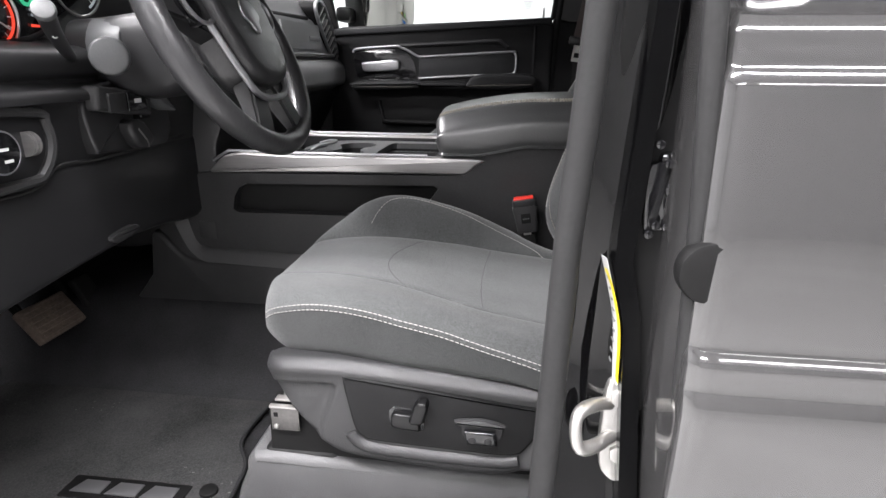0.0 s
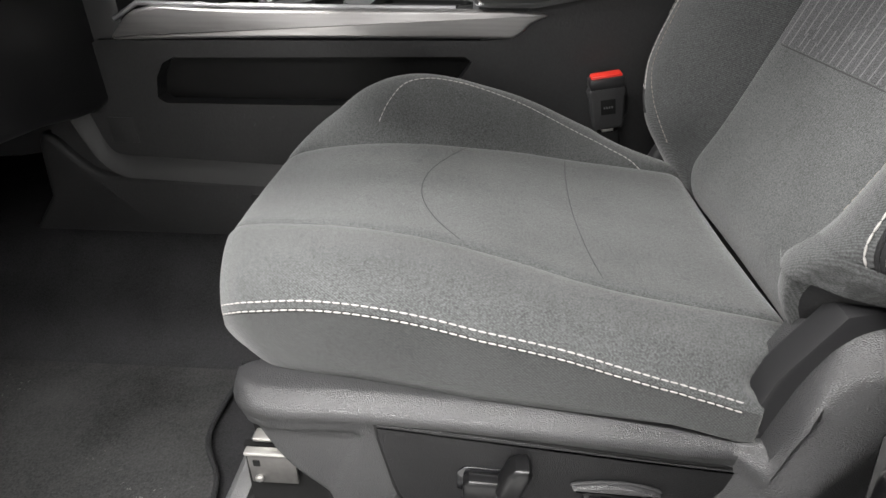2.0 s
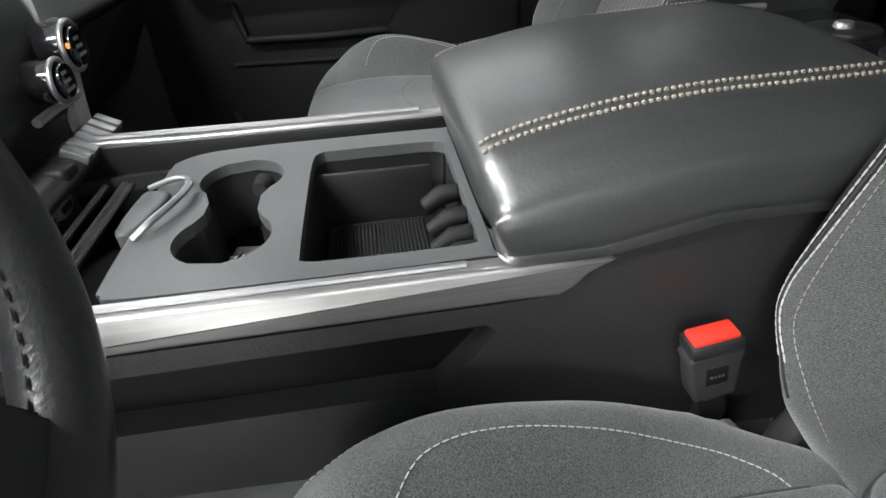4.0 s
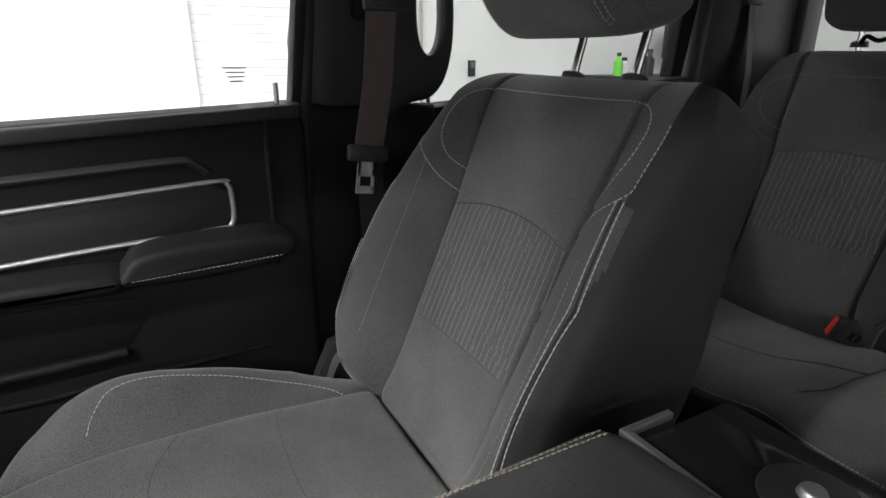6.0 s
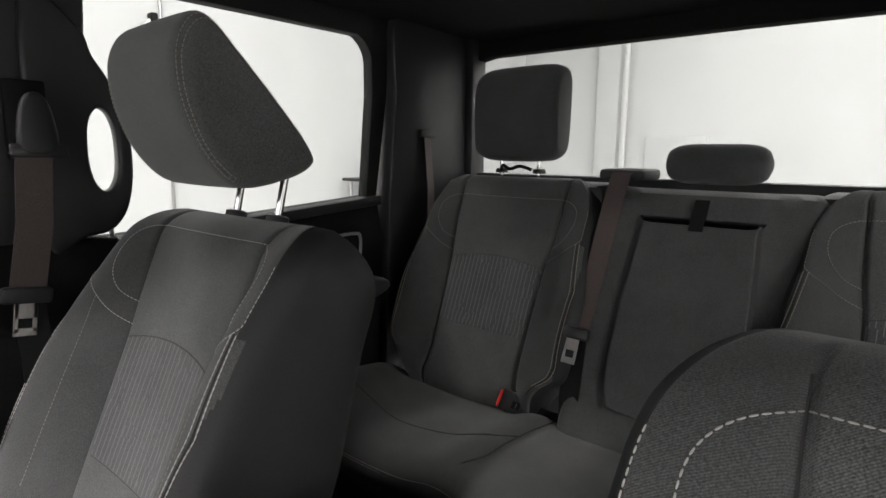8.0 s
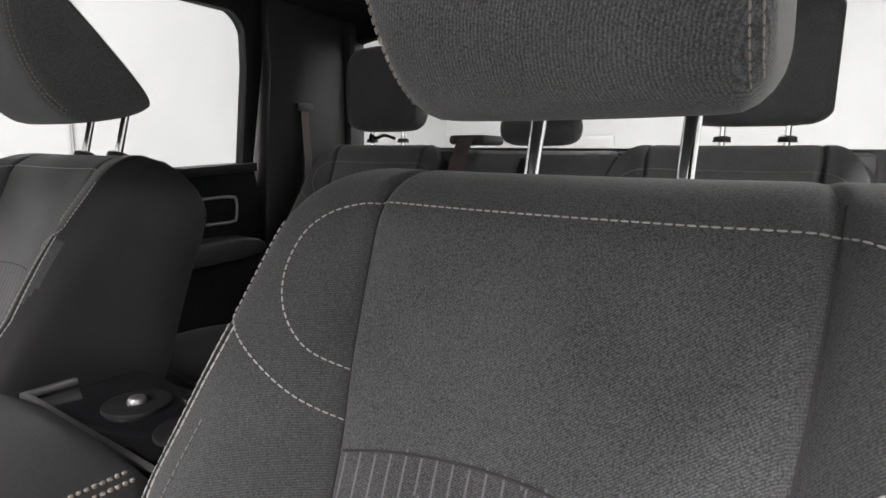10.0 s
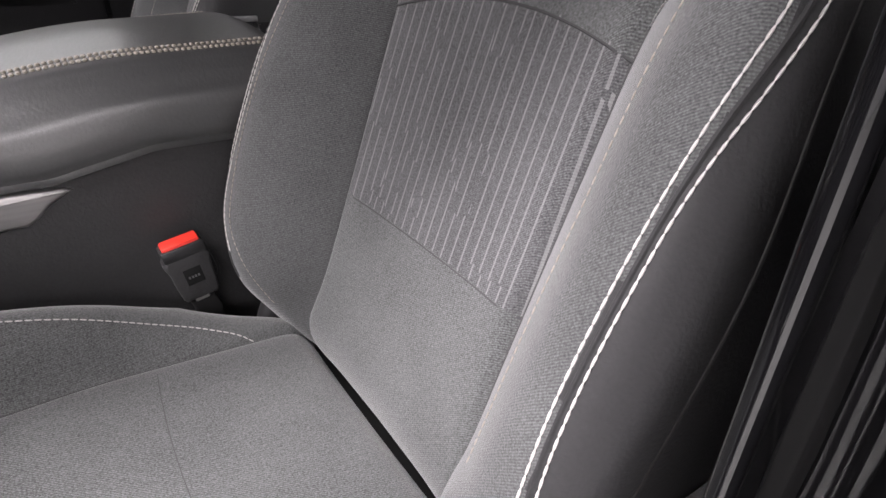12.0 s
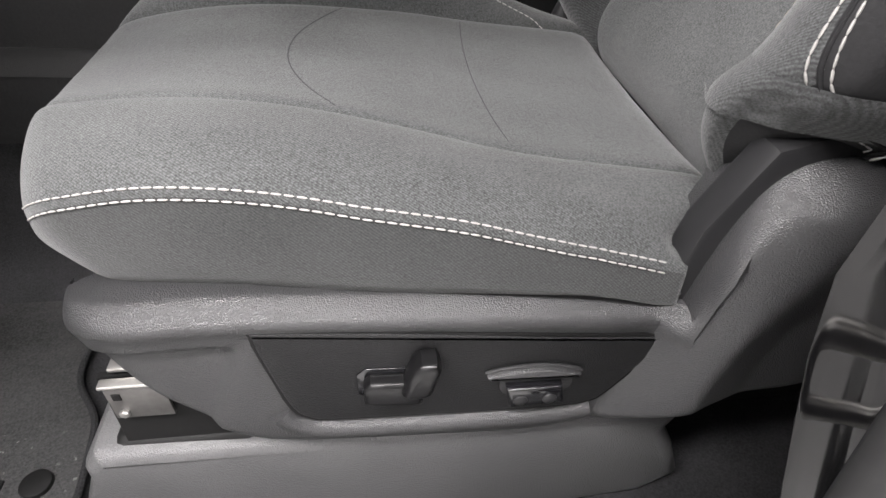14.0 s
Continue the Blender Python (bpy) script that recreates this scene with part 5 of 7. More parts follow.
def door_mirror():
    root = thing("door_mirror", -0.68, 1.6, 0.95, "black door mirror with grey-white reflecting glass outside the passenger window", "door mirror")
    m = Matrix.Translation((-0.70, 1.475, 0)) @ Matrix.Rotation(radians(-30), 4, "Z")
    hull = [tuple(p) for p in smooth_loop([(0.0, 0.92), (-0.01, 1.1), (0.03, 1.19), (0.2, 1.2), (0.315, 1.17), (0.335, 1.0), (0.31, 0.915), (0.2, 0.885), (0.05, 0.885)], 5)]
    part("shell", moved(extrude(hull, "x", -0.11, -0.008, 0.03, 4), m), BLACKRUBBER, root, "black mirror shell")
    face = [(0.147 + (p[0] - 0.147) * 0.93, 1.045 + (p[1] - 1.045) * 0.93) for p in hull]
    part("mirror_glass", moved(extrude(face, "x", -0.009, -0.006, 0.001), m), MIRROR, root, "mirror glass")
    part("arm", rbox(-0.8, -0.74, 1.42, 1.52, 0.93, 0.985, 0.015), BLACKRUBBER, root, "black mounting arm")
    shift(root, 0.03, -0.03, 0.03)


door_mirror()


def pillar_b():
    root = thing("pillar_trim", 0.2, 1.37, 0.3, "black centre pillar trim with moulded grab handle", "pillar trim", kind="structure")
    # lower cover, upper cover
    part("lower_cover", extrude([tuple(p) for p in smooth_loop([(0.045, 0.12), (0.045, 0.6), (0.055, 0.93), (0.11, 0.955), (0.3, 0.95), (0.33, 0.9), (0.34, 0.5), (0.34, 0.12)], 2)], "y", 1.345, 1.42, 0.014, 4), DOORPLASTIC, root, "grained black lower pillar cover")
    part("upper_cover", extrude([tuple(p) for p in smooth_loop([(0.065, 0.955), (0.085, 1.2), (0.115, 1.45), (0.14, 1.56), (0.3, 1.56), (0.3, 1.3), (0.305, 1.235), (0.288, 1.19), (0.278, 1.14), (0.278, 1.06), (0.284, 1.015), (0.295, 0.99), (0.29, 0.955)], 2)], "y", 1.352, 1.42, 0.014, 4), SMOOTH, root, "smooth black upper pillar cover")
    part("door_seal", tube([(0.045, 1.345, 0.15), (0.05, 1.345, 0.7), (0.062, 1.345, 0.95), (0.095, 1.345, 1.25), (0.125, 1.345, 1.5)], 0.014, 10), RUBBER, root, "dark door seal")
    # moulded grab handle: a thick plate with an upright oval hole
    rim = smooth_loop([(0.2, 1.38), (0.285, 1.345), (0.306, 1.295), (0.33, 1.255), (0.355, 1.2), (0.363, 1.12), (0.359, 1.05), (0.342, 0.995), (0.312, 0.964), (0.27, 0.957), (0.2, 0.957)], 4)
    hole = [(0.311 + 0.026 * math.cos(a), 1.12 + 0.078 * math.copysign(abs(math.sin(a)) ** 0.8, math.sin(a))) for a in span(0, 2 * math.pi * 31 / 32, 32)]
    bm = bmesh.new()
    lo = [bm.verts.new((p[0], 1.338, p[1])) for p in rim]
    ho = [bm.verts.new((p[0], 1.338, p[1])) for p in hole]
    edges = [bm.edges.new((v[k], v[(k + 1) % len(v)])) for v in (lo, ho) for k in range(len(v))]
    bmesh.ops.triangle_fill(bm, edges=edges, use_beauty=True)
    for f in [f for f in bm.faces if all(v in ho for v in f.verts)]:
        bm.faces.remove(f)
    ext = bmesh.ops.extrude_face_region(bm, geom=list(bm.faces))
    for v in (g for g in ext["geom"] if isinstance(g, bmesh.types.BMVert)):
        v.co.y = 1.372
    bmesh.ops.recalc_face_normals(bm, faces=bm.faces)
    sharp = [e for e in bm.edges if len(e.link_faces) == 2 and e.calc_face_angle(0) > 1.2]
    bmesh.ops.bevel(bm, geom=sharp, offset=0.009, segments=4, profile=0.5, affect="EDGES")
    part("grab_handle", bm, SMOOTH, root, "smooth black grab handle")
    part("belt_slot", rbox(0.16, 0.225, 1.334, 1.356, 1.1, 1.24, 0.006), BLACKRUBBER, root)
    shift(root, 0.016, -0.007, 0)


pillar_b()


def rear_passenger_door():
    root = thing("car_door", 0.7, 1.38, 0.15, "closed black rear passenger door with satin handle outline and large window", "car door", "car doors")
    y = 1.36
    part("door_card", extrude([(0.34, 0.12), (0.34, 0.95), (1.1, 1.0), (1.12, 0.9), (1.1, 0.5), (0.95, 0.12)], "y", y, y + 0.08, 0.012, 3), DOORPLASTIC, root, "grained black rear door card")
    part("belt_ledge", extrude([(0.33, 0.935), (0.33, 0.962), (1.1, 1.012), (1.1, 0.985)], "y", y - 0.014, y + 0.07, 0.006), DOORSOFT, root, "soft window ledge")
    ol = smooth_loop([(0.5, 0.88), (0.9, 0.905), (1.0, 0.908), (1.02, 0.895), (1.018, 0.845), (1.0, 0.832), (0.9, 0.828), (0.5, 0.81)], 4, closed=False)
    part("satin_outline", tube([(p[0], y - 0.006, p[1]) for p in ol], 0.005, 8), SILVER, root, "satin silver outline strip")
    part("armrest", extrude([tuple(p) for p in smooth_loop([(0.45, 0.72), (0.46, 0.76), (0.9, 0.79), (1.05, 0.78), (1.06, 0.74), (0.9, 0.72)], 3)], "y", 1.28, y + 0.01, 0.012, 3), LEATHER, root, "padded armrest")
    part("lock_pin", tube([(0.37, y + 0.01, 0.95), (0.37, y + 0.01, 0.99)], 0.0042, 10), SILVER, root, "satin lock pin")
    for nm, pts in (("frame_rear", [(1.06, 0.99), (1.1, 0.99), (1.15, 1.3), (1.16, 1.545), (1.09, 1.545), (1.09, 1.3)]), ("frame_front", [(0.225, 0.95), (0.258, 0.95), (0.258, 1.17), (0.285, 1.3), (0.3, 1.545), (0.225, 1.545)]), ("frame_top", [(0.3, 1.46), (0.3, 1.548), (1.12, 1.548), (1.1, 1.46)])):
        part(nm, extrude(pts, "y", 1.37, 1.41, 0.006), BLACKRUBBER, root, "black window frame")
    corner = [(1.1, 1.34), (1.1, 1.475), (0.97, 1.475)] + [(1.01 + 0.083 * math.cos(a), 1.384 + 0.083 * math.sin(a)) for a in span(radians(95), radians(-5), 9)]
    part("frame_corner", extrude(corner, "y", 1.372, 1.408, 0.0), BLACKRUBBER, root, "rounded window frame corner")
    pane = part("window_pane", extrude([(0.24, 0.955), (1.08, 1.0), (1.11, 1.3), (1.1, 1.48), (0.24, 1.48)], "y", 1.388, 1.391, 0), TINTED, root, "clear side window glass", smooth=False)
    pane.visible_shadow = False
    part("outer_skin", rbox(0.05, 1.15, 1.42, 1.45, -0.05, 0.95, 0.01), PAINT, root, "dark grey outer skin")
    shift(root, -0.03, 0, -0.02)


rear_passenger_door()


# ---- cab shell ----
def shell():
    part_s = lambda nm, bm, mat, lab, cat: solo(nm, bm, mat, lab, cat, kind="structure")
    part_s("ceiling", extrude([(-0.75, 1.47), (-0.5, 1.49), (0.3, 1.5), (1.2, 1.5), (1.45, 1.49), (1.53, 1.475), (1.53, 1.56), (-0.75, 1.56)], "y", -0.5, 1.42, 0.0), HEADLINER, "black cloth roof lining", "roof lining")
    # C pillar covers, both sides
    for y0, y1, y2 in ((1.34, 1.42, 1.29), (-0.48, -0.4, -0.345)):
        part_s("pillar_trim", extrude([tuple(p) for p in smooth_loop([(1.06, 0.08), (1.08, 0.5), (1.1, 1.0), (1.13, 1.3), (1.12, 1.47), (1.2, 1.52), (1.53, 1.5), (1.53, 1.0), (1.5, 0.5), (1.5, 0.08)], 2)], "y", y0, y1, 0.01), SMOOTH, "smooth black rear pillar cover", "pillar trim")
    for y0, y1 in ((1.31, 1.42), (-0.48, -0.367)):
        part_s("pillar_trim", rbox(1.46, 1.54, y0, y1, 0.5, 1.52, 0.015), SMOOTH, "black rear corner cover", "pillar trim")
    # back wall of the cab with the window opening
    part_s("wall_rear", rbox(1.49, 1.54, -0.48, 1.42, 0.1, 1.05, 0.006), PLASTIC, "black rear cab wall below the window", "cab wall")
    part_s("wall_rear_top", extrude([(-0.48, 1.52), (-0.48, 1.39), (-0.36, 1.405), (-0.3, 1.418), (0.5, 1.428), (1.26, 1.43), (1.31, 1.422), (1.35, 1.4), (1.42, 1.39), (1.42, 1.52)], "x", 1.49, 1.54, 0.006), HEADLINER, "black header over the rear window", "cab wall")
    pane = part_s("window_1", rbox(1.52, 1.523, -0.4, 1.34, 1.03, 1.48, 0), TINTED, "clear rear window glass", "window")
    pane.visible_shadow = False
    # floor
    bm = extrude([(-1.5, 0.55), (-1.46, 0.4), (-1.38, 0.22), (-1.28, 0.11), (-1.2, 0.075), (0.55, 0.075), (0.6, 0.2), (1.2, 0.2), (1.2, 0.0), (-1.5, 0.0)], "y", -0.36, 1.42, 0)
    part_s("floor", bm, CARPET, "charcoal carpeted cab floor", "floor")
    # tunnel swelling beside the console
    part_s("carpet_tunnel", extrude([tuple(p) for p in smooth_loop([(0.12, 0.05), (0.16, 0.11), (0.22, 0.2), (0.3, 0.27), (0.66, 0.27), (0.74, 0.2), (0.8, 0.11), (0.84, 0.05)], 3)], "x", -1.4, 0.3, 0.0), CARPET, "carpeted transmission tunnel", "floor")
    # driver's sill: stepped plastic plate along the door opening
    part_s("door_sill", extrude([tuple(p) for p in [(-0.46, -0.02), (-0.46, 0.12), (-0.44, 0.135), (-0.4, 0.138), (-0.385, 0.15), (-0.36, 0.155), (-0.345, 0.152), (-0.335, 0.14), (-0.318, 0.085), (-0.318, -0.02)]], "x", -1.1, 0.06, 0.004), SILLPLASTIC, "grained black plastic door sill", "sill")
    part_s("seat_riser", extrude([tuple(p) for p in smooth_loop([(-0.44, 0.08), (-0.452, 0.2), (-0.44, 0.232), (-0.41, 0.238), (-0.2, 0.234), (0.06, 0.23), (0.07, 0.2), (0.07, 0.08)], 3)], "y", -0.23, 0.21, 0.014, 3), SILLPLASTIC, "grained grey-black plastic riser under the driver's seat", "sill")
    # No slot is cut: a black block stands in for its shade.
    solo("rail_slot", rbox(-0.425, -0.3, -0.222, -0.17, 0.2, 0.2415, 0.012, 3), BLACKRUBBER, "black block drawn as the shaded rail slot in the seat riser", "slot", kind="structure")
    part_s("firewall", rbox(-1.6, -1.5, -0.5, 1.42, 0.0, 1.0, 0.01), CARPET, "dark carpeted firewall", "cab wall")
    part_s("kick_panel", rbox(-1.5, -0.72, 1.34, 1.42, 0.05, 0.9, 0.01), PLASTIC, "black kick panel", "cab wall")
    part_s("hinge_pillar", rbox(-1.5, -0.92, -0.5, -0.42, 0.0, 0.9, 0.01), PAINTBLACK, "black front hinge pillar", "cab wall")


shell()

# ---- rear bench ----
def rear_bench():
    root = thing("rear_bench", 1.0, 0.47, 0.2, "dark grey cloth rear bench seat with folding middle armrest", "bench seat")
    for yc in (0.957, -0.014):
        back = Back(1.02, yc, 0.53, tilt=radians(22), top=0.63, scale_w=1.05, scale_h=0.6, depth=0.1)
        dress_back(back, root, THREAD_TAN)
        yh = yc + (0.036 if yc > 0.5 else -0.036)
        head_restraint(root, yh, [(1.3, 1.15), (1.288, 1.2), (1.283, 1.3), (1.295, 1.38), (1.33, 1.408), (1.37, 1.4), (1.378, 1.34), (1.372, 1.2), (1.355, 1.145)], 0.282, 0.128, (1.335, 1.115), (1.335, 1.17), thread=SEAM, soft=0.4)
        part("top_trim", rbox(1.26, 1.45, yc - 0.26, yc + 0.26, 1.0, 1.085, 0.02), PLASTIC, root)
    # middle backrest
    sa, ca = math.sin(radians(22)), math.cos(radians(22))

    def at(s, h, n):
        return (1.02 + s * sa - n * ca, 0.45 + h, 0.53 + s * ca + n * sa)

    rings = []
    for i in range(30):
        s = -0.02 + 0.63 * i / 29
        d = max(0.0, 1 - (0.61 - s) / 0.04)
        k = 1 - math.sqrt(max(0.0, 1 - d * d))
        w = 0.232 - 0.01 * k
        half = [(0, 0.0 - 0.03 * k), (w * 0.6, 0.0 - 0.03 * k), (w * 0.9, 0.004 - 0.03 * k), (w, -0.02 - 0.02 * k), (w, -0.07), (w * 0.5, -0.08), (0, -0.08)]
        p = smooth_loop(half, 4, closed=False)
        rings.append([at(s, q[0], q[1]) for q in p] + [at(s, -q[0], q[1]) for q in p[-2:0:-1]])
    part("middle_backrest", loft(rings), FABRIC_SIDE, root, "dark cloth middle backrest")
    arm = smooth_loop([(0.1, -0.12), (0.08, -0.09), (0.08, 0.09), (0.1, 0.12), (0.2, 0.135), (0.5, 0.12), (0.515, 0.105), (0.515, -0.105), (0.5, -0.12), (0.2, -0.135)], 4)
    # The wider dark plate stands in for the shaded gap round the armrest.
    for lift, grow, mat, nm in ((0.006, 1.05, SEAM, "armrest_gap"), (0.016, 1.0, FABRIC_SIDE, "folding_armrest")):
        bm = bmesh.new()
        lo = [bm.verts.new(at(0.27 + (p[0] - 0.27) * (1.02 if grow > 1 else 1), p[1] * grow, 0.0)) for p in arm]
        hi = [bm.verts.new(at(0.27 + (p[0] - 0.27) * (1.02 if grow > 1 else 0.99), p[1] * grow * (1 if grow > 1 else 0.975), lift)) for p in arm]
        for i in range(len(arm)):
            j = (i + 1) % len(arm)
            bm.faces.new([lo[i], lo[j], hi[j], hi[i]])
        bm.faces.new(hi)
        bm.faces.new(lo[::-1])
        part(nm, bm, mat, root, "dark cloth folding middle armrest" if grow == 1.0 else "")
    part("pull_strap", ribbon([at(0.5, 0, 0.018), at(0.53, 0, 0.014), at(0.575, 0, 0.004)], 0.03, (0, 1, 0), 0.003), BLACKRUBBER, root, "black pull strap")
    # low middle head restraint
    rings = []
    for i in range(30):
        u = -1 + 2 * i / 29
        r = (1 - abs(u) ** 5) ** 0.5 if abs(u) < 1 else 0
        r = 0.25 + 0.75 * r
        ring = [(1.3 - 0.045 * r * math.cos(2 * math.pi * k / 20), 0.445 + u * 0.112, 1.143 + 0.046 * r * math.sin(2 * math.pi * k / 20)) for k in range(20)]
        rings.append(ring)
    part("middle_head_restraint", loft(rings), FABRIC_SIDE, root, "low dark cloth middle head restraint")
    # cushion
    prof = [(0.74, 0.28), (0.7, 0.4), (0.672, 0.47), (0.668, 0.505), (0.685, 0.532), (0.73, 0.547), (0.84, 0.548), (0.95, 0.535), (1.06, 0.515), (1.12, 0.45), (1.12, 0.28)]
    rings = []
    for i in range(120):
        y = -0.385 + 1.71 * i / 119
        t = abs(y - 0.4715)
        bump = 0.016 * math.exp(-((t - 0.27) / 0.06) ** 2) + 0.014 * math.exp(-((t - 0.78) / 0.06) ** 2) - 0.012 * math.exp(-((t - 0.52) / 0.14) ** 2)
        seam = -0.006 * math.exp(-((t - 0.225) / 0.006) ** 2)
        fwd = 0.02 * math.exp(-((t - 0.5) / 0.22) ** 2)
        end = max(0.0, 1 - (0.853 - t) / 0.04)
        k = 1 - math.sqrt(max(0.0, 1 - min(1, end) ** 2))
        ring = smooth_loop([(x - (fwd if z > 0.42 and x < 0.8 else 0) * (1 if x < 0.8 else 0), z - 0.03 * k * (1 if z > 0.45 else 0) + ((bump + seam) if z > 0.5 else 0)) for x, z in prof], 4)
        rings.append([(p[0], y, p[1]) for p in ring])
    part("bench_cushion", loft(rings), FABRIC_SIDE, root, "dark grey cloth rear cushion")

    def on_top(x, y, lift=0.001):
        t = abs(y - 0.4715)
        z = lerp([(0.668, 0.505), (0.685, 0.532), (0.73, 0.547), (0.84, 0.548), (0.95, 0.535), (1.06, 0.515)], x)
        return (x, y, z + 0.016 * math.exp(-((t - 0.27) / 0.06) ** 2) + 0.014 * math.exp(-((t - 0.78) / 0.06) ** 2) - 0.012 * math.exp(-((t - 0.52) / 0.14) ** 2) + lift)

    bm = None
    for side in (1, -1):
        ln = [(0.86, 0.72), (0.83, 0.62), (0.8, 0.5), (0.81, 0.36), (0.84, 0.27), (0.9, 0.225)]
        bm = tube([on_top(p[0], 0.4715 + side * p[1]) for p in smooth_loop(ln, 5, closed=False)], 0.0018, 5, bm=bm)
        bm = tube([on_top(x, 0.4715 + side * (0.225 + 0.12 * max(0, (0.8 - x) / 0.12) ** 2 * 0.4), 0.002) for x in span(0.69, 1.05, 20)], 0.0018, 5, bm=bm)
    tagged(part("seam", bm, SEAM, root, "sewn cushion seams"), kind="stuff")
    lines = []
    for side in (1, -1):
        for dz in (0, -0.009):
            lines.append([(0.668 - 0.02 * math.exp(-((abs(t) - 0.5) / 0.22) ** 2) - 0.001 + (0.003 if dz else 0), 0.4715 + t, 0.512 + dz + 0.015 * math.exp(-((abs(t) - 0.27) / 0.06) ** 2)) for t in span(side * 0.05, side * 0.8, 60)])
    stitch_part(lines, THREAD_TAN, root, "faint double stitching along the cushion's front edge")
    part("bench_base", rbox(0.74, 1.2, -0.36, 1.27, 0.19, 0.4, 0.01), BLACKRUBBER, root, "dark bench base")
    return shift(root, 0.0, 0.042, -0.046)


rear_bench()


def rear_belts():
    root = thing("seat_belt", 1.18, 0.64, 0.6, "dark rear middle seat belt with bright tongue lying down the backrest", "seat belt", "seat belts")
    part("shoulder_webbing", ribbon([(1.32, 0.655, 1.128), (1.265, 0.652, 1.115), (1.225, 0.65, 1.06), (1.14, 0.655, 0.86), (1.085, 0.66, 0.75)], 0.05, (0, 1, 0)), WEBBING, root, "brownish dark webbing")
    # Black colour stands in for the shade on this run.
    part("lower_webbing", ribbon([(1.082, 0.66, 0.74), (1.045, 0.655, 0.6), (1.04, 0.65, 0.53)], 0.05, (0, 1, 0)), BLACKRUBBER, root, "webbing coloured black for its shade")
    part("top_slot", rbox(1.28, 1.4, 0.6, 0.72, 1.1, 1.127, 0.01), PLASTIC, root, "black belt outlet")
    tongue(root, 0, 0, 0, Matrix.Translation((1.067, 0.66, 0.755)) @ Matrix.Rotation(radians(90), 4, "Z") @ Matrix.Rotation(radians(22), 4, "X") @ Matrix.Scale(1.2, 4))
    part("cable_loop", tube(smooth_loop([(1.3, 0.93, 1.118), (1.285, 0.96, 1.128), (1.28, 0.99, 1.12), (1.29, 1.02, 1.13), (1.31, 1.04, 1.116)], 5, closed=False), 0.005, 8), BLACKRUBBER, root, "black cord loop")
    shift(root, 0.0, 0.045, -0.046)
    root = thing("seat_belt", 1.3, 1.33, 0.6, "dark rear passenger seat belt running down the rear pillar", "seat belt", "seat belts")
    part("webbing", ribbon([(1.28, 1.325, 1.22), (1.27, 1.3, 1.05), (1.24, 1.28, 0.8), (1.15, 1.26, 0.5)], 0.046, (1, 0.3, 0)), WEBBING, root, "brownish dark webbing")
    part("pillar_loop", rbox(1.245, 1.315, 1.316, 1.34, 1.215, 1.24, 0.006), SMOOTH, root, "black pillar loop")
    shift(root, -0.02, 0.01, -0.05)


rear_belts()


# ---- dashboard and steering wheel ----
def outline(pts, per=4):
    return [tuple(p) for p in smooth_loop(pts, per)]


def ring(x, y, z, r, n=36):
    return [(x, y + r * math.cos(2 * math.pi * k / n), z + r * math.sin(2 * math.pi * k / n)) for k in range(n)]


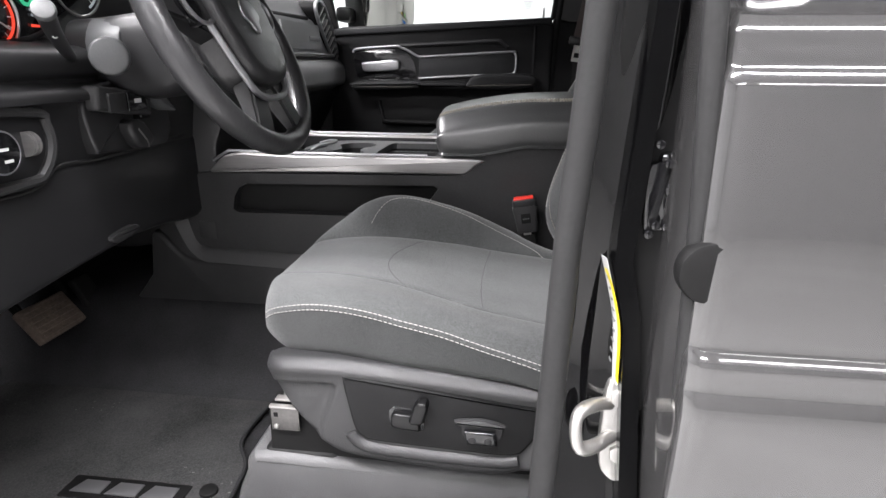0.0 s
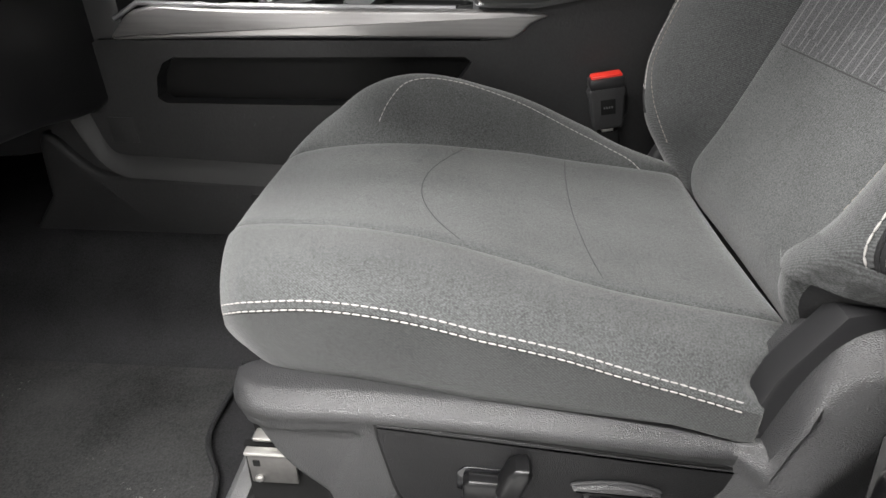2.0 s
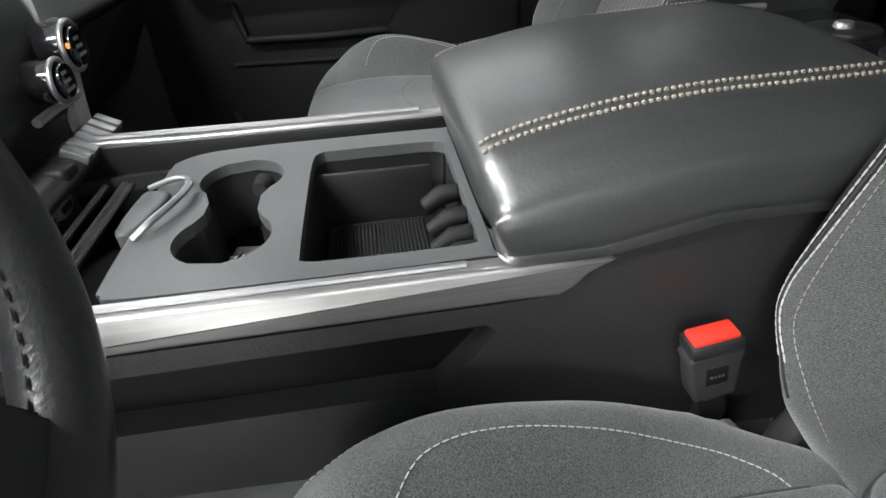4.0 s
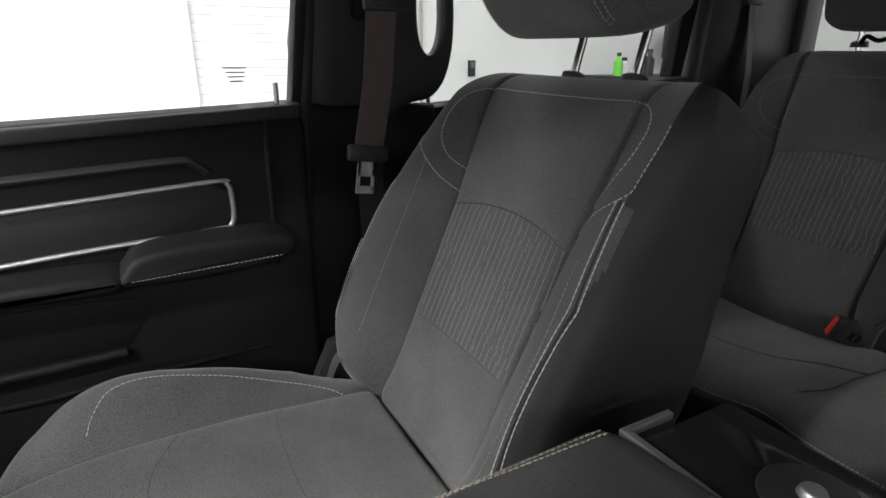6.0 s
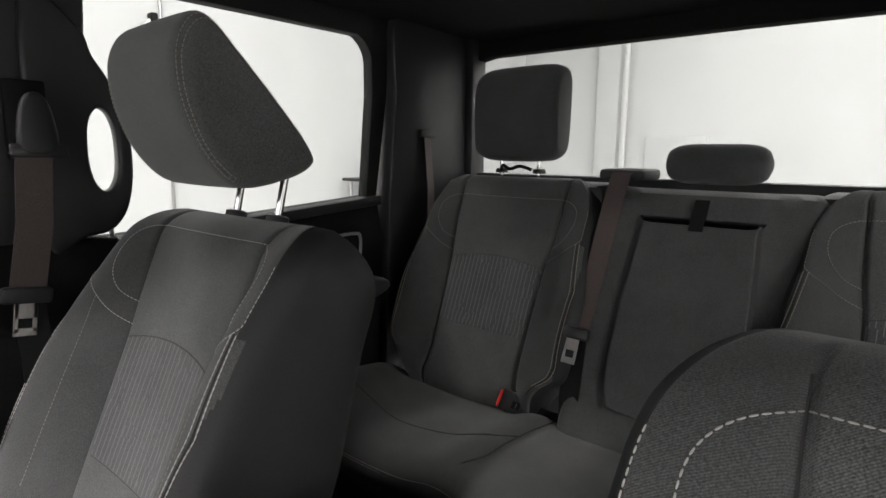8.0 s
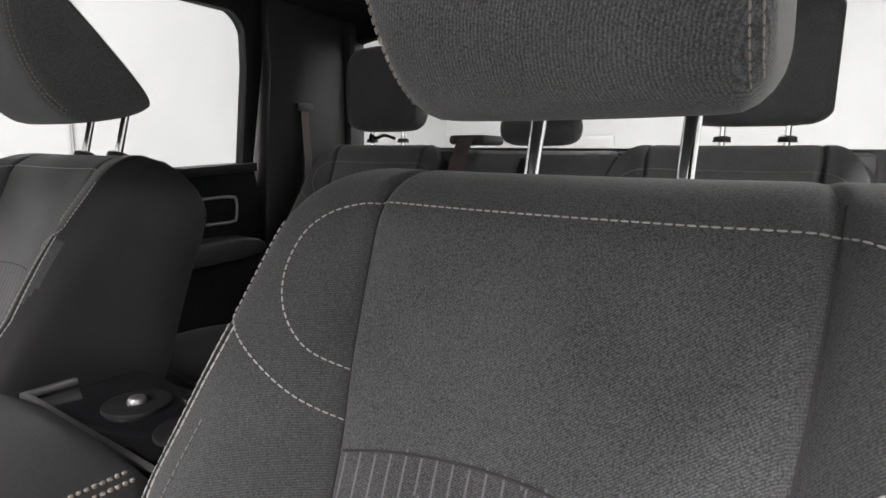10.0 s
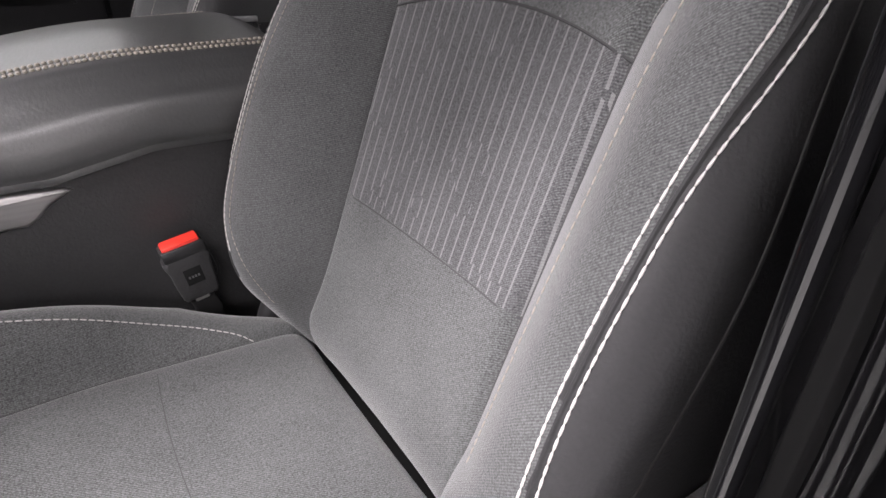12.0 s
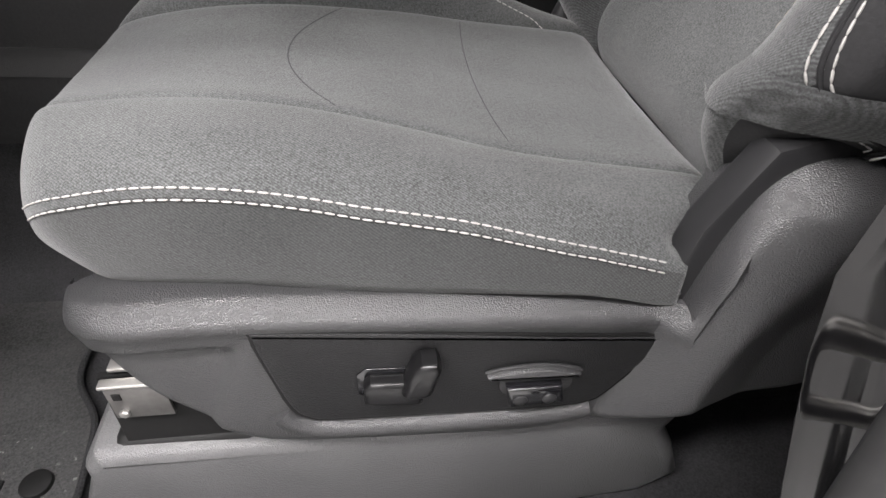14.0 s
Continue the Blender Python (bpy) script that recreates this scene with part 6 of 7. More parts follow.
def passenger_dash(root):
    prof = [(-1.35, 0.5), (-1.35, 1.0), (-1.15, 1.05), (-0.95, 1.05), (-0.87, 1.03), (-0.83, 0.99), (-0.805, 0.945), (-0.79, 0.93), (-0.782, 0.88), (-0.778, 0.84), (-0.772, 0.815), (-0.755, 0.8), (-0.744, 0.782), (-0.742, 0.745), (-0.752, 0.722), (-0.8, 0.7), (-0.87, 0.6), (-0.95, 0.5)]
    part("dash_body", extrude(outline(prof, 3), "y", 0.722, 1.335, 0.006), DASHPAD, root, "soft grey dash body with rounded ledge")
    # Black rod in place of the groove's shade.
    part("dark_groove", tube([(-0.8, 0.74, 0.936), (-0.798, 1.03, 0.94)], 0.008, 8), BLACKRUBBER, root, "black rod drawn as the shaded groove under the pad")
    part("trim_band", extrude([(-0.79, 0.842), (-0.794, 0.922), (-0.778, 0.922), (-0.77, 0.842)], "y", 0.76, 1.1, 0.004), DASHPAD, root, "padded grey band")
    part("band_bead", tube([(-0.766, 0.74, 0.826), (-0.764, 1.0, 0.827), (-0.764, 1.2, 0.826)], 0.0042, 8), SILVER, root, "bright line under the band")
    # Second black rod drawn as the shade below the bright bead.
    part("bead_shadow", tube([(-0.765, 0.74, 0.816), (-0.763, 1.2, 0.816)], 0.004, 8), BLACKRUBBER, root)
    for i in range(6):
        part("badge_bar", moved(rbox(-0.002, 0.002, -0.0085, 0.0085, -0.012, 0.012, 0.001), Matrix.Translation((-0.774, 0.99 + i * 0.019, 0.872)) @ Matrix.Rotation(radians(6), 4, "Y")), SILVER, root, "plain badge bars")
    ov = outline([(1.075, 1.0), (1.05, 0.985), (1.06, 0.95), (1.15, 0.86), (1.245, 0.785), (1.285, 0.772), (1.295, 0.792), (1.245, 0.875), (1.16, 0.97), (1.11, 1.0)])
    vent = part("corner_vent", extrude(ov, "x", -0.87, -0.772, 0.004), BLACKRUBBER, root, "black corner air vent")
    part("vent_ring", tube([(-0.77, p[0], p[1]) for p in ov], 0.0062, 8, closed=True), SILVER, vent, "satin silver vent ring")
    for i in range(9):
        t = i / 8
        y, z = 1.095 + 0.155 * t, 0.965 - 0.15 * t
        part("vent_slat", moved(rbox(-0.012, 0.008, -0.034, 0.034, -0.0025, 0.0025, 0.001), Matrix.Translation((-0.772, y, z)) @ Matrix.Rotation(radians(32), 4, "X")), SATIN, vent)
    part("glove_box", extrude([(-0.782, 0.70), (-0.768, 0.702), (-0.868, 0.53), (-0.88, 0.535)], "y", 0.79, 1.28, 0.004), SMOOTH, root, "black glove box lid")
    part("glove_seam", tube([(-0.775, 0.786, 0.69), (-0.872, 0.786, 0.53)], 0.003, 6), BLACKRUBBER, root)
    part("side_strip", extrude(outline([(0.70, 0.57), (0.712, 0.70), (0.70, 0.735), (0.76, 0.742), (0.79, 0.72), (0.775, 0.69), (0.758, 0.64), (0.735, 0.57)], 3), "x", -0.79, -0.738, 0.008, 3), DASHPAD, root, "grey strip beside the centre stack")
    for k in range(2):
        part("hinge_mark", tube([(-0.776, 0.80 + 0.01 * k, 0.62 - 0.02 * k), (-0.79, 0.812 + 0.01 * k, 0.65 - 0.02 * k)], 0.0018, 6), SILVER, root)


def centre_stack(root):
    part("dash_middle", extrude(outline([(-1.35, 0.5), (-1.35, 1.0), (-1.0, 1.03), (-0.86, 1.0), (-0.8, 0.88), (-0.755, 0.78), (-0.737, 0.7), (-0.735, 0.66), (-0.75, 0.62), (-0.755, 0.54), (-0.81, 0.48), (-0.87, 0.42), (-0.95, 0.38), (-1.1, 0.38)], 3), "y", 0.26, 0.722, 0.01), SMOOTH, root, "black centre stack")
    for y, z, r in ((0.695, 0.716, 0.03), (0.632, 0.69, 0.025)):
        k = part("control_knob", disc(-0.72, y, z, r, 0.036, "x", 40, 0.003), GLOSSBLACK, root, "black rotary knob")
        part("knob_ring", tube(ring(-0.703, y, z, r), 0.0035, 8, closed=True), SILVER, k, "bright knob ring")
        part("knob_face", disc(-0.697, y, z, r * 0.8, 0.006, "x", 40, 0.001), GLOSSBLACK, k, "gloss black knob face")
        for i in range(3):
            part("knob_mark", rbox(-0.6942, -0.6935, y - 0.012, y + 0.01 - 0.004 * i, z - 0.012 + 0.01 * i, z - 0.008 + 0.01 * i, 0), INKGREY, k, "knob marking as plain bars", smooth=False)
    part("knob_light", disc(-0.6955, 0.666, 0.722, 0.0035, 0.002, "x", 12, 0), SCREEN_AMBER, root, "tiny amber indicator")
    part("stack_edge", tube([(-0.725, 0.585, 0.655), (-0.722, 0.694, 0.655), (-0.722, 0.699, 0.66)], 0.006, 8), SILVER, root, "bright stack edge")
    part("key_shelf", extrude(outline([(-0.75, 0.6), (-0.715, 0.612), (-0.69, 0.6), (-0.695, 0.585), (-0.75, 0.57)], 3), "y", 0.47, 0.71, 0.004), SMOOTH, root, "black key shelf")
    for i in range(6):
        part("toggle_key", moved(rbox(-0.017, 0.017, -0.0085, 0.0085, -0.007, 0.007, 0.003), Matrix.Translation((-0.70, 0.70 - i * 0.022, 0.61)) @ Matrix.Rotation(radians(28), 4, "Y")), SILVER, root, "satin toggle key")
    part("key_end", rbox(-0.72, -0.69, 0.53, 0.567, 0.592, 0.616, 0.008, 3), SMOOTH, root)
    part("socket_panel", rbox(-0.76, -0.708, 0.44, 0.57, 0.535, 0.598, 0.006), SMOOTH, root, "black socket panel")
    for y in (0.53, 0.485):
        s = part("socket", extrude(outline([(y - 0.019, 0.562), (y - 0.017, 0.592), (y + 0.017, 0.594), (y + 0.019, 0.564)], 3), "x", -0.715, -0.704, 0.002), SILVER, root, "small bright-rimmed socket")
        for d in (-0.006, 0.006):
            part("socket_slot", rbox(-0.7045, -0.7025, y - 0.012, y + 0.012, 0.576 + d - 0.0035, 0.576 + d + 0.0035, 0), BLACKRUBBER, s, smooth=False)
    for x, r in ((-0.672, 0.0045), (-0.648, 0.006), (-0.64, 0.004)):
        part("bin_lip", tube([(x, 0.335, 0.572), (x, 0.57, 0.572)], r, 8), SMOOTH, root, "black front bin lip")


def driver_dash(root):
    prof = [(-1.35, 0.5), (-1.35, 1.0), (-1.15, 1.05), (-1.0, 1.05), (-0.93, 1.0), (-0.9, 0.9), (-0.895, 0.85), (-0.87, 0.835), (-0.82, 0.828), (-0.79, 0.815), (-0.785, 0.79), (-0.8, 0.777), (-0.795, 0.768), (-0.772, 0.76), (-0.768, 0.745), (-0.785, 0.735), (-0.8, 0.65), (-0.82, 0.6), (-0.86, 0.53), (-0.9, 0.47), (-1.0, 0.45)]
    part("driver_dash", extrude([tuple(p) for p in smooth_loop(prof, 2)], "y", -0.44, 0.262, 0.008), SMOOTH, root, "black driver's dash")
    # gauges
    cl = part("gauge_hood", extrude(outline([(-0.33, 0.83), (-0.34, 0.95), (-0.3, 1.01), (0.1, 1.01), (0.13, 0.95), (0.02, 0.87), (-0.05, 0.835), (-0.2, 0.82)]), "x", -0.9, -0.868, 0.01), SMOOTH, root, "black gauge binnacle")
    part("gauge_lens", extrude(outline([(-0.32, 0.84), (-0.33, 0.95), (-0.29, 1.0), (0.09, 1.0), (0.12, 0.95), (0.01, 0.88), (-0.06, 0.845), (-0.2, 0.832)]), "x", -0.868, -0.864, 0.001), GLOSSBLACK, cl, "dark gauge lens")
    part("lens_rim", tube([(-0.862, p[0], p[1]) for p in smooth_loop([(-0.33, 0.95), (-0.32, 0.85), (-0.2, 0.828), (-0.07, 0.838), (0.0, 0.872)], 5, closed=False)], 0.005, 8), SMOOTH, cl, "black lens rim")
    for y, z, r, m in ((-0.135, 0.868, 0.04, SCREEN_RED), (0.055, 0.94, 0.05, SCREEN_BLUE)):
        part("dial_arc", tube([(-0.8615, y + r * math.cos(a), z + r * math.sin(a)) for a in span(radians(-60), radians(35), 14)], 0.0022, 5), m, cl, "lit dial scale")
        part("dial_rim", tube(ring(-0.862, y, z, r + 0.01), 0.0025, 5, closed=True), SATIN, cl, "grey dial rim")
        part("needle", tube([(-0.8612, y, z), (-0.8612, y + 0.03, z - 0.018)], 0.0016, 5), LABELWHITE, cl)
        for k in range(8):
            a = radians(-50 + 25 * k)
            part("scale_mark", tube([(-0.8613, y + (r - 0.01) * math.cos(a), z + (r - 0.01) * math.sin(a)), (-0.8613, y + (r - 0.003) * math.cos(a), z + (r - 0.003) * math.sin(a))], 0.0008, 4), LABELWHITE, cl)
    for i, (a, b, m) in enumerate(((-0.06, -0.03, SCREEN_BLUE), (-0.058, -0.022, SCREEN_BLUE), (-0.062, -0.045, SCREEN_RED), (-0.04, -0.012, SCREEN_BLUE))):
        z = (0.882, 0.874, 0.858, 0.858)[i]
        part("screen_bar", rbox(-0.862, -0.8612, a, b, z - 0.002, z + 0.002, 0), m, cl, "small lit marking", smooth=False)
    part("lamp_mark", tube(ring(-0.8615, -0.062, 0.9, 0.011, 20), 0.003, 6, closed=True), SCREEN_GREEN, cl, "green telltale ring")
    # lamp switch panel
    po = outline([(-0.42, 0.655), (-0.425, 0.73), (-0.4, 0.748), (-0.19, 0.735), (-0.165, 0.715), (-0.162, 0.68), (-0.185, 0.645), (-0.22, 0.636), (-0.38, 0.64)])
    sp = part("lamp_panel", extrude(po, "x", -0.82, -0.786, 0.006), SMOOTH, root, "black lamp switch panel")
    part("panel_rim", tube([(-0.782, p[0], p[1]) for p in po], 0.008, 8, closed=True), PLASTIC, sp, "raised rim")
    kn = part("lamp_knob", disc(-0.772, -0.272, 0.688, 0.031, 0.028, "x", 36, 0.004), GLOSSBLACK, sp, "black rotary lamp switch")
    part("knob_ring", tube(ring(-0.76, -0.272, 0.688, 0.028), 0.0022, 6, closed=True), SILVER, kn, "bright ring")
    part("knob_mark", rbox(-0.7582, -0.7575, -0.277, -0.262, 0.690, 0.694, 0), LABELWHITE, kn, "white marking as plain bar", smooth=False)
    part("knob_mark", rbox(-0.7582, -0.7575, -0.272, -0.258, 0.674, 0.678, 0), LABELWHITE, kn, "white marking as plain bar", smooth=False)
    part("panel_mark", rbox(-0.7862, -0.785, -0.29, -0.255, 0.722, 0.726, 0), LABELWHITE, sp, "white marking as plain bar", smooth=False)
    for k in range(3):
        part("dimmer_wheel", disc(-0.785, -0.207 + 0.006 * k, 0.69, 0.018, 0.0035, "y", 24, 0.001), SATIN, sp, "ribbed dimmer wheel")
    # parking brake switch pod
    pod = part("brake_pod", extrude(outline([(-0.09, 0.72), (-0.082, 0.75), (-0.03, 0.77), (0.03, 0.765), (0.13, 0.73), (0.125, 0.65), (-0.05, 0.655), (-0.075, 0.662)], 3), "x", -0.84, -0.776, 0.006, 3), SMOOTH, root, "black switch pod")
    part("pod_brow", moved(rbox(-0.02, 0.018, -0.07, 0.07, -0.02, 0.02, 0.006, 3), Matrix.Translation((-0.772, -0.012, 0.738)) @ Matrix.Rotation(radians(-8), 4, "X")), PLASTIC, pod, "square switch housing")
    part("pod_face", moved(rbox(-0.003, 0.003, -0.022, 0.022, -0.016, 0.016, 0.002), Matrix.Translation((-0.752, -0.04, 0.738))), PLASTIC, pod)
    part("brake_switch", rbox(-0.757, -0.748, -0.016, 0.036, 0.722, 0.755, 0.003), GLOSSBLACK, pod, "black switch with white mark")
    part("switch_mark", rbox(-0.7482, -0.747, 0.0, 0.018, 0.735, 0.742, 0), LABELWHITE, pod, "white pictogram as plain bar", smooth=False)
    part("lever_slot", rbox(-0.784, -0.772, 0.03, 0.075, 0.702, 0.716, 0.003), BLACKRUBBER, pod)
    part("slot_light", disc(-0.7715, 0.045, 0.708, 0.002, 0.001, "x", 8, 0), LABELWHITE, pod)
    lev = [(-0.012, 0.7), (0.02, 0.705), (0.045, 0.68), (0.048, 0.662), (0.02, 0.652), (-0.002, 0.668)]
    lv = part("release_lever", extrude(outline(lev, 3), "x", -0.79, -0.752, 0.008, 3), SMOOTH, pod, "black release lever")
    part("lever_edge", tube([(-0.753, 0.005, 0.69), (-0.753, 0.024, 0.668), (-0.755, 0.03, 0.655)], 0.0025, 6), SATIN, lv)
    # knee panel: seam under the pod and panel edge
    part("knee_panel", extrude(outline([(-0.44, 0.62), (-0.2, 0.618), (-0.14, 0.645), (-0.05, 0.642), (0.15, 0.648), (0.3, 0.64), (0.335, 0.56), (0.31, 0.5), (0.23, 0.465), (0.02, 0.485), (-0.44, 0.46)], 3), "x", -0.86, -0.8, 0.012, 3), SMOOTH, root, "black knee panel")
    part("knee_bead", tube([(-0.8, p[0], p[1]) for p in smooth_loop([(-0.3, 0.622), (-0.19, 0.62), (-0.135, 0.647), (-0.05, 0.644), (0.15, 0.65), (0.22, 0.652)], 4, closed=False)], 0.003, 6), PLASTIC, root)
    part("hood_lever", extrude(outline([(-0.06, 0.505), (0.0, 0.512), (0.02, 0.5), (-0.04, 0.488)], 3), "x", -0.83, -0.79, 0.005), PLASTIC, root, "small bonnet release lever")
    # satin cover beside the column
    part("column_cover", extrude(outline([(-0.03, 0.835), (-0.004, 0.872), (0.004, 0.84), (0.05, 0.775), (0.108, 0.718), (0.085, 0.722), (0.04, 0.752), (-0.015, 0.79)], 3), "x", -0.80, -0.738, 0.004), GREYPLASTIC, root, "grey column surround")
    part("stalk_collar", moved(disc(0, 0, 0, 0.031, 0.02, "y", 40, 0.004, 0.029), Matrix.Translation((-0.738, -0.058, 0.812)) @ Matrix.Rotation(radians(33), 4, "Z")), GREYPLASTIC, root, "grey collar round the stalk")


def dashboard():
    root = thing("dashboard", -0.95, 0.47, 0.4, "black and grey dashboard with vents, knobs and gauges", "dashboard")
    passenger_dash(root)
    centre_stack(root)
    driver_dash(root)
    return shift(root, 0.03, 0.027, 0.008)


dashboard()


def steering_wheel():
    root = thing("steering_wheel", -0.51, YD, 0.845, "black leather steering wheel with satin spoke trim", "steering wheel")
    m = Matrix.Translation((-0.515, YD, 0.85)) @ Matrix.Rotation(radians(26), 4, "Y").inverted()
    # local: x towards the driver, y across, z up the wheel's plane
    R = 0.186
    ring = [(0, R * math.cos(a), R * math.sin(a)) for a in span(0, 2 * math.pi * 95 / 96, 96)]
    part("rim", moved(tube(ring, 0.0175, 16, closed=True, up=(1, 0, 0), flat=1.15), m), LEATHER, root, "black leather rim")
    lines = [[(0.004, (R - 0.0178) * math.cos(a), (R - 0.0178) * math.sin(a)) for a in span(radians(a0), radians(a1), 40)] for a0, a1 in ((-60, 60), (120, 240))]
    lines = [[tuple(m @ Vector(p)) for p in ln] for ln in lines]
    stitch_part(lines, SEAM, root, "dark lacing inside the rim", length=0.006, gap=0.004)
    hub = smooth_loop([(-0.088, 0.05), (-0.07, 0.08), (0, 0.09), (0.07, 0.08), (0.088, 0.05), (0.08, -0.03), (0.055, -0.08), (0, -0.095), (-0.055, -0.08), (-0.08, -0.03)], 4)
    hb = part("hub_pad", moved(extrude([tuple(p) for p in hub], "x", -0.03, 0.045, 0.018, 4), m), LEATHER, root, "black airbag pad")
    part("hub_emblem", moved(extrude([tuple(p) for p in smooth_loop([(-0.028, 0.012), (-0.018, 0.034), (0, 0.038), (0.018, 0.034), (0.028, 0.012), (0.015, 0.0), (0.01, -0.012), (0, -0.018), (-0.01, -0.012), (-0.015, 0.0)], 3)], "x", 0.045, 0.05, 0.002), m), SILVER, hb, "plain bright emblem shape")
    for a, w, nm in ((radians(18), 0.03, "spoke"), (radians(162), 0.03, "spoke"), (radians(248), 0.022, "spoke"), (radians(292), 0.022, "spoke")):
        d = Vector((0, math.cos(a), math.sin(a)))
        p = Vector((0, -math.sin(a), math.cos(a)))
        bm = bmesh.new()
        vs = []
        for t, ww, dep in ((0.055, w * 1.3, 0.028), (0.12, w, 0.02), (R - 0.006, w * 1.05, 0.012)):
            vs.append([bm.verts.new(d * t + p * s * ww + Vector((x * dep, 0, 0))) for s, x in ((-1, -0.6), (1, -0.6), (1, 0.8), (-1, 0.8))])
        for A, B in zip(vs, vs[1:]):
            for k in range(4):
                bm.faces.new([A[k], A[(k + 1) % 4], B[(k + 1) % 4], B[k]])
        bm.faces.new(vs[0])
        bm.faces.new(vs[-1][::-1])
        bmesh.ops.bevel(bm, geom=list(bm.edges), offset=0.004, segments=2, affect="EDGES")
        part(nm, moved(bm, m), SMOOTH, root, "black spoke")
    lower = smooth_loop([(0.022, -0.095, 0.01), (0.022, -0.075, -0.07), (0.02, -0.045, -0.108), (0.018, 0.045, -0.108), (0.022, 0.075, -0.07), (0.022, 0.095, 0.01)], 5, closed=False)
    part("spoke_trim", moved(tube(lower, 0.0055, 8), m), SILVER, root, "satin trim round the hub")
    for s in (1, -1):
        pad = smooth_loop([(s * 0.085, 0.05), (s * 0.13, 0.055), (s * 0.14, 0.03), (s * 0.12, 0.005), (s * 0.085, 0.01)], 4)
        kp = part("key_pad", moved(extrude([tuple(p) for p in pad], "x", 0.005, 0.026, 0.005), m), GLOSSBLACK, root, "gloss black key pad")
        part("pad_ring", moved(tube([(0.026, p[0], p[1]) for p in pad], 0.003, 6, closed=True), m), SILVER, kp, "satin key pad ring")
    # column shroud and stalk
    rings = []
    for x, z, hw, hh in ((-0.57, 0.845, 0.045, 0.045), (-0.6, 0.838, 0.05, 0.058), (-0.64, 0.825, 0.052, 0.07), (-0.69, 0.82, 0.052, 0.072), (-0.745, 0.825, 0.05, 0.06), (-0.81, 0.83, 0.05, 0.05)):
        rings.append([(x, YD + 0.055 + hw * abs(math.cos(a)) ** 0.6 * math.copysign(1, math.cos(a)), z + hh * abs(math.sin(a)) ** 0.7 * math.copysign(1, math.sin(a))) for a in span(0, 2 * math.pi * 27 / 28, 28)])
    part("column_shroud", loft(rings), SMOOTH, root, "black column shroud")
    st = part("stalk", tube(smooth_loop([(-0.74, -0.075, 0.818), (-0.72, -0.11, 0.83), (-0.695, -0.155, 0.852), (-0.672, -0.19, 0.872)], 4, closed=False), [0.008 + 0.0045 * i / 12 for i in range(13)], 16), SMOOTH, root, "black multifunction stalk")
    part("stalk_mark", tube([(-0.688, -0.162 - 0.008 * math.sin(a), 0.855 + 0.0125 * math.cos(a)) for a in span(radians(150), radians(210), 6)], 0.0012, 5), LABELWHITE, st)
    d = Vector((0.023, -0.035, 0.02)).normalized()
    part("stalk_end", moved(disc(0, 0, 0, 0.0145, 0.012, "z", 28, 0.003), Matrix.Translation((-0.668, -0.196, 0.8755)) @ d.to_track_quat("Z", "Y").to_matrix().to_4x4()), GREYPLASTIC, st, "grey ribbed stalk end")


steering_wheel()


# ---- floor things ----
def floor_mat():
    root = thing("floor_mat", -0.8, 0.0, 0.08, "dusty charcoal carpet floor mat with bound edge and plain badge", "floor mat")
    out = smooth_loop([(-0.52, -0.19), (-0.525, -0.13), (-0.535, -0.08), (-0.572, -0.02), (-0.575, 0.06), (-0.56, 0.16), (-0.57, 0.27), (-0.66, 0.292), (-0.87, 0.272), (-0.98, 0.275), (-1.085, 0.288), (-1.12, 0.225), (-1.2, 0.18), (-1.24, 0.02), (-1.2, -0.18), (-1.15, -0.3), (-1.0, -0.312), (-0.6, -0.312), (-0.53, -0.28)], 5)
    part("mat_body", extrude([tuple(p) for p in out], "z", 0.076, 0.088, 0.003), MAT_PILE, root, "dusty charcoal pile")
    part("bound_edge", tube([(p[0], p[1], 0.087) for p in out], 0.004, 8, closed=True), CARPET, root, "black bound edge")
    part("badge_plate", rbox(-0.825, -0.6, -0.204, -0.151, 0.086, 0.091, 0.003), BLACKRUBBER, root, "rubber badge plate")
    for i in range(3):
        x = -0.808 + i * 0.066
        part("badge_block", extrude([(x, -0.193), (x + 0.012, -0.163), (x + 0.058, -0.163), (x + 0.058, -0.193)], "z", 0.0905, 0.0935, 0.001), SILVER, root, "plain satin badge block")
    part("grommet", disc(-0.565, -0.16, 0.09, 0.016, 0.008, "z", 24, 0.002), BLACKRUBBER, root, "black fixing grommet")
    # passenger's mat
    root = thing("floor_mat", -0.8, 0.97, 0.08, "charcoal passenger floor mat with plain badge", "floor mat")
    out = smooth_loop([(-0.5, 0.76), (-0.5, 1.2), (-0.6, 1.26), (-1.1, 1.24), (-1.15, 1.1), (-1.15, 0.85), (-1.05, 0.77)], 5)
    part("mat_body", extrude([tuple(p) for p in out], "z", 0.076, 0.088, 0.003), MAT_PILE, root, "charcoal pile")
    for i in range(3):
        y = 0.9 + i * 0.06
        part("badge_block", rbox(-0.6, -0.56, y, y + 0.05, 0.087, 0.092, 0.002), SILVER, root, "plain satin badge block")


floor_mat()


def pedal(x, y, z, w, h, tilt, label, ribs, mat):
    root = thing("pedal", x, y, z, label, "pedal", "pedals")
    m = Matrix.Translation((x, y, z)) @ Matrix.Rotation(tilt, 4, "Y")
    p = part("pad", moved(rbox(-0.01, 0.01, -w / 2, w / 2, -h / 2, h / 2, 0.006, 3), m), mat, root, "worn rubber pad")
    for i in range(ribs):
        zz = -h / 2 + h * (i + 0.8) / (ribs + 0.6)
        part("rib", moved(rbox(0.009, 0.013, -w * 0.42, w * 0.42, zz - 0.003, zz + 0.003, 0.001), m), mat, p)
    part("arm", moved(tube([(-0.01, 0, 0), (-0.06, 0, 0.05), (-0.04, 0, 0.3)], 0.011, 8), m), BLACKRUBBER, root, "black pedal arm")


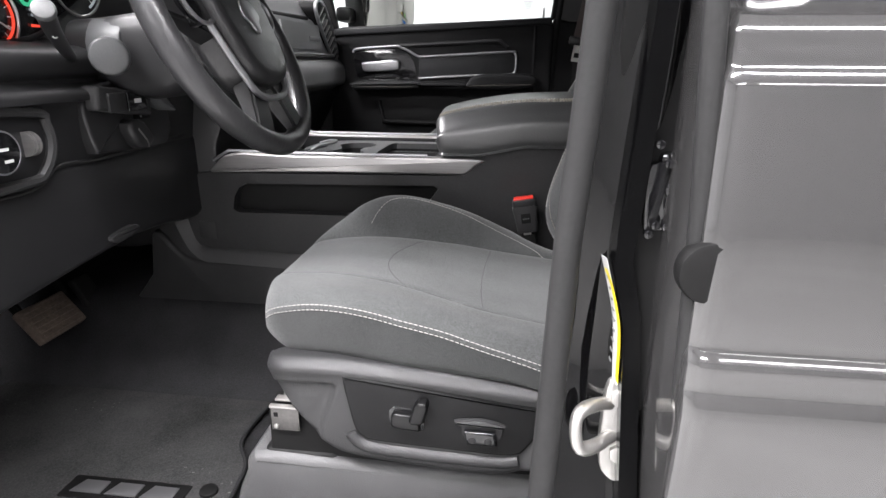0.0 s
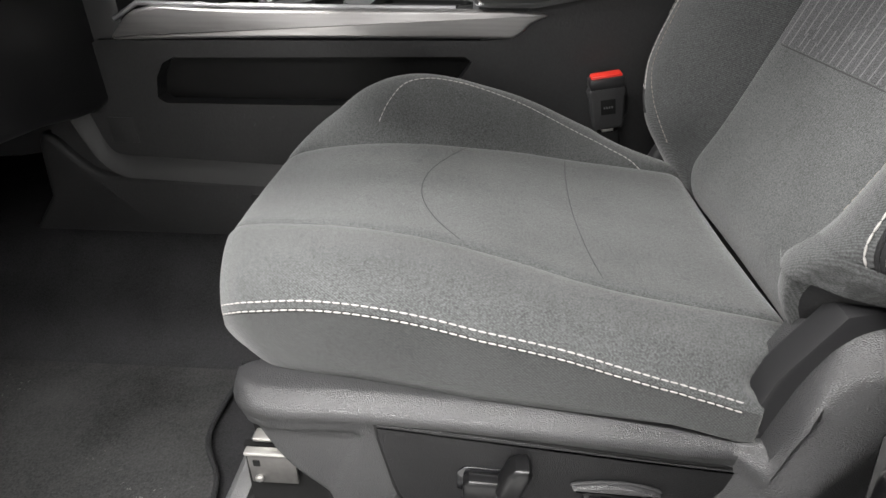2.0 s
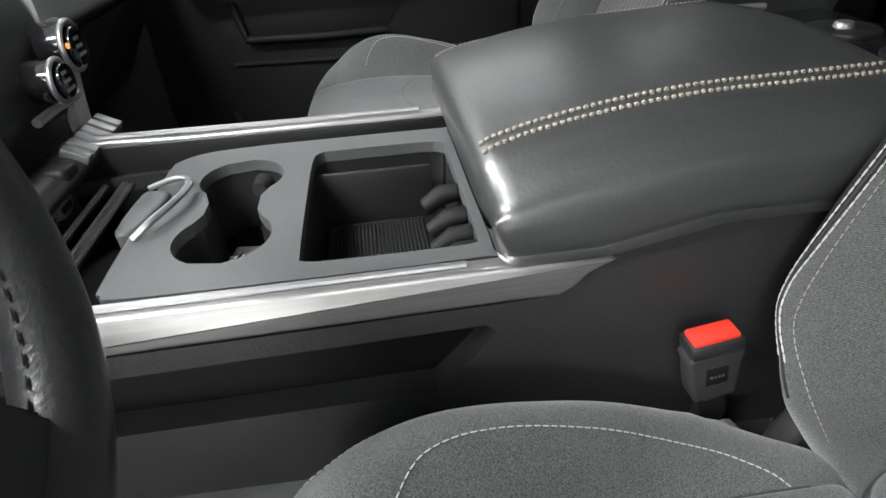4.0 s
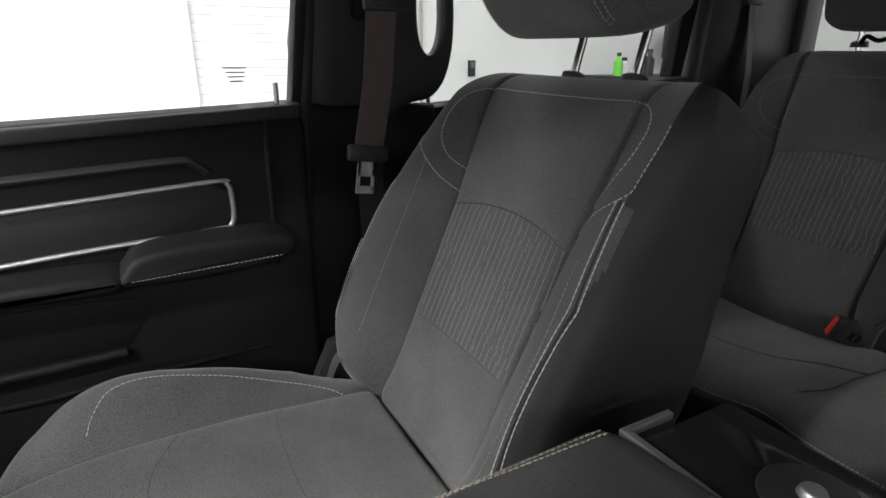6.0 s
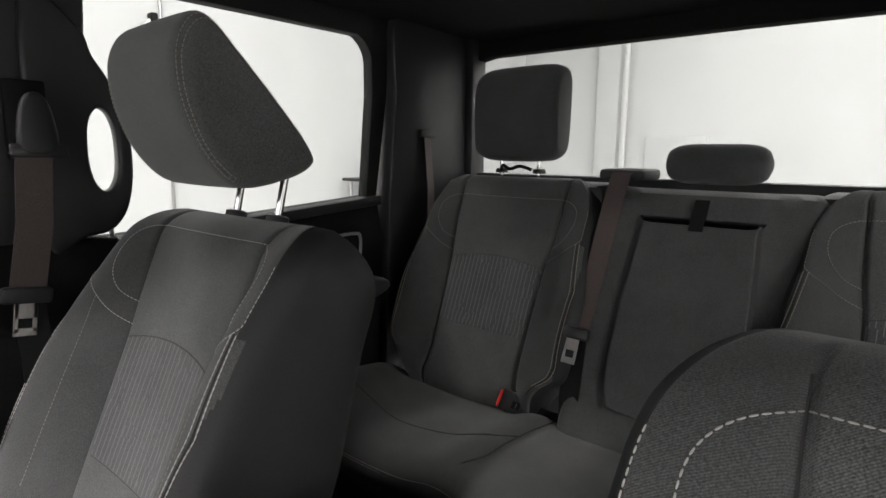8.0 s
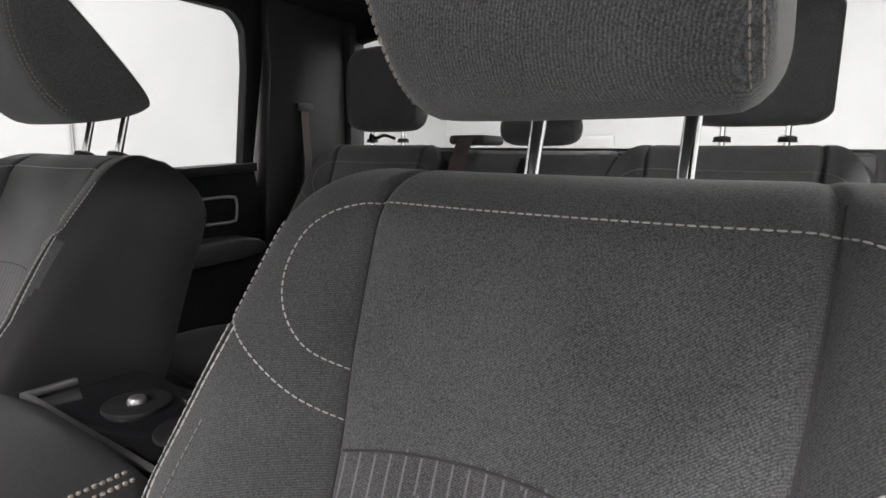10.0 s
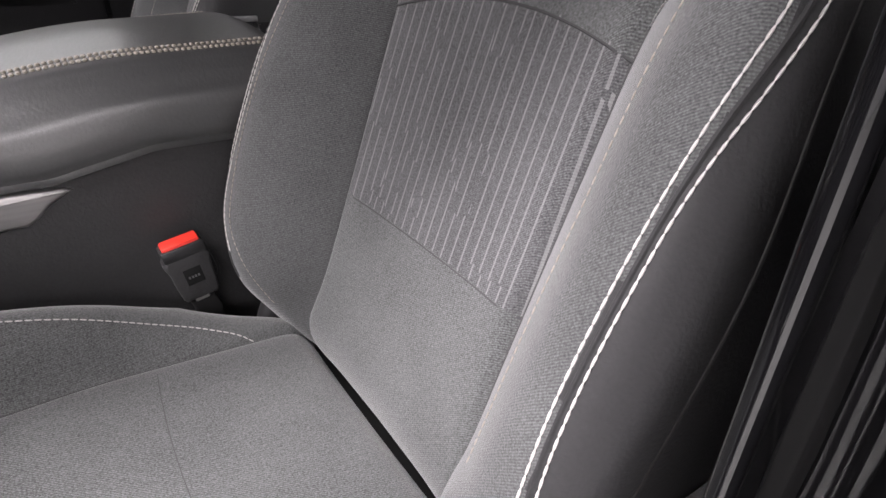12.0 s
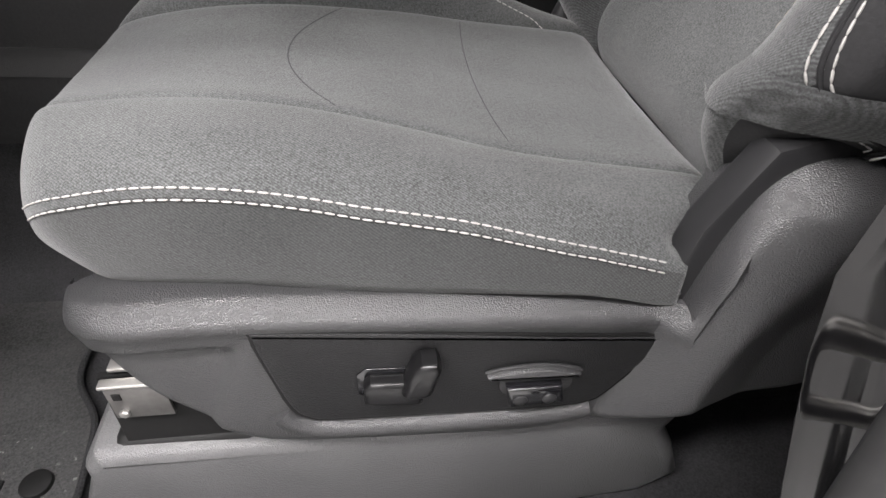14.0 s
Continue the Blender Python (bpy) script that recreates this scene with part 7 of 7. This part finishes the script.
pedal(-1.06, 0.11, 0.27, 0.13, 0.085, radians(-38), "worn brown-grey rubber brake pedal", 6, PEDAL)
pedal(-1.08, 0.27, 0.23, 0.055, 0.16, radians(-30), "long black rubber accelerator pedal", 0, RUBBER)


# ---- driver's door opening ----
def opening():
    root = thing("pillar_post", 0.06, -0.45, 0.2, "gloss black driver's centre pillar with weatherstrip, label and striker", "car pillar", kind="structure")
    part("weatherstrip", tube([(0.0, -0.425, 0.14), (0.004, -0.428, 0.42), (0.015, -0.432, 0.67), (0.03, -0.432, 0.92), (0.05, -0.42, 1.17), (0.085, -0.4, 1.46)], 0.0135, 12, up=(0, 1, 0)), RUBBER, root, "grey rubber weatherstrip")
    prof = smooth_loop([(0.016, -0.393), (0.026, -0.396), (0.045, -0.397), (0.055, -0.4), (0.072, -0.4), (0.084, -0.404), (0.098, -0.4), (0.115, -0.405), (0.135, -0.44), (0.16, -0.45), (0.2, -0.41), (0.1, -0.38)], 4)
    part("painted_post", loft([[(p[0] + 0.03 * max(0, (z - 0.5)) * 1.0 + 0.004 * math.sin(9 * z), p[1] + 0.05 * max(0, z - 0.8) + 0.003 * math.sin(14 * z + 40 * p[0]), z) for p in prof] for z in span(0.0, 1.5, 40)]), PAINTBLACK, root, "gloss black painted post with pressed beads")
    # fittings are scaled about the first camera position to fit its view
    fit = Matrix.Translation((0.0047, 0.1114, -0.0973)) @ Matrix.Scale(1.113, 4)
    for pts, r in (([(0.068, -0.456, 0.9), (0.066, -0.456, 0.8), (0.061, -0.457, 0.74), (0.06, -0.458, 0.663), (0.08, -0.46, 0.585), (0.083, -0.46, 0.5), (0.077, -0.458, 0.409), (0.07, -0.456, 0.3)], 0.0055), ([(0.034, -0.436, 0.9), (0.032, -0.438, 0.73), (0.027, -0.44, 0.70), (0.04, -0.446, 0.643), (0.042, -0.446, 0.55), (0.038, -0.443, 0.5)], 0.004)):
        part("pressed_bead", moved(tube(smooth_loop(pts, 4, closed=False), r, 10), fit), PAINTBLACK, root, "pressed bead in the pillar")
    # Inner cover's black colour carries the shadow on this side of the pillar.
    part("inner_cover", extrude(outline([(0.075, 0.12), (0.065, 0.5), (0.05, 0.75), (0.055, 0.95), (0.08, 1.2), (0.13, 1.55), (0.3, 1.55), (0.32, 0.9), (0.33, 0.12)], 2), "y", -0.394, -0.38, 0.006), BLACKRUBBER, root, "inner cover, coloured black for the pillar's shade")
    part("second_strip", tube([(0.118, -0.478, 0.1), (0.116, -0.5, 0.48), (0.108, -0.505, 0.73), (0.098, -0.5, 0.88), (0.14, -0.46, 1.3)], 0.009, 10), RUBBER, root, "thin grey edge seal")
    # label turned to fit the camera's view: white paper with a yellow side
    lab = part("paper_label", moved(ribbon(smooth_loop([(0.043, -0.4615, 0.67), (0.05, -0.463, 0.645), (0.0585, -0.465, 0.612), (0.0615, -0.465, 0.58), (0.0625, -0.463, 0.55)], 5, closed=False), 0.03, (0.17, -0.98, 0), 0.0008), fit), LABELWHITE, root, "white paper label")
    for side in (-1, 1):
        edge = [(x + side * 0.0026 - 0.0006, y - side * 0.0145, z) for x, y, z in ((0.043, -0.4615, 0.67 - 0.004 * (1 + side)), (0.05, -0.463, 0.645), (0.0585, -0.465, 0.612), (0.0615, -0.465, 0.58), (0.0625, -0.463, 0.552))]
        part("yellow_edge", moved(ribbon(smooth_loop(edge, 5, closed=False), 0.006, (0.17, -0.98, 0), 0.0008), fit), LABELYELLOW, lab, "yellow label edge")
    for i in range(9):
        x = 0.0605 - 0.0135 * max(0.0, (i - 3.5) / 5.5) ** 1.3
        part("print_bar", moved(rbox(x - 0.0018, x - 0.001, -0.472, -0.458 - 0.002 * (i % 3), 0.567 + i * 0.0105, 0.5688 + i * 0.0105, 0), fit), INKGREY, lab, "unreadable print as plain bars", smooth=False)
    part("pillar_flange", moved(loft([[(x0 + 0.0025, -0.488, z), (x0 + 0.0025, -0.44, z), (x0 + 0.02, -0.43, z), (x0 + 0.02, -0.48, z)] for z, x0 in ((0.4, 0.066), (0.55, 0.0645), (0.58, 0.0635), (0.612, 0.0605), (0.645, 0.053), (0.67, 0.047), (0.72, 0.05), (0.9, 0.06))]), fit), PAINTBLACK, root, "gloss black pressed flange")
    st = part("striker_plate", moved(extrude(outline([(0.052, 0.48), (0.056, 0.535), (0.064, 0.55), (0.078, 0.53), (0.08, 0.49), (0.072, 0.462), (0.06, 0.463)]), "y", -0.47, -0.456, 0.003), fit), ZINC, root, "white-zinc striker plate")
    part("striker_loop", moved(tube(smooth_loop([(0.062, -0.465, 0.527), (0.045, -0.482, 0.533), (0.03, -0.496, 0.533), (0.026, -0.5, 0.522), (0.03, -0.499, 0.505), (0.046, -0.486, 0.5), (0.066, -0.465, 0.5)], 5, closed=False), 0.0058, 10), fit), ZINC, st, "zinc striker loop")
    for z in (0.486, 0.535):
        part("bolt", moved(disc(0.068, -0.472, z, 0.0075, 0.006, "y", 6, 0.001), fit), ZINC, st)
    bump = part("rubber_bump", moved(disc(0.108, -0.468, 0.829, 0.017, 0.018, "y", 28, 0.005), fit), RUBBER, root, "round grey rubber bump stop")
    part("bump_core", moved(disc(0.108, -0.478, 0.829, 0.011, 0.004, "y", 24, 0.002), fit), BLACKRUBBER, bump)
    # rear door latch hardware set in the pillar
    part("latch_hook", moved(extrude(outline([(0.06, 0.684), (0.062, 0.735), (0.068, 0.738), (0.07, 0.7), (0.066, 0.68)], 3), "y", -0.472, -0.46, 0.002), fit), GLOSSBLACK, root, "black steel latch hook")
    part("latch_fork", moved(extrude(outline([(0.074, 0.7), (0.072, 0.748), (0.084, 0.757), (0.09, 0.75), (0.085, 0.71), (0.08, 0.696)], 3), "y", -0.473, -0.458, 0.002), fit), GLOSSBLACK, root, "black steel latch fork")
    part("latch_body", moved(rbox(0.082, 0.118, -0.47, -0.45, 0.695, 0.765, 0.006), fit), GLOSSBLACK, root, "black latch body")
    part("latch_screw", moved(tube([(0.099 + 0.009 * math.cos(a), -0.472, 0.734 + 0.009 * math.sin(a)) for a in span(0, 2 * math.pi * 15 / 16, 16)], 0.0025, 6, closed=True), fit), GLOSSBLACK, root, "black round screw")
    for x, z in ((0.079, 0.772), (0.088, 0.756), (0.096, 0.754), (0.112, 0.757), (0.083, 0.703), (0.092, 0.702), (0.078, 0.695)):
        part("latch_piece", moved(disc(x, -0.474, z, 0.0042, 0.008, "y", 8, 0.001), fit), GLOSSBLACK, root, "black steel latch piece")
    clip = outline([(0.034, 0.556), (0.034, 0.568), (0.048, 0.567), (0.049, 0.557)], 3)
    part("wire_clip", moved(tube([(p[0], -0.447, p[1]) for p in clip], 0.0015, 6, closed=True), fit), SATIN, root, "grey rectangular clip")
    # the pillar is bent outward towards the sill to fit the camera's view
    for ob in [ob for p in root.children for ob in (p, *p.children)]:
        for v in ob.data.vertices:
            v.co.y -= min(0.08, 0.36 * max(0.0, 0.53 - v.co.z))
    shift(root, -0.015, 0.04, -0.018)


opening()


def driver_rear_door():
    root = thing("car_door", 0.7, -0.52, 0.1, "closed dark grey metallic rear door, glossy, reflecting the lamps", "car door", "car doors")
    rings = []
    for i in range(30):
        x = 0.115 + 1.0 * (i / 29) ** 1.6
        e = max(0.0, 1 - (x - 0.115) / 0.02)
        inset = 0.02 * (1 - math.sqrt(max(0, 1 - e * e)))
        prof = [(-0.06, 0.0), (-0.085, 0.2), (-0.105, 0.38), (-0.118, 0.52), (-0.1205, 0.565), (-0.1195, 0.585), (-0.117, 0.597), (-0.1145, 0.605), (-0.1145, 0.618), (-0.1145, 0.627), (-0.111, 0.635), (-0.108, 0.641), (-0.108, 0.66), (-0.106, 0.72), (-0.101, 0.79), (-0.0985, 0.83), (-0.0975, 0.845), (-0.094, 0.853), (-0.089, 0.86), (-0.083, 0.88), (-0.076, 0.89), (-0.066, 0.9), (-0.03, 0.93)]
        sm = smooth_loop(prof, 4, closed=False)
        ring = [(x, -0.42 + p[0] + inset, p[1]) for p in sm] + [(x, -0.42 + 0.01, 0.93), (x, -0.42 + 0.01, 0.0)]
        rings.append(ring)
    part("outer_skin", loft(rings), PAINT, root, "dark grey metallic outer skin")
    part("rubber_bump", disc(0.128, -0.515, 0.703, 0.026, 0.02, "y", 28, 0.004), BLACKRUBBER, root, "round black rubber bump stop")
    part("inner_card", rbox(0.34, 1.1, -0.41, -0.36, 0.1, 0.96, 0.01), PLASTIC, root, "black inner door card")
    for nm, pts in (("frame_front", [(0.14, 0.92), (0.2, 0.92), (0.26, 1.5), (0.2, 1.5)]), ("frame_top", [(0.2, 1.46), (0.2, 1.5), (1.12, 1.5), (1.1, 1.46)])):
        part(nm, extrude(pts, "y", -0.47, -0.42, 0.006), PAINTBLACK, root, "black window frame")
    pane = part("window_pane", extrude([(0.18, 0.93), (1.1, 0.96), (1.11, 1.48), (0.24, 1.48)], "y", -0.45, -0.447, 0), GLASS, root, "clear side window glass", smooth=False)
    pane.visible_shadow = False
    shift(root, -0.025, 0.04, -0.045)


driver_rear_door()


# ---- workshop round the truck ----
GZ = -0.62


def workshop():
    solo("ground", rbox(-7, 8, -9.1, 6, GZ - 0.1, GZ, 0), CONCRETE, "pale painted concrete workshop floor", "floor", kind="structure", smooth=False)
    solo("ceiling_workshop", rbox(-7, 8, -9.1, 6, 3.9, 4.0, 0), WHITEPAINT, "white workshop ceiling", "ceiling", kind="structure", smooth=False)
    solo("wall_passenger", rbox(-7, 8, 4.6, 4.75, GZ, 3.9, 0), WHITEPAINT, "white painted workshop wall", "wall", kind="structure", smooth=False)
    # Out of view; its grey shapes the light and reflections on the truck.
    solo("wall_driver", rbox(-7, 8, -9.15, -9, GZ, 3.9, 0), GREYWALL, "out-of-view workshop wall, toned grey to dim its reflections", "wall", kind="structure", smooth=False)
    solo("wall_back", rbox(7.0, 7.15, -9, 4.6, GZ, 3.9, 0), WHITEPAINT, "white painted back wall", "wall", kind="structure", smooth=False)
    solo("wall_front", rbox(-7, -6.85, -9, 4.6, GZ, 3.9, 0), WHITEPAINT, "white painted front wall", "wall", kind="structure", smooth=False)


workshop()


def roller_shutter():
    root = thing("roller_shutter", 0.63, 4.57, GZ, "white roller shutter of narrow horizontal slats in the wall", "roller shutter")
    for x in (0.215, 1.0):
        part("guide_rail", rbox(x, x + 0.035, 4.53, 4.6, GZ, 2.7, 0.004), SHUTTER, root, "white guide rail")
    part("shutter_box", rbox(0.2, 1.05, 4.38, 4.6, 2.1, 2.45, 0.02), SHUTTER, root, "white shutter box")
    for i in range(49):
        z = GZ + 0.01 + i * 0.0555
        part("slat", rbox(0.25, 1.0, 4.565, 4.585, z, z + 0.0545, 0.003), SHUTTER, root)


def wall_things():
    root = thing("wall_thermostat", 2.4, 4.58, 0.9, "small black control box on the white wall", "control box")
    part("box", rbox(2.37, 2.43, 4.565, 4.6, 0.86, 0.99, 0.006), SMOOTH, root)
    part("panel", rbox(2.38, 2.42, 4.56, 4.566, 0.93, 0.975, 0.002), GREYPLASTIC, root)
    root = thing("wall_pipe", 1.93, 4.58, GZ, "thin grey pipe running up the white wall", "pipe")
    part("pipe", tube([(1.93, 4.585, GZ), (1.935, 4.585, 3.9)], 0.012, 10), SATIN, root)
    part("clamp", rbox(1.91, 1.95, 4.57, 4.6, 1.6, 1.63, 0.003), SATIN, root)
    root = thing("wall_camera", 1.84, 4.55, 1.9, "round white camera dome fixed to the wall", "camera")
    part("dome", disc(1.84, 4.53, 1.98, 0.075, 0.1, "y", 32, 0.03), SHUTTER, root)
    part("mount", rbox(1.815, 1.865, 4.47, 4.55, 2.0, 2.09, 0.01), BLACKRUBBER, root, "black mount")
    root = thing("work_table", 4.3, 4.2, GZ, "narrow work table with dark top and thin metal legs", "table")
    part("table_top", rbox(3.55, 5.0, 3.9, 4.5, 0.83, 0.86, 0.005), SMOOTH, root, "dark table top")
    for x in (3.62, 4.93):
        for y in (3.95, 4.45):
            part("leg", tube([(x, y, GZ), (x, y, 0.83)], 0.018, 8), SATIN, root)
    part("brace", tube([(3.62, 3.95, 0.1), (4.1, 3.95, 0.83)], 0.01, 8), SATIN, root)
    for x, y, h, r, m, lab in ((3.68, 4.2, 0.17, 0.04, BOTTLEGREEN, "green plastic spray bottle"), (3.8, 4.25, 0.13, 0.05, BOTTLEWHITE, "white plastic bottle"), (3.95, 4.1, 0.2, 0.045, SMOOTH, "black plastic bottle"), (4.06, 4.22, 0.14, 0.04, SMOOTH, "short black plastic bottle"), (4.75, 4.15, 0.16, 0.06, BOTTLEWHITE, "white paper cup")):
        b = thing("bottle", x, y, 0.86, lab + " on the work table", "bottle", "bottles on the table")
        part("body", tube([(x, y, 0.86), (x, y, 0.86 + h * 0.7), (x, y, 0.86 + h * 0.82), (x, y, 0.86 + h)], [r, r, r * 0.45, r * 0.4], 16), m, b)
        part("cap", disc(x, y, 0.87 + h, r * 0.5, 0.03, "z", 16, 0.004), SMOOTH, b, "black cap")
    b = thing("cloth_pile", 4.35, 4.1, 0.86, "crumpled yellow cloth on the work table", "cloth")
    rings = []
    for i in range(9):
        u = i / 8
        r = math.cos(u * 1.45)
        rings.append([(4.32 + 0.13 * r * (1 + 0.25 * math.sin(3 * a + 2 * u)) * math.cos(a), 4.1 + 0.09 * r * (1 + 0.2 * math.sin(5 * a)) * math.sin(a), 0.861 + 0.06 * math.sin(u * 1.45) * (1 + 0.3 * math.sin(2 * a))) for a in span(0, 2 * math.pi * 19 / 20, 20)])
    part("cloth", loft(rings), BOTTLEYELLOW, b)
    b = thing("monitor", 4.55, 4.35, 0.86, "old monitor with dark stand and beige screen on the table", "monitor")
    part("screen_case", rbox(4.4, 4.85, 4.33, 4.38, 1.0, 1.34, 0.015), SMOOTH, b)
    part("screen_face", rbox(4.42, 4.83, 4.327, 4.331, 1.02, 1.32, 0.001), GREYWALL, b, "beige-grey screen")
    part("stand", rbox(4.58, 4.66, 4.3, 4.42, 0.86, 1.02, 0.006), SMOOTH, b)
    b = thing("plastic_crate", 3.9, 4.2, 0.5, "small blue plastic crate on a wire shelf under the table", "crate")
    part("crate", rbox(3.72, 4.0, 4.05, 4.35, 0.6, 0.7, 0.02), CRATEBLUE, b)
    part("crate_rim", rbox(3.71, 4.01, 4.04, 4.36, 0.69, 0.71, 0.006), CRATEBLUE, b)
    part("wire_shelf", rbox(3.62, 4.93, 3.96, 4.44, 0.59, 0.6, 0.003), SATIN, b, "grey shelf")
    root = thing("wall_column", 6.9, 3.28, GZ, "pale grey column in the back wall", "column", kind="structure")
    part("column", rbox(6.85, 7.0, 3.14, 3.43, GZ, 3.9, 0.006), COLUMNGREY, root)
    part("pipe", tube([(6.83, 3.05, GZ), (6.83, 3.05, 3.9)], 0.035, 12), WHITEPAINT, root)
    root = thing("wall_cabinet", 6.95, 2.44, 0.78, "shallow white cabinet on the back wall", "cabinet")
    part("cabinet_body", rbox(6.93, 7.0, 2.08, 2.8, 0.78, 1.31, 0.01), SHUTTER, root)
    part("cabinet_door", rbox(6.92, 6.932, 2.11, 2.77, 0.81, 1.28, 0.004), COLUMNGREY, root)
    part("cabinet_handle", rbox(6.9, 6.92, 2.15, 2.17, 1.01, 1.09, 0.004), SATIN, root)


roller_shutter()
wall_things()


def lamps():
    # Only driver-side strips are known, from reflections; the rest are added to brighten.
    # The one at x = -4.4 is added to shine through the windscreen.
    for x, y, w in ((-2.6, -6.6, 380), (3.2, -6.6, 230), (-2.0, -1.8, 640), (1.2, -1.8, 320), (-4.4, 0.6, 720), (-2.5, 3.4, 42), (1.5, 3.4, 16), (5.0, -3.0, 22), (5.0, 1.0, 22)):
        root = thing("ceiling_lamp", x, y, 3.85, "long white LED panel lamp, out of view, placed to light cab and walls", "lamp", "ceiling lamps")
        part("housing", rbox(x - 1.5, x + 1.5, y - 0.22, y + 0.22, 3.84, 3.9, 0.01), WHITEPAINT, root, "white housing")
        part("diffuser", rbox(x - 1.48, x + 1.48, y - 0.2, y + 0.2, 3.82, 3.84, 0.005), LEDMAT, root, "glowing diffuser")
        lamp_area("tube_light", (x, y, 3.8), (x, y, 0), 2.9, 0.4, w)


lamps()
